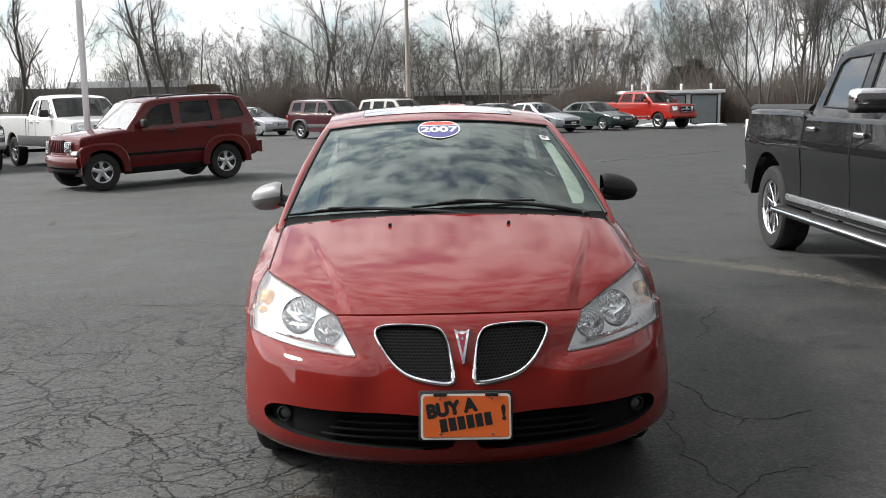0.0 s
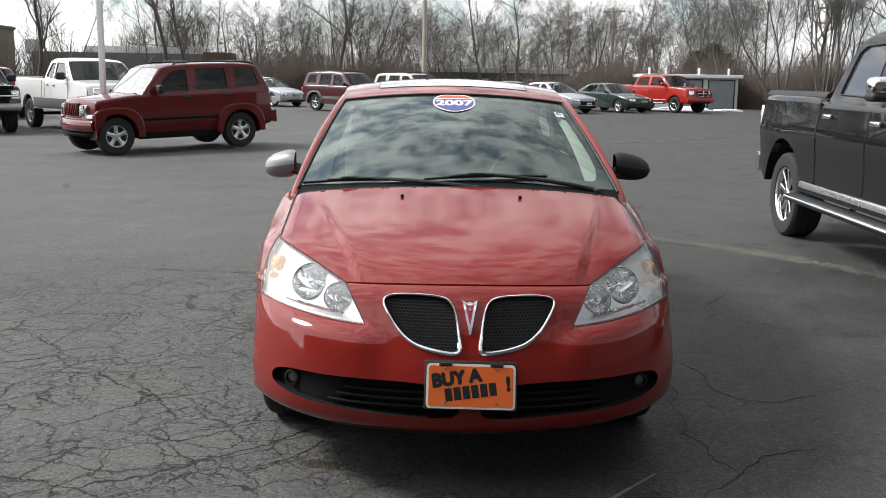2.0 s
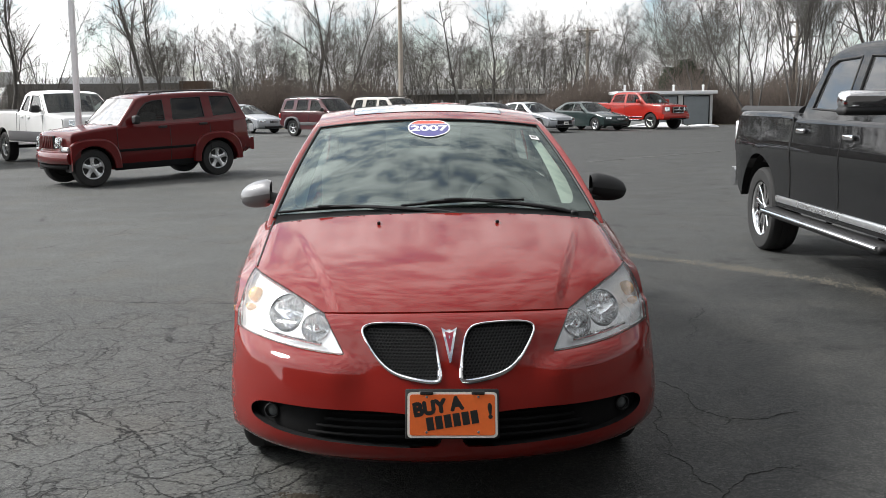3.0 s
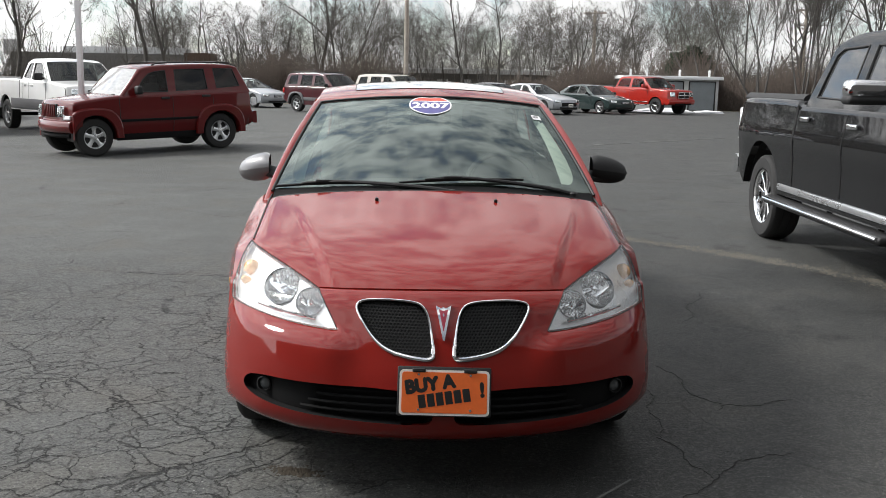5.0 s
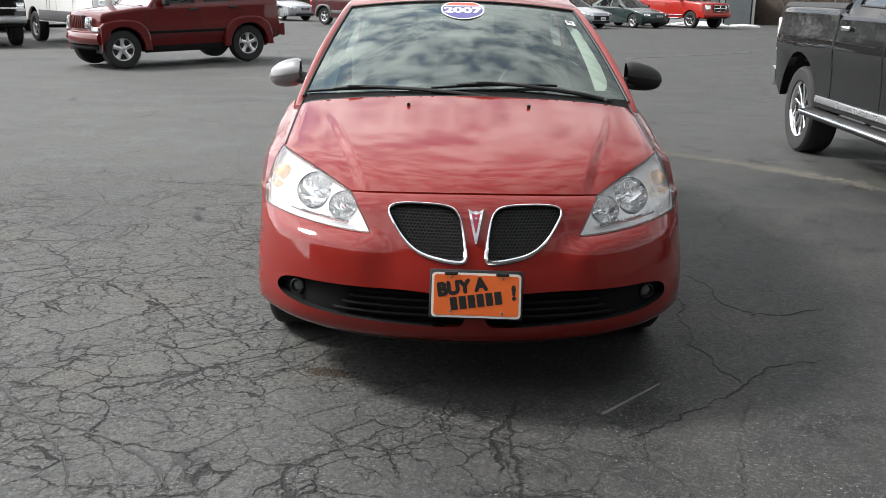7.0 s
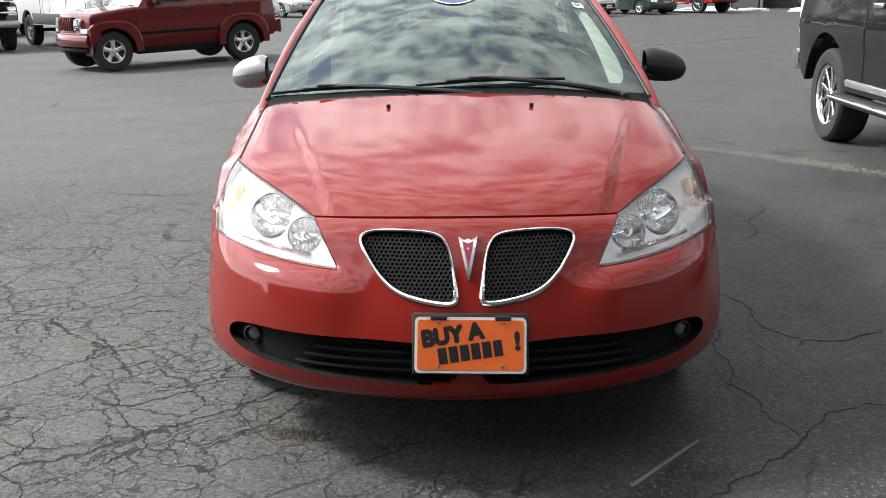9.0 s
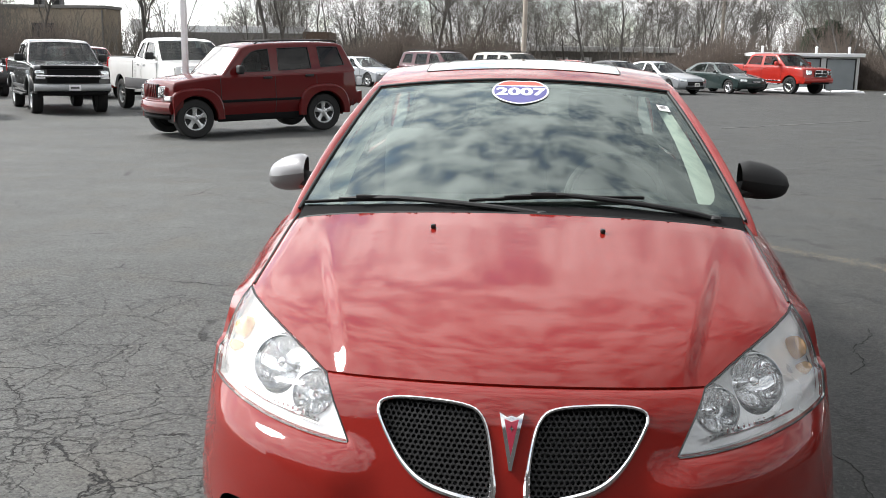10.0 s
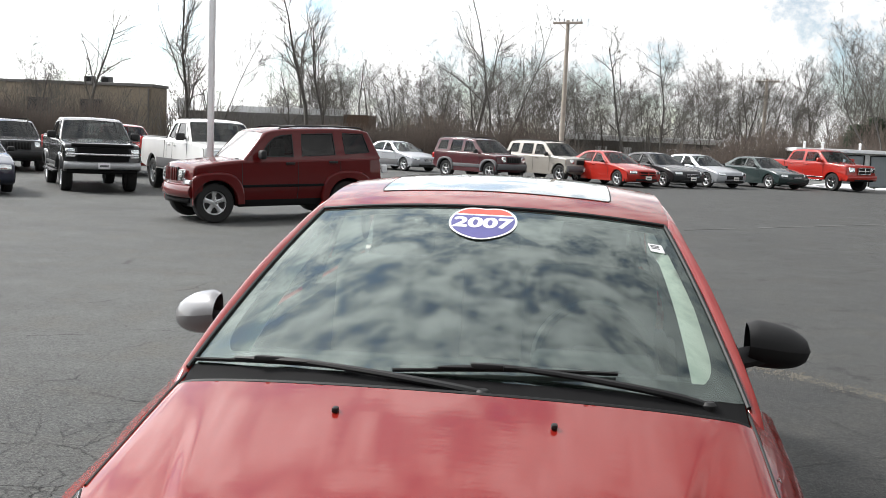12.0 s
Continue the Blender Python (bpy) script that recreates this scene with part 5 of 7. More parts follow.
    for d in (1, -1):
        rows = []
        for i, ((y, z), (ny, nz)) in enumerate(zip(whole, nr)):
            X = cab_half(y, z)
            base = cab_point(i, d)
            rows.append([base] + [Vector(((X - rc + rc * math.sin(radians(a))) * d, base.y + ny * rc * (1 - math.cos(radians(a))), base.z + nz * rc * (1 - math.cos(radians(a))))) for a in (30, 60, 90)])
        sheet(rows, bm)
        side = [(cab_point(i, 1).y + nr[i][0] * rc, cab_point(i, 1).z + nr[i][1] * rc) for i in range(len(whole))]
        side = side + [(side[-1][0] - 0.02, zb - 0.02), (side[0][0] + 0.02, zb - 0.02)]
        panel(side, spec["windows"], lambda y, z, d=d: Vector((cab_half(y, z) * d, y, z)), 0.10, None, bm)
    bmesh.ops.remove_doubles(bm, verts=bm.verts, dist=0.002)
    cabin = part("cabin", bm, spec.get("cab_paint", paint), car, flat_angle=40)
    tints = spec.get("tints", [CAR_GLASS] * len(spec["windows"]))
    for w, g in zip(spec["windows"], tints):
        for d in (1, -1):
            part("side_window", panel(w, [], lambda y, z, d=d: Vector(((cab_half(y, z) - 0.012) * d, y, z)), 0.2), g, cabin).visible_shadow = False
            part("window_seal", tube([((cab_half(y, z) - 0.002) * d, y, z) for y, z in dense(w, 0.1)], 0.010, 5, closed=True), PLASTIC, cabin)
    part("windscreen", sheet([[cab_point(i, u, -0.008) for u in us] for i in range(0, n1 + 1)]), spec.get("screen_glass", CAR_GLASS), cabin).visible_shadow = False
    part("rear_screen", sheet([[cab_point(i, u, -0.008) for u in us] for i in range(n2, len(whole))]), tints[-1], cabin).visible_shadow = False
    wy = cab[0][0]
    part("wiper", tube([(-0.05, wy + 0.03, cab[0][1] + 0.045), (-xb * 0.75, wy + 0.10, cab[0][1] + 0.055)], 0.012, 5), PLASTIC, cabin)
    part("wiper", tube([(xb * 0.75, wy + 0.08, cab[0][1] + 0.035), (0.05, wy + 0.07, cab[0][1] + 0.055)], 0.012, 5), PLASTIC, cabin)
    # seats and dash
    sy = cab[1][0] + 0.25
    part("dashboard", rbox((xb * 1.8, 0.45, 0.18), (0, cab[0][0] + 0.38, zb - 0.03), 0.05), DASH, car)
    for x in (-xb * 0.5, xb * 0.5):
        s = part("seat", rbox((xb * 0.62, 0.5, 0.16), (x, sy - 0.1, zb - 0.38), 0.05), CLOTH, car)
        part("backrest", rbox((xb * 0.6, 0.13, 0.62), (x, sy + 0.18, zb - 0.06), 0.05, turn=(-12, 0, 0)), CLOTH, s)
        part("headrest", rbox((xb * 0.32, 0.08, 0.16), (x, sy + 0.28, zb + 0.32), 0.04), CLOTH, s)
    if cab[-2][0] - cab[1][0] > 1.1:
        s = part("rear_seat", rbox((xb * 1.6, 0.5, 0.16), (0, sy + 0.85, zb - 0.38), 0.05), CLOTH, car)
        part("backrest", rbox((xb * 1.6, 0.13, 0.55), (0, sy + 1.13, zb - 0.1), 0.05, turn=(-12, 0, 0)), CLOTH, s)
    part("cabin_floor", rbox((xb * 1.8, cab[-1][0] - cab[0][0], 0.03), (0, (cab[0][0] + cab[-1][0]) / 2, zb - 0.5), 0.01), DARK, car)

    # bed of a pickup
    if bed:
        b0, b1, depth = bed
        zr = spec["rail"]
        bw = hw - 0.14
        bm = bmesh.new()
        c = [[(-bw, b0, zr), (-bw, b0, zr - depth), (bw, b0, zr - depth), (bw, b0, zr)], [(-bw, b1, zr), (-bw, b1, zr - depth), (bw, b1, zr - depth), (bw, b1, zr)]]
        sheet(c, bm)
        for q in c:
            bm.faces.new([bm.verts.new(p) for p in q])
        part("bed_liner", bm, PLASTIC, car)
        for d in (1, -1):
            part("bed_rail", tube([((hw - 0.105) * d, y, zr + 0.012) for y in (b0, (b0 + b1) / 2, b1 + 0.02)], 0.045, 8, squash=0.5), PLASTIC, car)
            part("bed_gap", tube([((half(b0 - 0.05, z) + 0.001) * d, b0 - 0.05, z) for z in np.linspace(low_z + 0.05, zr - 0.05, 8)], 0.010, 5), INK, car)
        part("tailgate_gap", tube([(-hw + 0.16, y1 - 0.01, zr - 0.05), (-hw + 0.16, y1 + 0.003, zr - 0.55)], 0.006, 5), INK, car)
    # doors: gaps and handles
    hm = spec.get("handle", paint)
    for d in (1, -1):
        for y in spec["gaps"]:
            part("door_gap", tube([((half(y, z) + 0.0005) * d, y, z) for z in np.linspace(low_z + 0.12, zb - 0.02, 10)], 0.006, 5), INK, body)
        for y, z in spec["handles"]:
            part("door_handle", rbox((0.035, 0.19, 0.045), ((half(y, z) + 0.018) * d, y, z), 0.014), hm, body)
        if spec.get("sill_trim"):
            ya, yb, z = 0.0 + ra + 0.02, wb - ra - 0.02, spec["sill_trim"][0]
            part("side_moulding", rbox((0.03, yb - ya, spec["sill_trim"][1]), ((half(1, z) + 0.006) * d, (ya + yb) / 2, z), 0.012), spec["sill_trim"][2], body)
        if spec.get("rocker"):
            ya, yb, z = ra + 0.02, wb - ra - 0.02, spec["rocker"]
            part("rocker_panel", rbox((0.03, yb - ya, 0.14), ((half(1, z) + 0.004) * d, (ya + yb) / 2, z), 0.012), SLAT_BLACK, body)
        if spec.get("board"):
            ya, yb = 0.0 + ra + 0.10, wb - ra + 0.10
            b = part("running_board", rbox((0.17, yb - ya, 0.07), ((hw + 0.02) * d, (ya + yb) / 2, spec["board"]), 0.03, 3), PLASTIC, car, "black running board with a bright edge")
            part("board_edge", tube([((hw + 0.105) * d, ya + 0.03, spec["board"] + 0.012), ((hw + 0.105) * d, yb - 0.03, spec["board"] + 0.012)], 0.017, 8), CHROME, b)
            for y in np.linspace(ya + 0.3, yb - 0.3, 3):
                part("bracket", tube([((hw - 0.25) * d, y, low_z + 0.16), ((hw + 0.0) * d, y, spec["board"])], 0.022, 6), DARK, b)
        # mirrors
        my, mz = spec["mirror"]
        ms = spec.get("mirror_size", (0.20, 0.11, 0.15))
        arm = part("door_mirror", tube([((cab_half(my, mz) - 0.03) * d, my, mz - 0.03), ((cab_half(my, mz) + 0.08) * d, my, mz - 0.01)], 0.03, 8), PLASTIC, car)
        part("mirror_shell", rbox(ms, ((cab_half(my, mz) + 0.05 + ms[0] / 2) * d, my, mz + 0.02), 0.045, 3), spec.get("mirror_mat", PLASTIC), arm)
        if spec.get("mirror_foot"):
            part("mirror_foot", rbox((ms[0], ms[1] * 0.96, ms[2] * 0.5), ((cab_half(my, mz) + 0.05 + ms[0] / 2) * d, my, mz - 0.055), 0.035, 3), PLASTIC, arm)
    # front and rear
    def bar(x, y, z0, z1, depth, bowf, mat, nm, parent=car, lab=""):
        rows = []
        for q in np.linspace(-1, 1, 15):
            yy = y + bowf * q * q
            c = (z0 + z1) / 2
            h = (z1 - z0) / 2
            rows.append([(q * x, yy + depth * (1 - math.cos(a)) * 0.5 * (1 if True else 0), c + h * math.sin(a) * (1 - 0.12 * abs(math.cos(a)))) for a in np.linspace(-math.pi / 2, math.pi / 2, 7)] + [(q * x, yy + depth, c + h), (q * x, yy + depth, c - h), (q * x, yy + depth * 0.5, c - h)])
            rows[-1].append(rows[-1][0])
        b = sheet(rows)
        bmesh.ops.remove_doubles(b, verts=b.verts, dist=0.0005)
        bmesh.ops.holes_fill(b, edges=b.edges, sides=0)
        return part(nm, b, mat, parent, lab, flat_angle=50)
    for nm, x, y, z0, z1, depth, bf, mat in spec.get("bars", ()):
        bar(x, y, z0, z1, depth, bf, mat, nm)
    gx, gy, gz0, gz1, gm, style, sm = spec["grille"]
    g = bar(gx, gy, gz0, gz1, 0.05, bow * (gx / hw) ** 2, gm, "grille")
    if style == "vertical":
        for x in np.linspace(-gx * 0.86, gx * 0.86, 8):
            part("slat", rbox((gx * 0.10, 0.03, gz1 - gz0), (x, gy - 0.004 + bow * (x / hw) ** 2, (gz0 + gz1) / 2), 0.012), sm, g)
    elif style == "cross":
        part("slat", rbox((gx * 2, 0.04, 0.05), (0, gy - 0.01 + bow * 0.06, (gz0 + gz1) / 2), 0.015), sm, g)
        part("slat", rbox((0.05, 0.04, gz1 - gz0), (0, gy - 0.012, (gz0 + gz1) / 2), 0.015), sm, g)
        ring = [(x, gy - 0.01 + bow * (x / hw) ** 2, z) for x, z in dense([(-gx, gz0), (gx, gz0), (gx, gz1), (-gx, gz1)], 0.1)]
        part("grille_frame", tube(ring, 0.022, 6, closed=True), sm, g)
    else:
        for z in np.linspace(gz0 + 0.02, gz1 - 0.02, 3):
            part("slat", tube([(x, gy - 0.006 + bow * (x / hw) ** 2, z) for x in np.linspace(-gx * 0.95, gx * 0.95, 9)], 0.009, 5), sm, g)
    lx, ly, lz, lw, lh = spec["lamp"]
    for d in (1, -1):
        turn = (-8, 0, math.degrees(math.atan(2 * bow * lx / hw / hw)) * d)
        if spec.get("round_lamp"):
            mm = Matrix.Translation((lx * d, ly, lz))
            h = part("headlight", lathe([(lh * 0.62, 0.05), (lh * 0.62, -0.02), (lh * 0.52, -0.03), (0.001, -0.012)], 20, "Y", m=mm), REFLECTOR, car)
            part("lens", lathe([(0.001, -0.045), (lh * 0.35, -0.038), (lh * 0.53, -0.02), (lh * 0.53, 0.0)], 20, "Y", m=mm), CLEAR_LAMP, h)
        else:
            h = part("headlight", rbox((lw, 0.10, lh), (lx * d, ly + 0.02, lz), 0.03, 3, turn=turn), REFLECTOR, car)
            part("lens", rbox((lw * 0.98, 0.10, lh * 0.96), (lx * d, ly + 0.008, lz), 0.03, 3, turn=turn), CLEAR_LAMP, h)
        if spec.get("blinker"):
            bx, by, bz, bw2, bh = spec["blinker"]
            part("indicator", rbox((bw2, 0.06, bh), (bx * d, by, bz), 0.02, 2, turn=turn), AMBER if spec.get("amber", True) else BEZEL, car)
        tx, tz0, tz1 = spec["tail"]
        part("tail_light", rbox((spec.get("tail_w", 0.09), 0.12, tz1 - tz0), ((hw - tx) * d, y1 - 0.085, (tz0 + tz1) / 2), 0.03, 3), spec.get("tail_mat", TAIL), car)
    if spec.get("rails"):
        ra0, ra1, rz = spec["rails"]
        for d in (1, -1):
            rr = part("roof_rail", tube(smooth_line([((xt - 0.10) * d, ra0, rz - 0.04), ((xt - 0.10) * d, ra0 + 0.10, rz + 0.02), ((xt - 0.10) * d, ra1 - 0.10, rz + 0.02), ((xt - 0.10) * d, ra1, rz - 0.04)], 2), 0.016, 6), PLASTIC, car)
        for y in (ra0 + 0.35, ra1 - 0.35):
            part("cross_bar", tube([(-xt + 0.10, y, rz + 0.025), (xt - 0.10, y, rz + 0.025)], 0.014, 6), PLASTIC, car)
    if spec.get("plate"):
        py, pz, pm = spec["plate"]
        pl = part("number_plate", rbox((0.31, 0.012, 0.155), (0, py, pz), 0.004), pm, car)
        part("plate_bar", rbox((0.22, 0.004, 0.05), (0, py - 0.008, pz), 0.002, 1), TRIM_GREY, pl)
    return car


def suv_spec(**more):
    s = dict(half=0.92, base=2.694, bow=0.20, tyre=0.375, tyre_width=0.24, rim=0.225, sill=0.32, waist=0.9,
             body=[(-0.50, 0.36), (-0.64, 0.44), (-0.67, 0.56), (-0.67, 0.70), (-0.62, 0.74), (-0.61, 0.96), (-0.57, 1.02), (-0.48, 1.045), (0.20, 1.105), (0.48, 1.13), (1.4, 1.13), (3.30, 1.15), (3.50, 1.15), (3.54, 1.05), (3.55, 0.76), (3.61, 0.72), (3.62, 0.52), (3.46, 0.44)],
             cab=[(0.30, 1.10), (0.98, 1.655), (1.30, 1.72), (2.40, 1.745), (3.16, 1.72), (3.34, 1.66), (3.50, 1.12)], roof=0.80,
             windows=[[(0.80, 1.17), (1.12, 1.56), (1.22, 1.60), (1.56, 1.615), (1.56, 1.16)], [(1.74, 1.17), (1.74, 1.62), (2.40, 1.62), (2.44, 1.17)], [(2.66, 1.22), (2.66, 1.62), (3.12, 1.60), (3.24, 1.22)]],
             tints=[CAR_GLASS, TINTED, TINTED], gaps=[0.60, 1.64, 2.52], handles=[(1.42, 1.02), (2.34, 1.03)], mirror=(0.70, 1.17), mirror_size=(0.20, 0.12, 0.17),
             grille=(0.40, -0.66, 0.76, 1.0, DARK, "vertical", PLASTIC), lamp=(0.61, -0.50, 0.90, 0.20, 0.19), tail=(0.07, 0.82, 1.05), blinker=(0.75, -0.40, 0.80, 0.14, 0.10),
             bars=[("front_bumper", 0.86, -0.73, 0.46, 0.70, 0.12, 0.20, PLASTIC), ("rear_bumper", 0.88, 3.50, 0.46, 0.72, 0.12, -0.05, PLASTIC)])
    s.update(more)
    k = s.pop("nose", 0.0)  # metres by which the nose is shorter
    if k:
        s["body"] = [(y + k if y < -0.3 else y, z) for y, z in s["body"]]
        g, b = s["grille"], s["blinker"]
        s["grille"], s["blinker"] = (g[0], g[1] + k, *g[2:]), (b[0], b[1] + k, *b[2:])
        s["lamp"] = (s["lamp"][0], s["lamp"][1] + k, *s["lamp"][2:])
        s["bars"] = [(n, x, y + k if y < 0 else y, *r) for n, x, y, *r in s["bars"]]
    return s


def pickup_spec(up=0.0, cab_end=2.95, ro=1.22, base=3.57, **more):
    """up: how far the body is lifted off its axles; cab_end is where the cab's back stands."""
    e, b1 = cab_end, base + ro
    s = dict(half=1.005, base=base, tyre=0.41, tyre_width=0.275, rim=0.262, sill=0.50, waist=1.0,
             body=[(-0.80, 0.48), (-0.98, 0.54), (-1.02, 0.66), (-1.0, 0.86), (-0.97, 1.12), (-0.92, 1.20), (-0.80, 1.235), (0.10, 1.30), (0.35, 1.325), (1.2, 1.33), (e, 1.335), (e + 0.10, 1.34), (e + 0.14, 1.375), (b1 - 0.3, 1.375), (b1 - 0.05, 1.37), (b1, 1.30), (b1, 0.80), (b1 - 0.02, 0.62), (b1 - 0.10, 0.56)],
             cab=[(0.22, 1.29), (0.92, 1.84), (1.25, 1.915), (1.9, 1.935), (e - 0.42, 1.91), (e - 0.22, 1.85), (e + 0.02, 1.32)], roof=0.79,
             windows=[[(0.70, 1.38), (1.02, 1.73), (1.14, 1.79), (1.72, 1.81), (1.72, 1.37)], [(1.90, 1.38), (1.90, 1.81), (e - 0.46, 1.80), (e - 0.34, 1.74), (e - 0.18, 1.40)]],
             gaps=[0.55, 1.81, e - 0.12], handles=[(1.60, 1.20), (e - 0.34, 1.21)], mirror=(0.74, 1.42), mirror_size=(0.24, 0.14, 0.20),
             bed=(e + 0.14, b1 - 0.08, 0.52), rail=1.375,
             grille=(0.40, -1.055, 0.84, 1.13, DARK, "cross", CHROME), lamp=(0.70, -0.90, 1.02, 0.30, 0.24), tail=(0.05, 0.98, 1.38),
             bars=[("front_bumper", 0.98, -1.10, 0.52, 0.78, 0.16, 0.16, CHROME), ("rear_bumper", 0.97, b1 - 0.02, 0.56, 0.76, 0.16, -0.05, CHROME)])
    s.update(more)
    if up:
        raised = lambda line: [(y, z + up) for y, z in line]
        s.update(body=raised(s["body"]), cab=raised(s["cab"]), windows=[raised(w) for w in s["windows"]], handles=raised(s["handles"]), mirror=raised([s["mirror"]])[0], rail=s["rail"] + up, sill=s["sill"] + up, lift=up * 0.7,
                 bars=[(n, x, y, a + up, b + up, *r) for n, x, y, a, b, *r in s["bars"]], tail=(s["tail"][0], s["tail"][1] + up, s["tail"][2] + up))
        g, h = s["grille"], s["lamp"]
        s["grille"], s["lamp"] = (g[0], g[1], g[2] + up, g[3] + up, *g[4:]), (h[0], h[1], h[2] + up, h[3], h[4])
        for key in ("blinker", "plate", "sill_trim"):
            if key in s:
                v = list(s[key])
                at = {"blinker": 2, "plate": 1, "sill_trim": 0}[key]
                v[at] += up
                s[key] = tuple(v)
    return s


def sedan_spec(**more):
    s = dict(half=0.90, base=2.76, tyre=0.33, tyre_width=0.215, rim=0.215, sill=0.22, waist=0.7, arch_gap=0.05, bow=0.22,
             body=[(-0.72, 0.22), (-0.90, 0.28), (-0.95, 0.42), (-0.94, 0.58), (-0.88, 0.68), (-0.70, 0.74), (0.10, 0.88), (0.50, 0.94), (0.9, 0.955), (2.6, 0.98), (3.1, 1.0), (3.70, 1.0), (3.84, 0.94), (3.88, 0.74), (3.88, 0.48), (3.76, 0.30)],
             cab=[(0.34, 0.90), (1.22, 1.37), (1.50, 1.425), (2.0, 1.445), (2.40, 1.42), (2.60, 1.37), (3.30, 0.97)], roof=0.66,
             windows=[[(0.92, 0.99), (1.30, 1.28), (1.45, 1.34), (1.66, 1.36), (1.66, 0.985)], [(1.76, 0.985), (1.76, 1.36), (2.20, 1.35), (2.42, 1.30), (2.78, 1.02)]],
             tints=[CAR_GLASS, CAR_GLASS], gaps=[0.58, 1.71, 2.56], handles=[(1.56, 0.86), (2.44, 0.88)], mirror=(0.86, 1.0), mirror_size=(0.18, 0.11, 0.12),
             grille=(0.36, -0.955, 0.46, 0.62, DARK, "bars", CHROME), lamp=(0.64, -0.78, 0.62, 0.32, 0.13), tail=(0.08, 0.72, 0.90),
             bars=[("lower_intake", 0.55, -0.965, 0.27, 0.36, 0.05, 0.08, DARK)])
    s.update(more)
    return s


def placed(x, y, turn, lift=0.0):
    return pose(x, y, lift, 0, 0, turn)


# near the camera: graphite crew-cab pickup
vehicle("pickup_truck", "graphite grey crew-cab pickup with chrome mirrors and running boards", "pickup truck", placed(4.20, 2.42, -3.0),
        pickup_spec(crease=0.022, spokes=10, spoke_w=0.05, rim_mat=CHROME, handle=CHROME, board=0.44, mirror_mat=CHROME, mirror_size=(0.34, 0.17, 0.13), mirror_foot=True, sill_trim=(0.57, 0.06, ALLOY), tints=[SMOKED, SMOKED], tail=(0.045, 0.92, 1.26), tail_w=0.035, tail_mat=BEZEL, arch_gap=0.14, cab_end=2.66, base=3.64, ro=0.94, mirror=(0.90, 1.455),
                    windows=[[(0.70, 1.38), (1.02, 1.73), (1.14, 1.79), (1.56, 1.81), (1.56, 1.385)], [(1.73, 1.385), (1.73, 1.81), (2.20, 1.80), (2.31, 1.75), (2.41, 1.40)]], gaps=[0.50, 1.65], handles=[(1.48, 1.19), (2.50, 1.21)]), GRAPHITE)
# dark red boxy SUV across the lot
vehicle("suv", "dark red boxy SUV with black roof rails and five-spoke wheels", "suv", placed(-6.66, 16.48, -51.5, -0.10) @ Matrix.Rotation(radians(1.8), 4, "X"),
        suv_spec(body=[(-0.50, 0.36), (-0.64, 0.44), (-0.67, 0.56), (-0.67, 0.70), (-0.62, 0.74), (-0.62, 0.98), (-0.58, 1.045), (-0.48, 1.07), (0.20, 1.135), (0.60, 1.165), (1.4, 1.17), (3.30, 1.20), (3.46, 1.20), (3.51, 1.08), (3.52, 0.78), (3.60, 0.74), (3.61, 0.54), (3.46, 0.46)],
                 cab=[(0.45, 1.14), (0.92, 1.665), (1.20, 1.735), (2.30, 1.765), (3.06, 1.745), (3.22, 1.69), (3.45, 1.18)],
                 windows=[[(0.88, 1.215), (1.05, 1.45), (1.20, 1.575), (1.34, 1.615), (1.56, 1.635), (1.555, 1.215)], [(1.735, 1.225), (1.76, 1.645), (2.42, 1.66), (2.44, 1.25)], [(2.655, 1.265), (2.63, 1.665), (3.08, 1.655), (3.19, 1.30)]],
                 gaps=[0.52, 1.64, 2.54], handles=[(1.48, 1.09), (2.38, 1.11)], mirror=(0.88, 1.24), handle=PLASTIC, flare_width=0.075,
                 lamp=(0.55, -0.605, 0.87, 0.20, 0.22), blinker=(0.74, -0.555, 0.755, 0.24, 0.085), nose=0.10, bow=0.13, tyre=0.368, rim=0.215, arch_gap=0.06, rocker=0.35, flare=DARK_RED, tuck=0.26, sill=0.30, screen_glass=GLARE_GLASS, tail_mat=STICK_WHITE, tail_w=0.06, tail=(0.045, 0.88, 1.05), rails=(1.35, 3.15, 1.775), sill_trim=(0.67, 0.05, SLAT_BLACK), spoke_w=0.125,
                 grille=(0.37, -0.66, 0.76, 1.01, DARK, "vertical", DARK_RED), bars=[("front_bumper", 0.86, -0.76, 0.46, 0.70, 0.14, 0.17, DARK_RED), ("chin", 0.76, -0.70, 0.36, 0.46, 0.12, 0.14, SLAT_BLACK), ("rear_bumper", 0.89, 3.49, 0.50, 0.76, 0.13, -0.05, DARK_RED)], amber=False), DARK_RED)
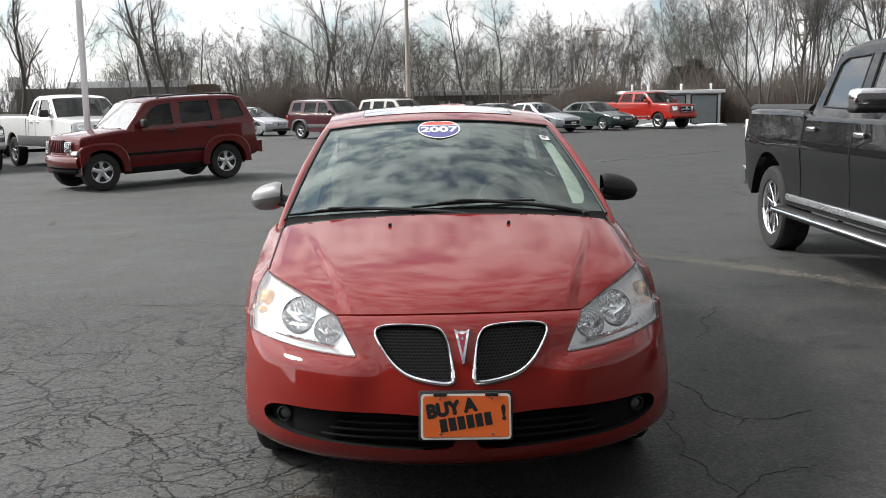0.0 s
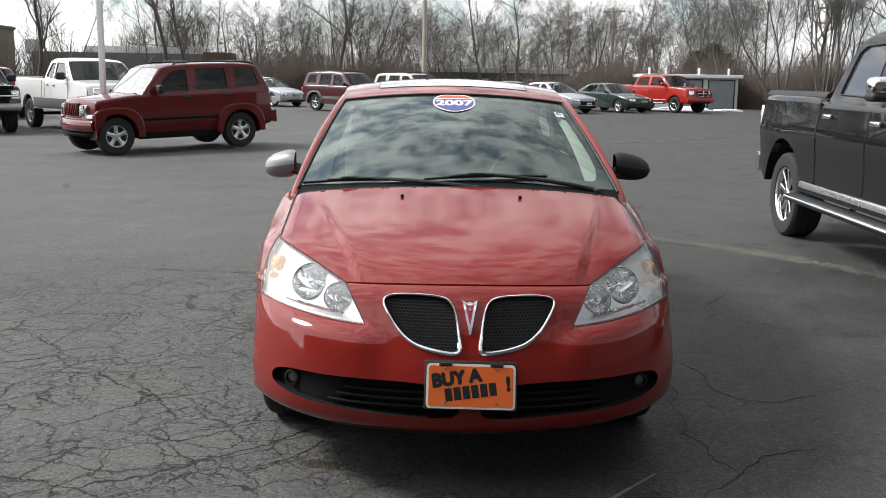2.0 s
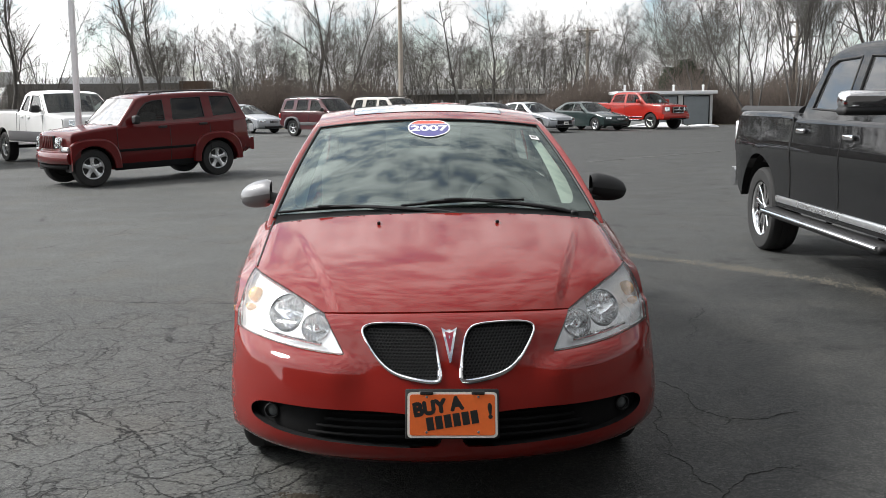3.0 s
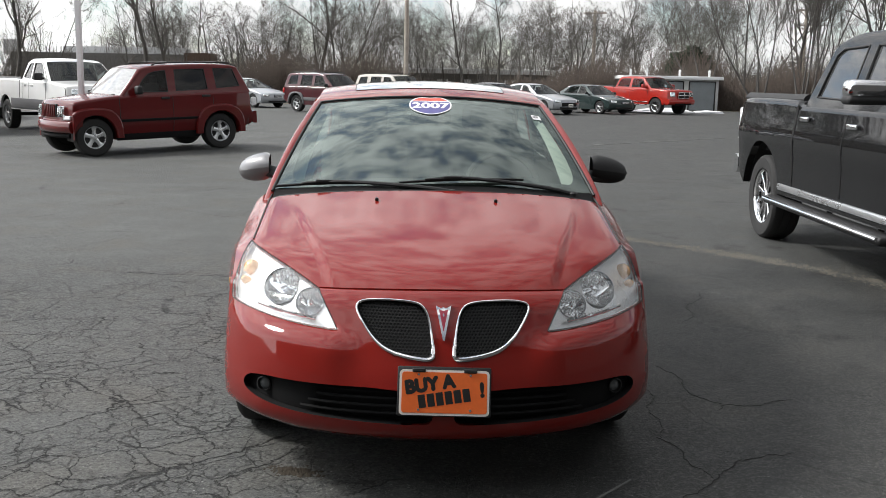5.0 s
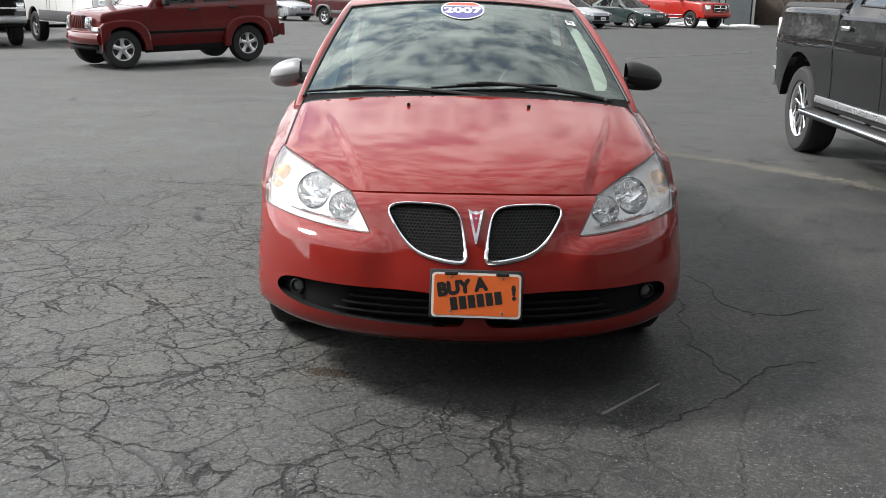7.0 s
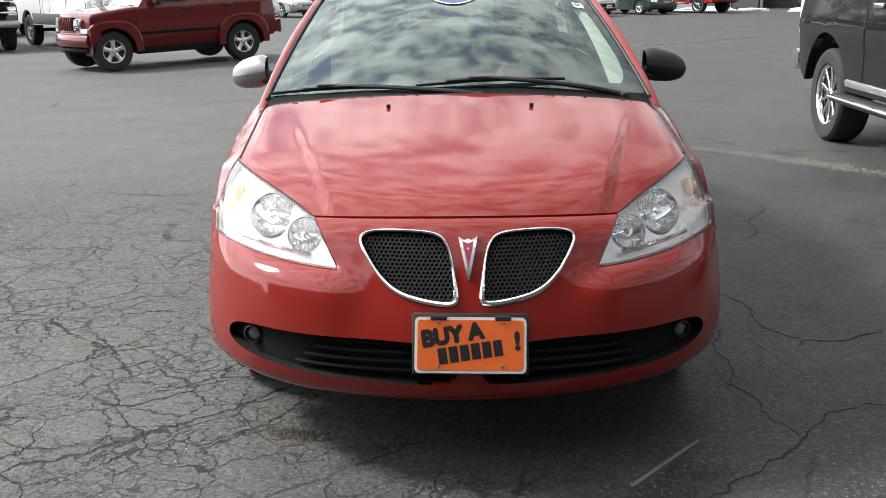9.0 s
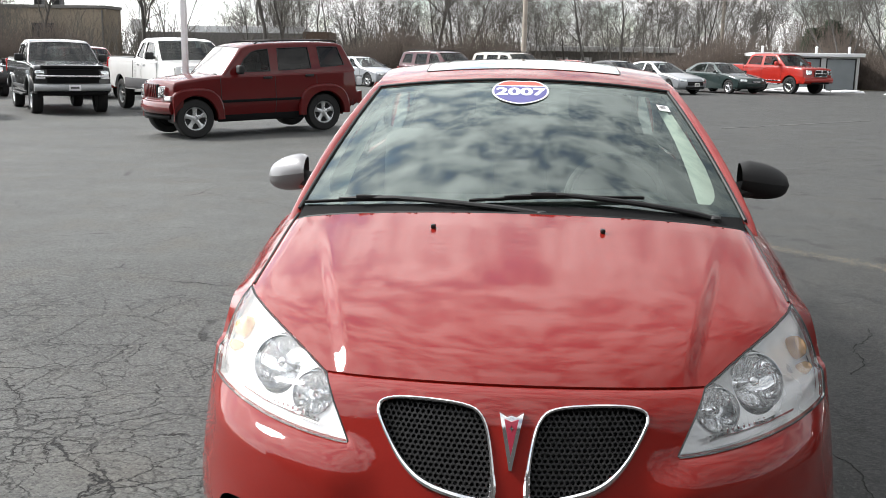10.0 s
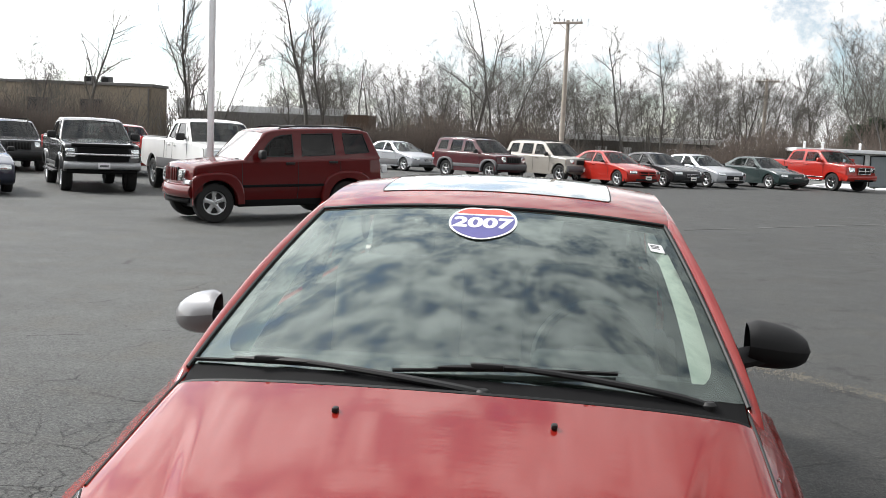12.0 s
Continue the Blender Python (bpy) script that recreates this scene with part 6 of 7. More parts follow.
# left-hand group
vehicle("pickup_truck", "pewter and black extended-cab pickup with tow mirrors", "pickup truck", placed(-12.20, 23.3, 35.0, -0.155) @ Matrix.Scale(0.97, 4),
        pickup_spec(up=0.07, tyre=0.43, cab_end=2.55, ro=1.30, base=3.65, windows=[[(0.70, 1.38), (1.02, 1.73), (1.14, 1.79), (1.66, 1.81), (1.66, 1.37)], [(1.76, 1.38), (1.76, 1.80), (2.10, 1.79), (2.34, 1.42)]], grille=(0.66, -1.055, 0.78, 1.14, SLAT_BLACK, "bars", SLAT_BLACK), lamp=(0.82, -0.90, 1.04, 0.24, 0.13), blinker=(0.82, -0.93, 0.92, 0.24, 0.08), amber=False, sill_trim=(0.64, 0.10, PLASTIC), board=0.50, plate=(-1.135, 0.66, POLE_WHITE), flare=PEWTER, bars=[("front_bumper", 0.98, -1.10, 0.56, 0.76, 0.16, 0.16, STEEL), ("grille_bar", 0.92, -1.085, 0.93, 0.985, 0.04, 0.13, CHROME), ("lower_valance", 0.90, -1.02, 0.44, 0.58, 0.16, 0.16, SLAT_BLACK), ("bonnet_guard", 0.80, -1.02, 1.15, 1.24, 0.06, 0.12, SLAT_BLACK), ("rear_bumper", 0.97, 4.93, 0.56, 0.76, 0.16, -0.05, STEEL)]), PEWTER)
vehicle("pickup_truck", "white extended-cab pickup with dark lower sides", "pickup truck", placed(-8.70, 23.75, 40.0, -0.15),
        pickup_spec(up=0.10, tyre=0.43, cab_end=2.45, ro=1.30, base=3.75, windows=[[(0.70, 1.38), (1.02, 1.73), (1.14, 1.79), (1.62, 1.81), (1.62, 1.37)], [(1.76, 1.38), (1.76, 1.80), (2.00, 1.79), (2.26, 1.42)]], grille=(0.46, -1.055, 0.84, 1.12, DARK, "cross", CHROME), sill_trim=(0.68, 0.28, TRIM_GREY)), WHITE)
vehicle("suv", "red SUV parked behind the pickups", "suv", placed(-14.6, 30.4, 40.0, -0.075), suv_spec(grille=(0.42, -0.66, 0.76, 0.98, DARK, "bars", CHROME)), BRIGHT_RED)
vehicle("suv", "black SUV half hidden behind a pickup", "suv", placed(-18.3, 29.5, 40.0, -0.07), suv_spec(rails=(1.15, 3.25, 1.76)), BLACK_PAINT)
vehicle("sedan", "navy blue sedan at the end of the row", "car", placed(-13.55, 19.75, 38.0, -0.085), sedan_spec(grille=(0.42, -0.955, 0.46, 0.64, DARK, "cross", PLASTIC)), NAVY)
# back row
vehicle("sedan", "older silver sedan with a dark lower body", "car", placed(-7.10, 46.5, 48.0), sedan_spec(sill_trim=(0.42, 0.28, TRIM_GREY), grille=(0.26, -0.955, 0.50, 0.64, DARK, "bars", CHROME)), SILVER, "cars in the back row")
vehicle("suv", "maroon SUV with grey wheel flares and round headlights", "suv", placed(-2.35, 40.0, 50.0), suv_spec(flare=TRIM_GREY, round_lamp=True, lamp=(0.58, -0.55, 0.88, 0.2, 0.19), rails=(1.15, 3.25, 1.76), tints=[CAR_GLASS] * 3, bars=[("front_bumper", 0.87, -0.74, 0.46, 0.70, 0.12, 0.20, TRIM_GREY), ("rear_bumper", 0.89, 3.50, 0.48, 0.74, 0.13, -0.05, TRIM_GREY)], sill_trim=(0.58, 0.14, TRIM_GREY)), MAROON, "cars in the back row")
vehicle("suv", "champagne SUV with a black grille and roof rack", "suv", placed(0.62, 41.6, 46.0), suv_spec(base=2.83, rails=(1.2, 3.2, 1.76), tints=[CAR_GLASS] * 3, grille=(0.42, -0.66, 0.78, 0.98, DARK, "bars", PLASTIC), bars=[("front_bumper", 0.86, -0.74, 0.46, 0.72, 0.12, 0.20, TRIM_GREY), ("rear_bumper", 0.88, 3.55, 0.46, 0.72, 0.12, -0.05, TRIM_GREY)], plate=(-0.76, 0.56, PLATE_WHITE)), TAN, "cars in the back row")
vehicle("sedan", "bright red sedan with a black cross grille", "car", placed(3.10, 39.9, 37.0), sedan_spec(grille=(0.42, -0.955, 0.46, 0.66, DARK, "cross", BRIGHT_RED), plate=(-0.985, 0.40, PLATE_WHITE)), BRIGHT_RED, "cars in the back row")
vehicle("sedan", "black sedan with a chrome grille", "car", placed(5.15, 41.6, 35.0), sedan_spec(plate=(-0.985, 0.40, PLATE_WHITE)), BLACK_PAINT, "cars in the back row")
vehicle("sedan", "silver sedan with a black grille", "car", placed(7.25, 43.6, 36.0), sedan_spec(grille=(0.48, -0.955, 0.40, 0.58, DARK, "bars", PLASTIC), plate=(-0.985, 0.44, PLATE_WHITE)), SILVER, "cars in the back row")
vehicle("sedan", "dark green older sedan", "car", placed(10.45, 45.8, 32.0), sedan_spec(grille=(0.26, -0.955, 0.52, 0.62, DARK, "bars", CHROME)), GREEN_PAINT, "cars in the back row")
vehicle("pickup_truck", "bright red crew-cab pickup with chrome wheels", "pickup truck", placed(13.70, 47.2, 33.0), pickup_spec(rim_mat=CHROME, board=0.47, sill_trim=(0.62, 0.06, CHROME), mirror_mat=BRIGHT_RED, bars=[("front_bumper", 0.98, -1.10, 0.52, 0.80, 0.16, 0.16, BRIGHT_RED), ("lower_intake", 0.60, -1.115, 0.50, 0.58, 0.05, 0.06, SLAT_BLACK), ("rear_bumper", 0.97, 4.77, 0.56, 0.76, 0.16, -0.05, CHROME)]), BRIGHT_RED, "cars in the back row")


# ---- trees, brush and buildings ----
def limb(verts, faces, p0, p1, r0, r1, n):
    """Adds one tapered piece of a branch."""
    t = (p1 - p0)
    if t.length < 1e-6:
        return
    t.normalize()
    a = t.orthogonal().normalized()
    b = t.cross(a)
    k = len(verts)
    for p, r in ((p0, r0), (p1, r1)):
        for j in range(n):
            w = 2 * math.pi * j / n
            verts.append(tuple(p + a * (math.cos(w) * r) + b * (math.sin(w) * r)))
    for j in range(n):
        faces.append((k + j, k + (j + 1) % n, k + n + (j + 1) % n, k + n + j))


def tree_mesh(seed, height, stems, spread, rise=0.10, twig_levels=3):
    """Trunk and bare crown of a winter tree: two lists of verts and faces."""
    rng = random.Random(seed)
    wood, crown = ([], []), ([], [])

    def grow(p, way, length, r, level, store):
        steps = (7, 5, 4, 3)[level]
        q, d = p.copy(), way.copy()
        pts, rad = [q.copy()], [r]
        for i in range(steps):
            bend = (0.09, 0.20, 0.30, 0.34)[level]
            d = (d + Vector((rng.gauss(0, bend), rng.gauss(0, bend), rng.gauss(rise * 0.5 if level else 0.03, bend * 0.5)))).normalized()
            q = q + d * (length / steps) * rng.uniform(0.8, 1.2)
            pts.append(q.copy())
            rad.append(max(0.0035, r * (1 - (i + 1) / steps * (0.80 if level < 2 else 0.72))))
        for i in range(steps):
            limb(*store, pts[i], pts[i + 1], rad[i], rad[i + 1], (7, 5, 3, 3)[level])
        if level >= twig_levels:
            return
        for k in range((13, 9, 7)[level] + rng.randint(-2, 2)):
            f = rng.uniform(0.22 if level == 0 else 0.12, 1.0) ** (0.8 if level == 0 else 1.0)
            i = min(steps - 1, int(f * steps))
            at = pts[i].lerp(pts[i + 1], f * steps - i)
            along = (pts[i + 1] - pts[i]).normalized()
            o = Matrix.Rotation(rng.uniform(0, 2 * math.pi), 3, along) @ along.orthogonal().normalized()
            lean = rng.uniform(0.4, 1.5) * spread
            nd = (along + o * lean + Vector((0, 0, rise))).normalized()
            reach = (rng.uniform(0.30, 0.62) * (1.25 - 0.75 * f) if level == 0 else rng.uniform(0.30, 0.66) * (1.2 - 0.6 * f))
            grow(at, nd, length * reach, max(0.005, min(rad[i] * rng.uniform(0.35, 0.7), r * 0.55)), level + 1, crown)
    for s in range(stems):
        w = 2 * math.pi * s / max(1, stems) + rng.uniform(-0.6, 0.6)
        lean = rng.uniform(0.0, 0.06) if stems == 1 else rng.uniform(0.10, 0.38)
        grow(Vector((0.15 * math.cos(w) * (stems > 1), 0.15 * math.sin(w) * (stems > 1), -0.1)), Vector((lean * math.cos(w), lean * math.sin(w), 1)).normalized(), height * rng.uniform(0.75, 0.98), height * (0.0125 if stems == 1 else 0.0060), 0, wood)
    return wood, crown


def mesh_part(name, data, mat, parent=None):
    me = bpy.data.meshes.new(name)
    me.from_pydata(data[0], [], data[1])
    me.materials.append(mat)
    me.shade_smooth()
    ob = new(name, me)
    ob.parent = parent
    return ob


def bare_tree(seed, height, stems, spread, m):
    t = thing("tree", "bare leafless winter tree with fine twigs" if stems == 1 else "bare leafless tree with several leaning stems", "tree", m, "bare trees round the lot")
    wood, crown = tree_mesh(seed, height, stems, spread)
    mesh_part("trunk", wood, BARK, t)
    mesh_part("crown", crown, TWIG, t)
    return t


def plant_trees():
    rng = random.Random(11)
    kinds = [bare_tree(3, 12.5, 1, 0.80, placed(-16.9, 62, 10)), bare_tree(8, 14.5, 2, 0.95, placed(-4.4, 62.5, 70)), bare_tree(21, 8.8, 1, 1.05, placed(3.9, 62, 0)),
             bare_tree(34, 11.0, 4, 0.42, placed(25.5, 55, 0)), bare_tree(55, 7.4, 1, 0.8, placed(12.0, 66, 30)), bare_tree(89, 8.0, 3, 0.9, placed(-21.5, 56, 0)),
             bare_tree(144, 7.0, 2, 1.0, placed(-11.5, 62, 0)), bare_tree(233, 11.5, 1, 0.6, placed(-22.4, 54, 0))]
    # x, y, kind, size: tall ones first, then the lower line of woods
    spots = [(-26.5, 50, 0, 0.72), (-15.6, 60.5, 7, 0.92), (-6.0, 66, 0, 0.85), (23.5, 53, 3, 1.0), (27.5, 51, 7, 0.95), (28.8, 55, 3, 1.1), (30.4, 49, 1, 0.85), (31.8, 56, 3, 1.15), (33.2, 50, 3, 0.9), (36.0, 51, 0, 0.9), (24.8, 58, 0, 0.85),
             (20.3, 52, 3, 0.95), (22.0, 50, 3, 0.95), (21.2, 56, 1, 0.85), (19.0, 58, 3, 0.8), (-29.5, 50, 4, 0.8), (-33.5, 46, 2, 0.75), (-37.0, 44, 4, 0.8), (-40, 41, 6, 0.8), (-31, 54, 6, 0.9)]
    for x, y, k, s in spots:
        copy_thing(kinds[k], Matrix.Translation((x, y, -0.05)) @ Matrix.Rotation(rng.uniform(0, 6.28), 4, "Z") @ Matrix.Scale(s * rng.uniform(0.95, 1.05), 4))
    x = -20.0
    while x < 24:
        y = rng.uniform(63, 82)
        k = rng.choice((2, 4, 5, 6, 4, 5))
        copy_thing(kinds[k], Matrix.Translation((x * y / 66, y, -0.05)) @ Matrix.Rotation(rng.uniform(0, 6.28), 4, "Z") @ Matrix.Scale(rng.uniform(0.72, 1.08) * (y / 70), 4))
        x += rng.uniform(0.40, 0.95)
    # the far side of the lot, behind the camera
    for i in range(20):
        a = radians(200 + 140 * i / 19)
        copy_thing(kinds[i % 8], Matrix.Translation((58 * math.cos(a), 58 * math.sin(a) + 4, -0.05)) @ Matrix.Rotation(rng.uniform(0, 6.28), 4, "Z") @ Matrix.Scale(rng.uniform(0.8, 1.15), 4))


def brushwood():
    """Thickets along the edge of the lot, and the haze of far woods behind them."""
    rng = random.Random(5)

    def thicket(name, label, path, count, depth, tall, r, mat, low=False):
        store = ([], [])
        for _ in range(count):
            f = rng.random() * (len(path) - 1)
            i = min(len(path) - 2, int(f))
            a, b = Vector(path[i]), Vector(path[i + 1])
            p = a.lerp(b, f - i) + Vector((rng.gauss(0, 0.3), rng.uniform(0, depth), -0.05))
            swell = 0.65 + 0.5 * noise.noise((p.x * 0.22, p.y * 0.22, 3.0)) + 0.25 * noise.noise((p.x * 0.9, 0, 7.0))
            # low where the sheds show over it
            dip = min(1.0, max(0.48, abs(p.x + 19.5) / 7)) * min(1.0, max(0.46, abs(p.x - 6.0) / 7))
            h = max(0.4, tall * swell * (dip if low else 1.0) * rng.uniform(0.45, 1.15))
            lean = Vector((rng.gauss(0, 0.24), rng.gauss(0, 0.24), 1)).normalized()
            q = p + lean * h * 0.5
            e = q + (lean + Vector((rng.gauss(0, 0.3), rng.gauss(0, 0.3), 0.1))).normalized() * h * 0.5
            limb(*store, p, q, r, r * 0.7, 3)
            limb(*store, q, e, r * 0.7, r * 0.25, 3)
            for _ in range(3):
                s = p.lerp(q, rng.uniform(0.3, 1.0)) if rng.random() < 0.5 else q.lerp(e, rng.uniform(0.0, 0.8))
                w = (lean * 0.8 + Vector((rng.gauss(0, 0.6), rng.gauss(0, 0.6), 0.25))).normalized()
                limb(*store, s, s + w * h * rng.uniform(0.15, 0.4), r * 0.55, r * 0.2, 3)
        tagged(mesh_part(name, store, mat), label, "brush", kind="stuff")
    edge = [(-60, 26), (-44, 33), (-34, 40), (-24, 47), (-16, 56.5), (-8, 58), (0, 58.5), (10, 59.5), (19, 58), (24, 51), (28, 45), (34, 38), (42, 30), (50, 15)]
    edge = [(x, y, 0) for x, y in edge]
    thicket("brushwood", "tangled brown leafless brushwood along the lot edge", edge, 34000, 4.5, 4.3, 0.019, BRUSH, True)
    far = [(x, y + 14, 0) for x, y, _ in edge]
    thicket("far_woods", "grey-brown far woods of bare saplings", far, 11000, 20, 6.2, 0.022, TWIG)
    back = [(60 * math.cos(radians(a)), 60 * math.sin(radians(a)), 0) for a in range(190, 355, 8)]
    thicket("far_brush", "brown brushwood on the far side of the lot", back, 2600, 4, 3.2, 0.03, BRUSH)


def evergreen(x, y, h, s):
    rng = random.Random(s)
    t = thing("evergreen_bush", "dark evergreen bush among the bare trees", "bush", placed(x, y, 0))
    store = ([], [])
    limb(*store, Vector((0, 0, -0.1)), Vector((0, 0, h)), 0.10, 0.02, 6)
    mesh_part("trunk", store, BARK, t)
    store = ([], [])
    for _ in range(1500):
        z = rng.uniform(0.08, 1.0) * h
        a = rng.uniform(0, 6.28)
        lump = 0.80 + 0.75 * noise.noise((2.2 * math.cos(a), 2.2 * math.sin(a), 1.6 * z + s))
        rr = h * 0.52 * max(0.06, 1.02 - z / h) ** 0.8 * max(0.2, lump) * rng.uniform(0.3, 1.1) + 0.05
        p = Vector((rr * math.cos(a), rr * math.sin(a), z))
        limb(*store, p, p + Vector((math.cos(a) * 0.3, math.sin(a) * 0.3, rng.uniform(-0.15, 0.15))), 0.10, 0.02, 3)
    mesh_part("needles", store, EVERGREEN, t)


def wall_box(parent, name, x0, x1, y0, y1, z0, z1, mat, bevel=0.02):
    return part(name, rbox((x1 - x0, y1 - y0, z1 - z0), ((x0 + x1) / 2, (y0 + y1) / 2, (z0 + z1) / 2), bevel, 1), mat, parent)


def buildings():
    # long tan hall behind the trees
    b = thing("warehouse", "long tan flat-roofed building behind bare trees", "building", placed(-41.3, 64, 0))
    wall_box(b, "wall", -14, 12.5, 0, 2.6, -0.1, 4.4, BRICK_TAN)
    wall_box(b, "parapet", -14.1, 12.6, -0.12, 2.7, 4.4, 4.62, WALL_GREY)
    for x in (-12, -8, -4, 0, 4, 8):
        w = part("window", rbox((1.6, 0.16, 1.0), (x, -0.02, 2.9), 0.03, 1), INK, b)
        part("sill", rbox((1.8, 0.2, 0.1), (x, -0.06, 2.34), 0.02, 1), WALL_GREY, w)
    for x in (7.1, 8.4):
        u = part("roof_unit", rbox((0.66, 0.66, 0.5), (x, 1.6, 4.85), 0.04, 1), TRIM_GREY, b)
        part("grating", rbox((0.5, 0.05, 0.34), (x, 1.26, 4.85), 0.02, 1), DARK, u)
    part("downpipe", tube([(12.3, -0.1, 0), (12.3, -0.1, 4.3)], 0.06, 8), WALL_GREY, b)
    # low grey wall with white roofs beyond
    b = thing("storage_row", "low grey block building with a pale roof edge", "building", placed(-22, 68, 0))
    wall_box(b, "wall", -6.2, 6.0, 0, 3, -0.1, 3.0, WALL_GREY)
    for x0, x1 in ((-2.9, -1.6), (-1.4, 0.7), (1.2, 2.9), (3.2, 5.9)):
        wall_box(b, "roof", x0, x1, 1.2, 3.2, 3.0, 3.5, ROOF_WHITE)
    wall_box(b, "end_wall", 6.0, 7.9, 0.2, 3, -0.1, 3.15, material("brown_brick_wall", (0.12, 0.085, 0.065), 0.9, vary=0.25, grain=8))
    wall_box(b, "roof_hatch", -6.9, -6.2, 0.6, 1.6, 2.8, 3.9, ROOF_WHITE)
    b = thing("long_shed", "long low shed with a white roof behind the row", "building", placed(5.5, 76, 0))
    wall_box(b, "wall", -5, 6.4, 0, 6, -0.1, 2.1, WALL_GREY)
    wall_box(b, "roof", -5.3, 6.7, -0.4, 6.4, 2.1, 2.5, ROOF_WHITE)
    for x in (-2.5, -0.6, 3.0):
        w = part("window", rbox((0.9, 0.14, 0.7), (x, -0.02, 1.3), 0.02, 1), ROOF_WHITE, b)
    # pale metal shed beside the red pickup
    b = thing("metal_shed", "pale metal shed with a white roof and grey doors", "shed", placed(16.95, 55.4, -6))
    wall_box(b, "wall", -3.6, 2.0, 0, 5, -0.1, 1.85, SHED_WALL)
    wall_box(b, "roof", -3.8, 2.2, -0.35, 5.2, 1.85, 2.05, ROOF_WHITE)
    for x in (-0.9, 1.0):
        d = part("door", rbox((1.5, 0.10, 1.7), (x, -0.03, 0.86), 0.02, 1), SHED_DOOR, b)
        part("door_frame", tube([(x - 0.78, -0.07, 0), (x - 0.78, -0.07, 1.74), (x + 0.78, -0.07, 1.74), (x + 0.78, -0.07, 0)], 0.04, 4), DARK, d)
    for x in (-3.2, -2.2, -0.2, 1.6):
        part("roof_vent", lathe([(0.07, 2.0), (0.07, 2.35), (0.11, 2.37), (0.02, 2.45)], 10, "Z", m=Matrix.Translation((x, 1.0, 0))), ROOF_WHITE, b)


def poles():
    p = thing("light_pole", "tall white square steel light pole", "light pole", placed(-7.10, 18.1, 0))
    part("shaft", rbox((0.116, 0.116, 9.0), (0, 0, 4.5), 0.015, 2), POLE_WHITE, p)
    part("base", lathe([(0.30, -0.1), (0.30, 0.55), (0.27, 0.62), (0.10, 0.62)], 24, "Z"), WALL_GREY, p)
    part("base_plate", rbox((0.36, 0.36, 0.03), (0, 0, 0.635), 0.01), STEEL, p)
    for d in (1, -1):
        a = part("arm", tube([(0, 0, 8.8), (0.7 * d, 0, 8.95)], 0.04, 8), POLE_WHITE, p)
        part("lamp_head", rbox((0.6, 0.35, 0.14), (1.0 * d, 0, 8.97), 0.04), POLE_WHITE, a)

    def utility(x, y, h, arms, lab):
        u = thing("utility_pole", lab, "utility pole", placed(x, y, 0))
        part("shaft", tube([(0, 0, -0.1), (0.02, 0, h * 0.5), (0, 0, h)], [0.15, 0.13, 0.10], 12), WOOD_POLE, u)
        for z in arms:
            c = part("cross_arm", rbox((1.6, 0.11, 0.13), (0, -0.12, z), 0.02, 1, turn=(0, -2, 0)), WOOD_POLE, u)
            for q in (-0.7, -0.45, -0.2, 0.25, 0.5, 0.72):
                part("insulator", lathe([(0.02, 0.0), (0.03, 0.06), (0.045, 0.08), (0.035, 0.16), (0.01, 0.18)], 8, "Z", m=Matrix.Translation((q, -0.12, z + 0.06))), STEEL, c)
            for d in (1, -1):
                part("brace", tube([(0.5 * d, -0.13, z - 0.02), (0, -0.13, z - 0.45)], 0.02, 5), WOOD_POLE, c)
        return u
    utility(-0.03, 52.5, 8.35, (8.2,), "weathered wooden utility pole with one cross arm")
    utility(13.3, 66, 6.6, (6.4,), "weathered wooden utility pole behind the trees")
    utility(27.2, 63, 6.9, (6.7, 5.7), "weathered wooden utility pole with two cross arms")


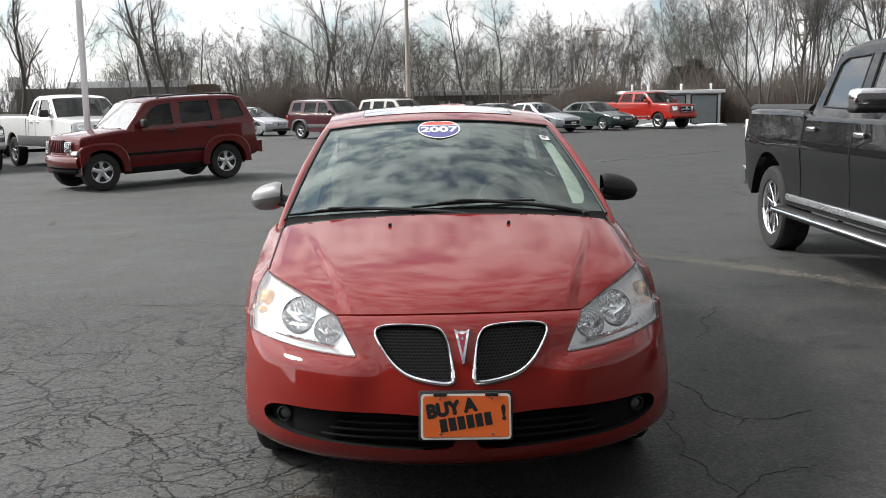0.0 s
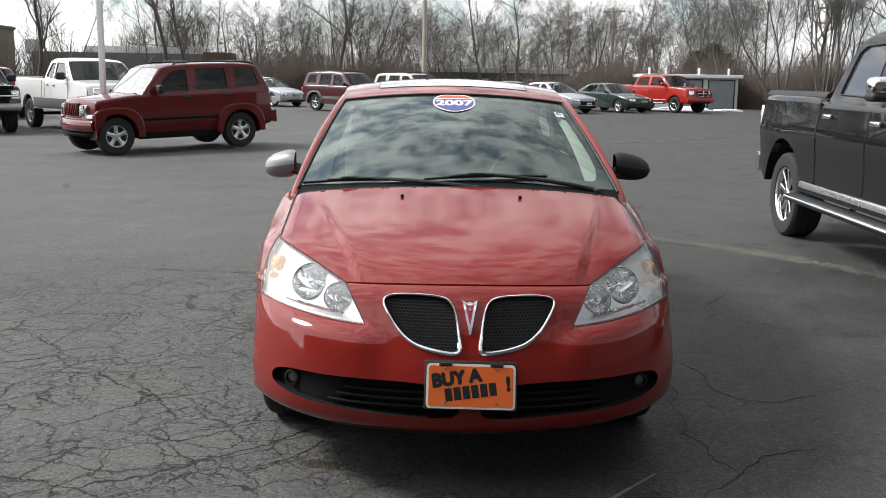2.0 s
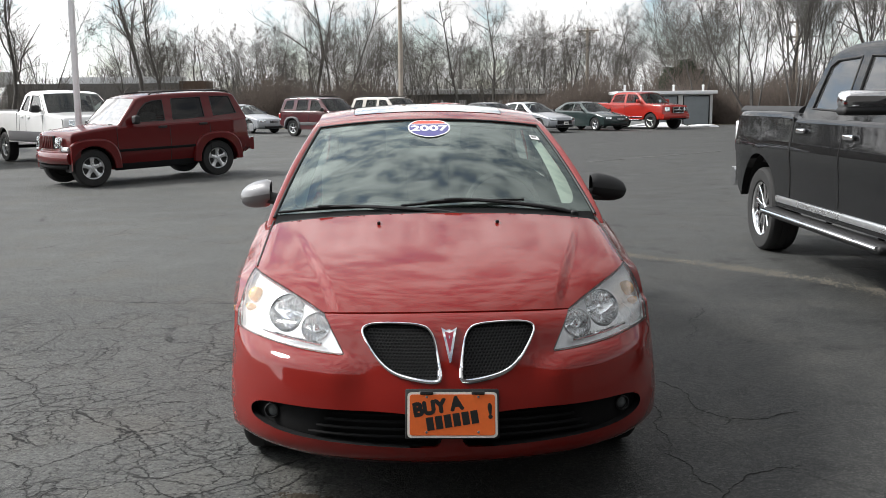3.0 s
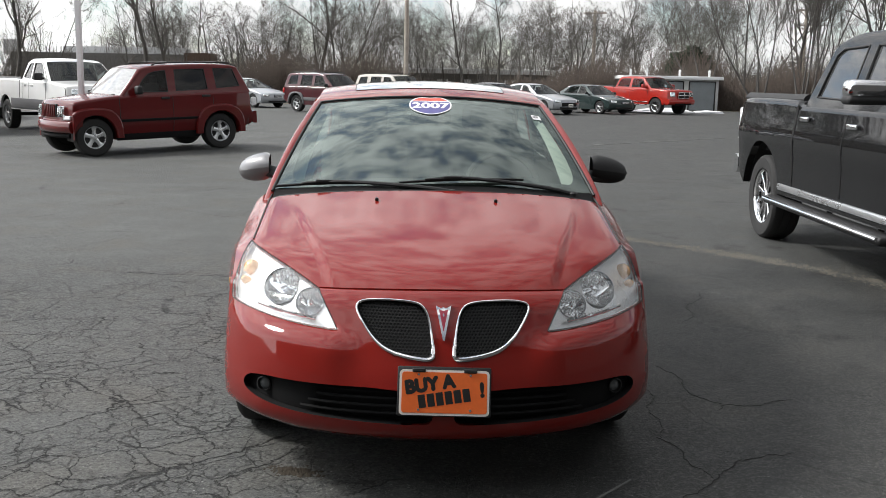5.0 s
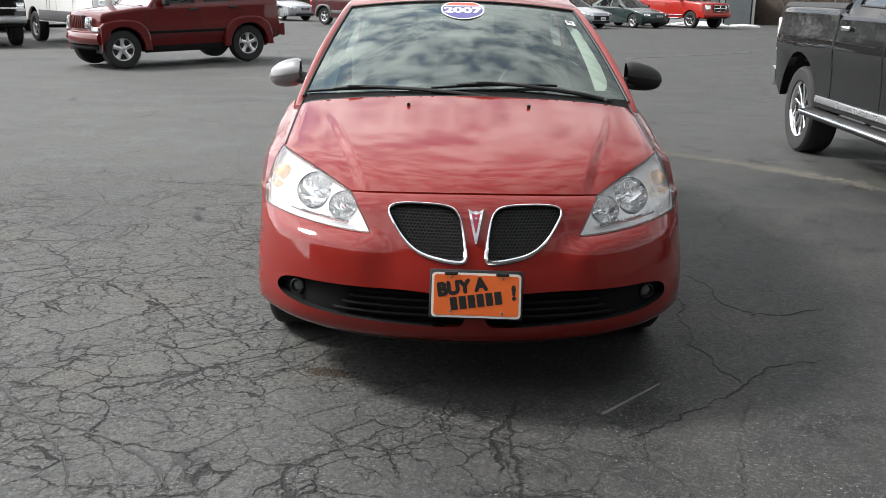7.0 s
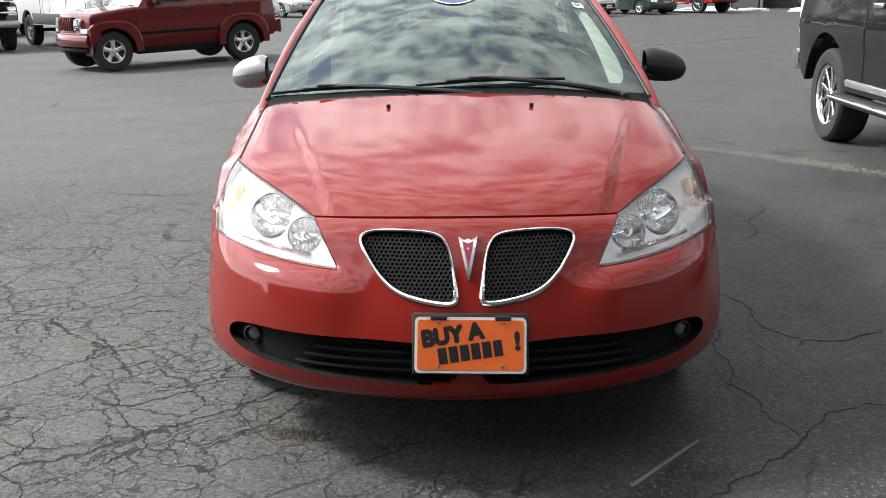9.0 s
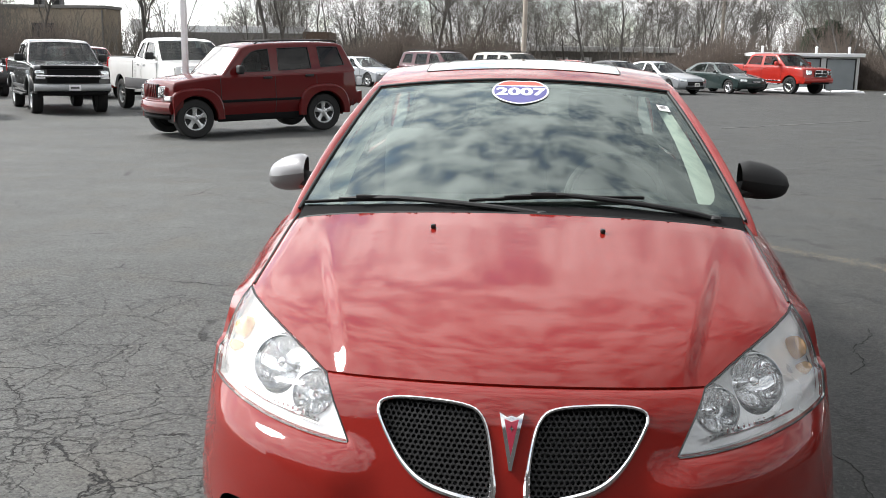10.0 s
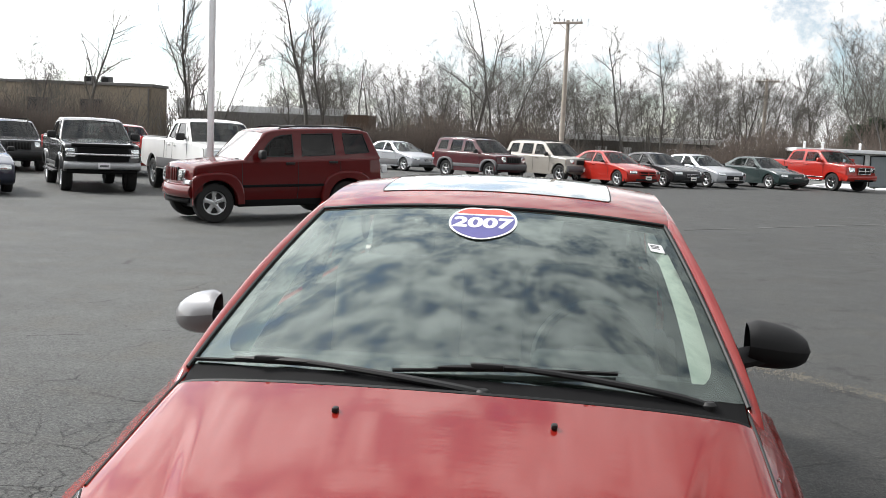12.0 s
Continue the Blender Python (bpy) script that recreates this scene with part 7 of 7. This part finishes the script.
def lot_details():
    # gravelly seam between two paving jobs
    rng = random.Random(4)
    path = smooth_line([(1.4, 6.35), (2.10, 5.82), (2.75, 5.13), (3.19, 4.58), (3.55, 3.9), (4.1, 2.6)], 2)
    store = ([], [])
    for _ in range(4200):
        f = rng.random() * (len(path) - 1)
        if noise.noise((f * 0.9, 5, 0)) + 0.5 * noise.noise((f * 3.1, 9, 0)) < rng.uniform(-0.35, 0.25):
            continue
        i = min(len(path) - 2, int(f))
        p = Vector(path[i]).lerp(Vector(path[i + 1]), f - i) + Vector((rng.gauss(0, 0.09) * (0.6 + noise.noise((f, 0, 0)) ** 2 * 3), rng.gauss(0, 0.085)))
        r = rng.uniform(0.004, 0.015)
        k = len(store[0])
        for j in range(4):
            a = 2 * math.pi * j / 4 + rng.uniform(0, 1)
            store[0].append((p.x + r * math.cos(a) * rng.uniform(0.6, 1.2), p.y + r * math.sin(a) * rng.uniform(0.6, 1.2), 0.0))
        store[0].append((p.x, p.y, r * rng.uniform(0.5, 0.9)))
        for j in range(4):
            store[1].append((k + j, k + (j + 1) % 4, k + 4))
    tagged(mesh_part("gravel_seam", store, material("pale_gravel", (0.122, 0.112, 0.093), 0.95, vary=0.35, grain=40)), "pale gravel and dirt along a paving seam", "gravel", kind="stuff")

    def strip(name, a, b, w, mat, label, breaks=0.0, seed=1):
        r2 = random.Random(seed)
        a, b = Vector((*a, 0)), Vector((*b, 0))
        t = (b - a).normalized()
        n = Vector((-t.y, t.x, 0))
        L = (b - a).length
        bm = bmesh.new()
        s = 0.0
        while s < L:
            e = min(L, s + r2.uniform(0.25, 0.9))
            if r2.random() > breaks:
                w0, w1 = w * r2.uniform(0.4, 1.0) / 2, w * r2.uniform(0.4, 1.0) / 2
                q = [a + t * s + n * w0, a + t * e + n * w1, a + t * e - n * w1, a + t * s - n * w0]
                top = [bm.verts.new(p + Vector((0, 0, 0.004))) for p in q]
                low = [bm.verts.new(p + Vector((0, 0, -0.03))) for p in q]
                bm.faces.new(top)
                for j in range(4):
                    bm.faces.new((top[j], top[(j + 1) % 4], low[(j + 1) % 4], low[j]))
            s = e + r2.uniform(0, 0.1)
        tagged(part(name, bm, mat, None, smooth=False), label, "road marking", kind="structure")
    strip("marking_1", (2.73, 18.69), (9.2, 24.6), 0.10, PAINT_LINE, "worn pale parking line on the asphalt", 0.25, 2)
    strip("marking_3", (0.461, -0.154), (0.728, 0.128), 0.018, PAINT_LINE, "thin pale scratch on the asphalt", 0.0, 7)
    # open cracks and old paving seams
    def seam(name, points, w, mat, label, seed):
        r5 = random.Random(seed)
        line = dense(smooth_line(points, 1), 0.012, False)
        bm, last = bmesh.new(), None
        for i, (x, y) in enumerate(line):
            a, b = line[max(0, i - 1)], line[min(len(line) - 1, i + 1)]
            t = Vector((b[0] - a[0], b[1] - a[1], 0)).normalized()
            side = Vector((-t.y, t.x, 0))
            h = w * (0.35 + 0.9 * abs(noise.noise((x * 9, y * 9, seed)))) * min(1.0, 6 * (i + 1) / len(line), 6 * (len(line) - i) / len(line))
            p = Vector((x, y, 0.0025)) + side * (0.020 * noise.noise((x * 16, y * 16, seed + 3.0)) + 0.009 * noise.noise((x * 55, y * 55, seed + 5.0)) + r5.gauss(0, w * 0.18))
            row = [bm.verts.new(p + side * h), bm.verts.new(p), bm.verts.new(p - side * h)]
            row[1].co.z -= 0.0015
            if last:
                for k in (0, 1):
                    bm.faces.new((last[k], last[k + 1], row[k + 1], row[k]))
            last = row
        tagged(part(name, bm, mat), label, "crack", kind="structure")
    fissure = material("crack_shadow", (0.010, 0.010, 0.010), 0.95, vary=0.4, grain=60)
    tar = material("old_tar", (0.040, 0.041, 0.041), 0.8, vary=0.3, grain=40)
    seam("crack", [(0.52, -0.35), (0.64, -0.25), (0.77, -0.13), (0.88, -0.05), (1.02, 0.08), (1.06, 0.15), (1.18, 0.29), (1.32, 0.37), (1.46, 0.40)], 0.0042, fissure, "long open crack across dark asphalt", 1)
    seam("crack", [(1.32, 0.91), (1.36, 1.00), (1.52, 0.97), (1.62, 1.04), (1.73, 1.08)], 0.004, fissure, "short open crack across dark asphalt", 2)
    seam("crack", [(0.95, 0.55), (1.02, 0.74), (0.98, 0.92), (1.08, 1.10), (1.05, 1.32), (1.14, 1.50)], 0.0032, fissure, "crooked open crack beside the red car", 3)
    seam("crack", [(1.06, 0.15), (0.98, 0.30), (1.02, 0.44), (0.94, 0.58)], 0.0028, fissure, "thin crack branching through dark asphalt", 4)
    seam("crack", [(1.62, 2.55), (1.78, 2.78), (1.76, 3.00), (1.95, 3.22), (2.02, 3.50)], 0.005, fissure, "crooked open crack beside the gravel seam", 5)
    seam("crack", [(1.36, 1.00), (1.24, 1.18), (1.30, 1.42), (1.20, 1.62)], 0.0028, fissure, "thin crack branching through dark asphalt", 6)
    seam("paving_seam", [(-2.30, 0.10), (-1.80, -0.10), (-1.33, -0.32), (-1.15, -0.43), (-1.01, -0.57), (-0.92, -0.70), (-0.86, -0.95)], 0.010, tar, "curved dark seam of an old paving patch", 7)
    seam("paving_seam", [(-2.00, 0.30), (-1.73, 0.03), (-1.57, -0.19), (-1.42, -0.34), (-1.22, -0.67), (-1.12, -0.95)], 0.009, tar, "curved dark seam of an old paving patch", 8)
    # small heap of dirt and leaf crumbs in front of the car
    r4 = random.Random(21)
    store = ([], [])
    for _ in range(260):
        u, v = r4.gauss(0, 0.045), r4.gauss(0, 0.02)
        x, y = -0.545 + u, 0.20 - 0.25 * u + v
        r = r4.uniform(0.004, 0.012)
        h = 0.012 * math.exp(-(u / 0.05) ** 2 - (v / 0.025) ** 2)
        k, w = len(store[0]), r4.uniform(0, 6.28)
        for j in range(3):
            a = w + 2.1 * j
            store[0].append((x + r * math.cos(a), y + r * math.sin(a), r4.uniform(0, 0.4) * h))
        store[0].append((x, y, h + r * 0.5))
        store[1].extend(((k, k + 1, k + 3), (k + 1, k + 2, k + 3), (k + 2, k, k + 3)))
    tagged(mesh_part("dirt_crumbs", store, material("brown_dirt", (0.042, 0.034, 0.024), 0.95, vary=0.4, grain=60)), "small heap of brown dirt and leaf crumbs on the asphalt", "dirt", kind="stuff")
    # melting snow
    for x, y, lx, ly, lz, lab in ((19.6, 48.6, 1.5, 0.55, 0.20, "low heap of melting snow at the lot edge"), (16.9, 50.4, 0.9, 0.4, 0.15, "small remnant of melting snow at the lot edge"), (14.6, 51.5, 1.6, 0.5, 0.22, "low ridge of melting snow behind the parked row")):
        b = bmesh.new()
        bmesh.ops.create_uvsphere(b, u_segments=28, v_segments=12, radius=1)
        for v in b.verts:
            k = 1 + 0.3 * noise.noise(v.co * 1.7 + Vector((x, 0, 0))) + 0.12 * noise.noise(v.co * 5)
            v.co = Vector((v.co.x * lx * k, v.co.y * ly * k, v.co.z * lz * k))
        tagged(part("snow_bank", move(b, Matrix.Translation((x, y, 0.0))), SNOW), lab, "snow")


def showroom():
    """Plain unseen walls added behind the camera to block sky and darken reflections."""
    b = thing("showroom", "plain dark grey dealership building front", "building", placed(1, -6.9, 0))
    wall_box(b, "wall", -44, 56, -9, 0, -0.1, 7.2, material("dark_render_wall", (0.075, 0.072, 0.069), 0.85, vary=0.2, grain=6, blotch=0.4))
    # added low wall, out of view, darkens reflections on the right
    wall_box(b, "side_wing", 9, 14, 0, 11, -0.1, 2.7, bpy.data.materials["dark_render_wall"])
    wall_box(b, "parapet", -44.1, 56.1, -9.1, 0.1, 7.2, 7.5, WALL_GREY)


lot_details()
showroom()
poles()
buildings()
plant_trees()
brushwood()
for ex, ey, eh, es in ((18.2, 61.6, 3.6, 1), (19.3, 62.2, 4.1, 2), (20.4, 63, 3.5, 4)):
    evergreen(ex, ey, eh, es)
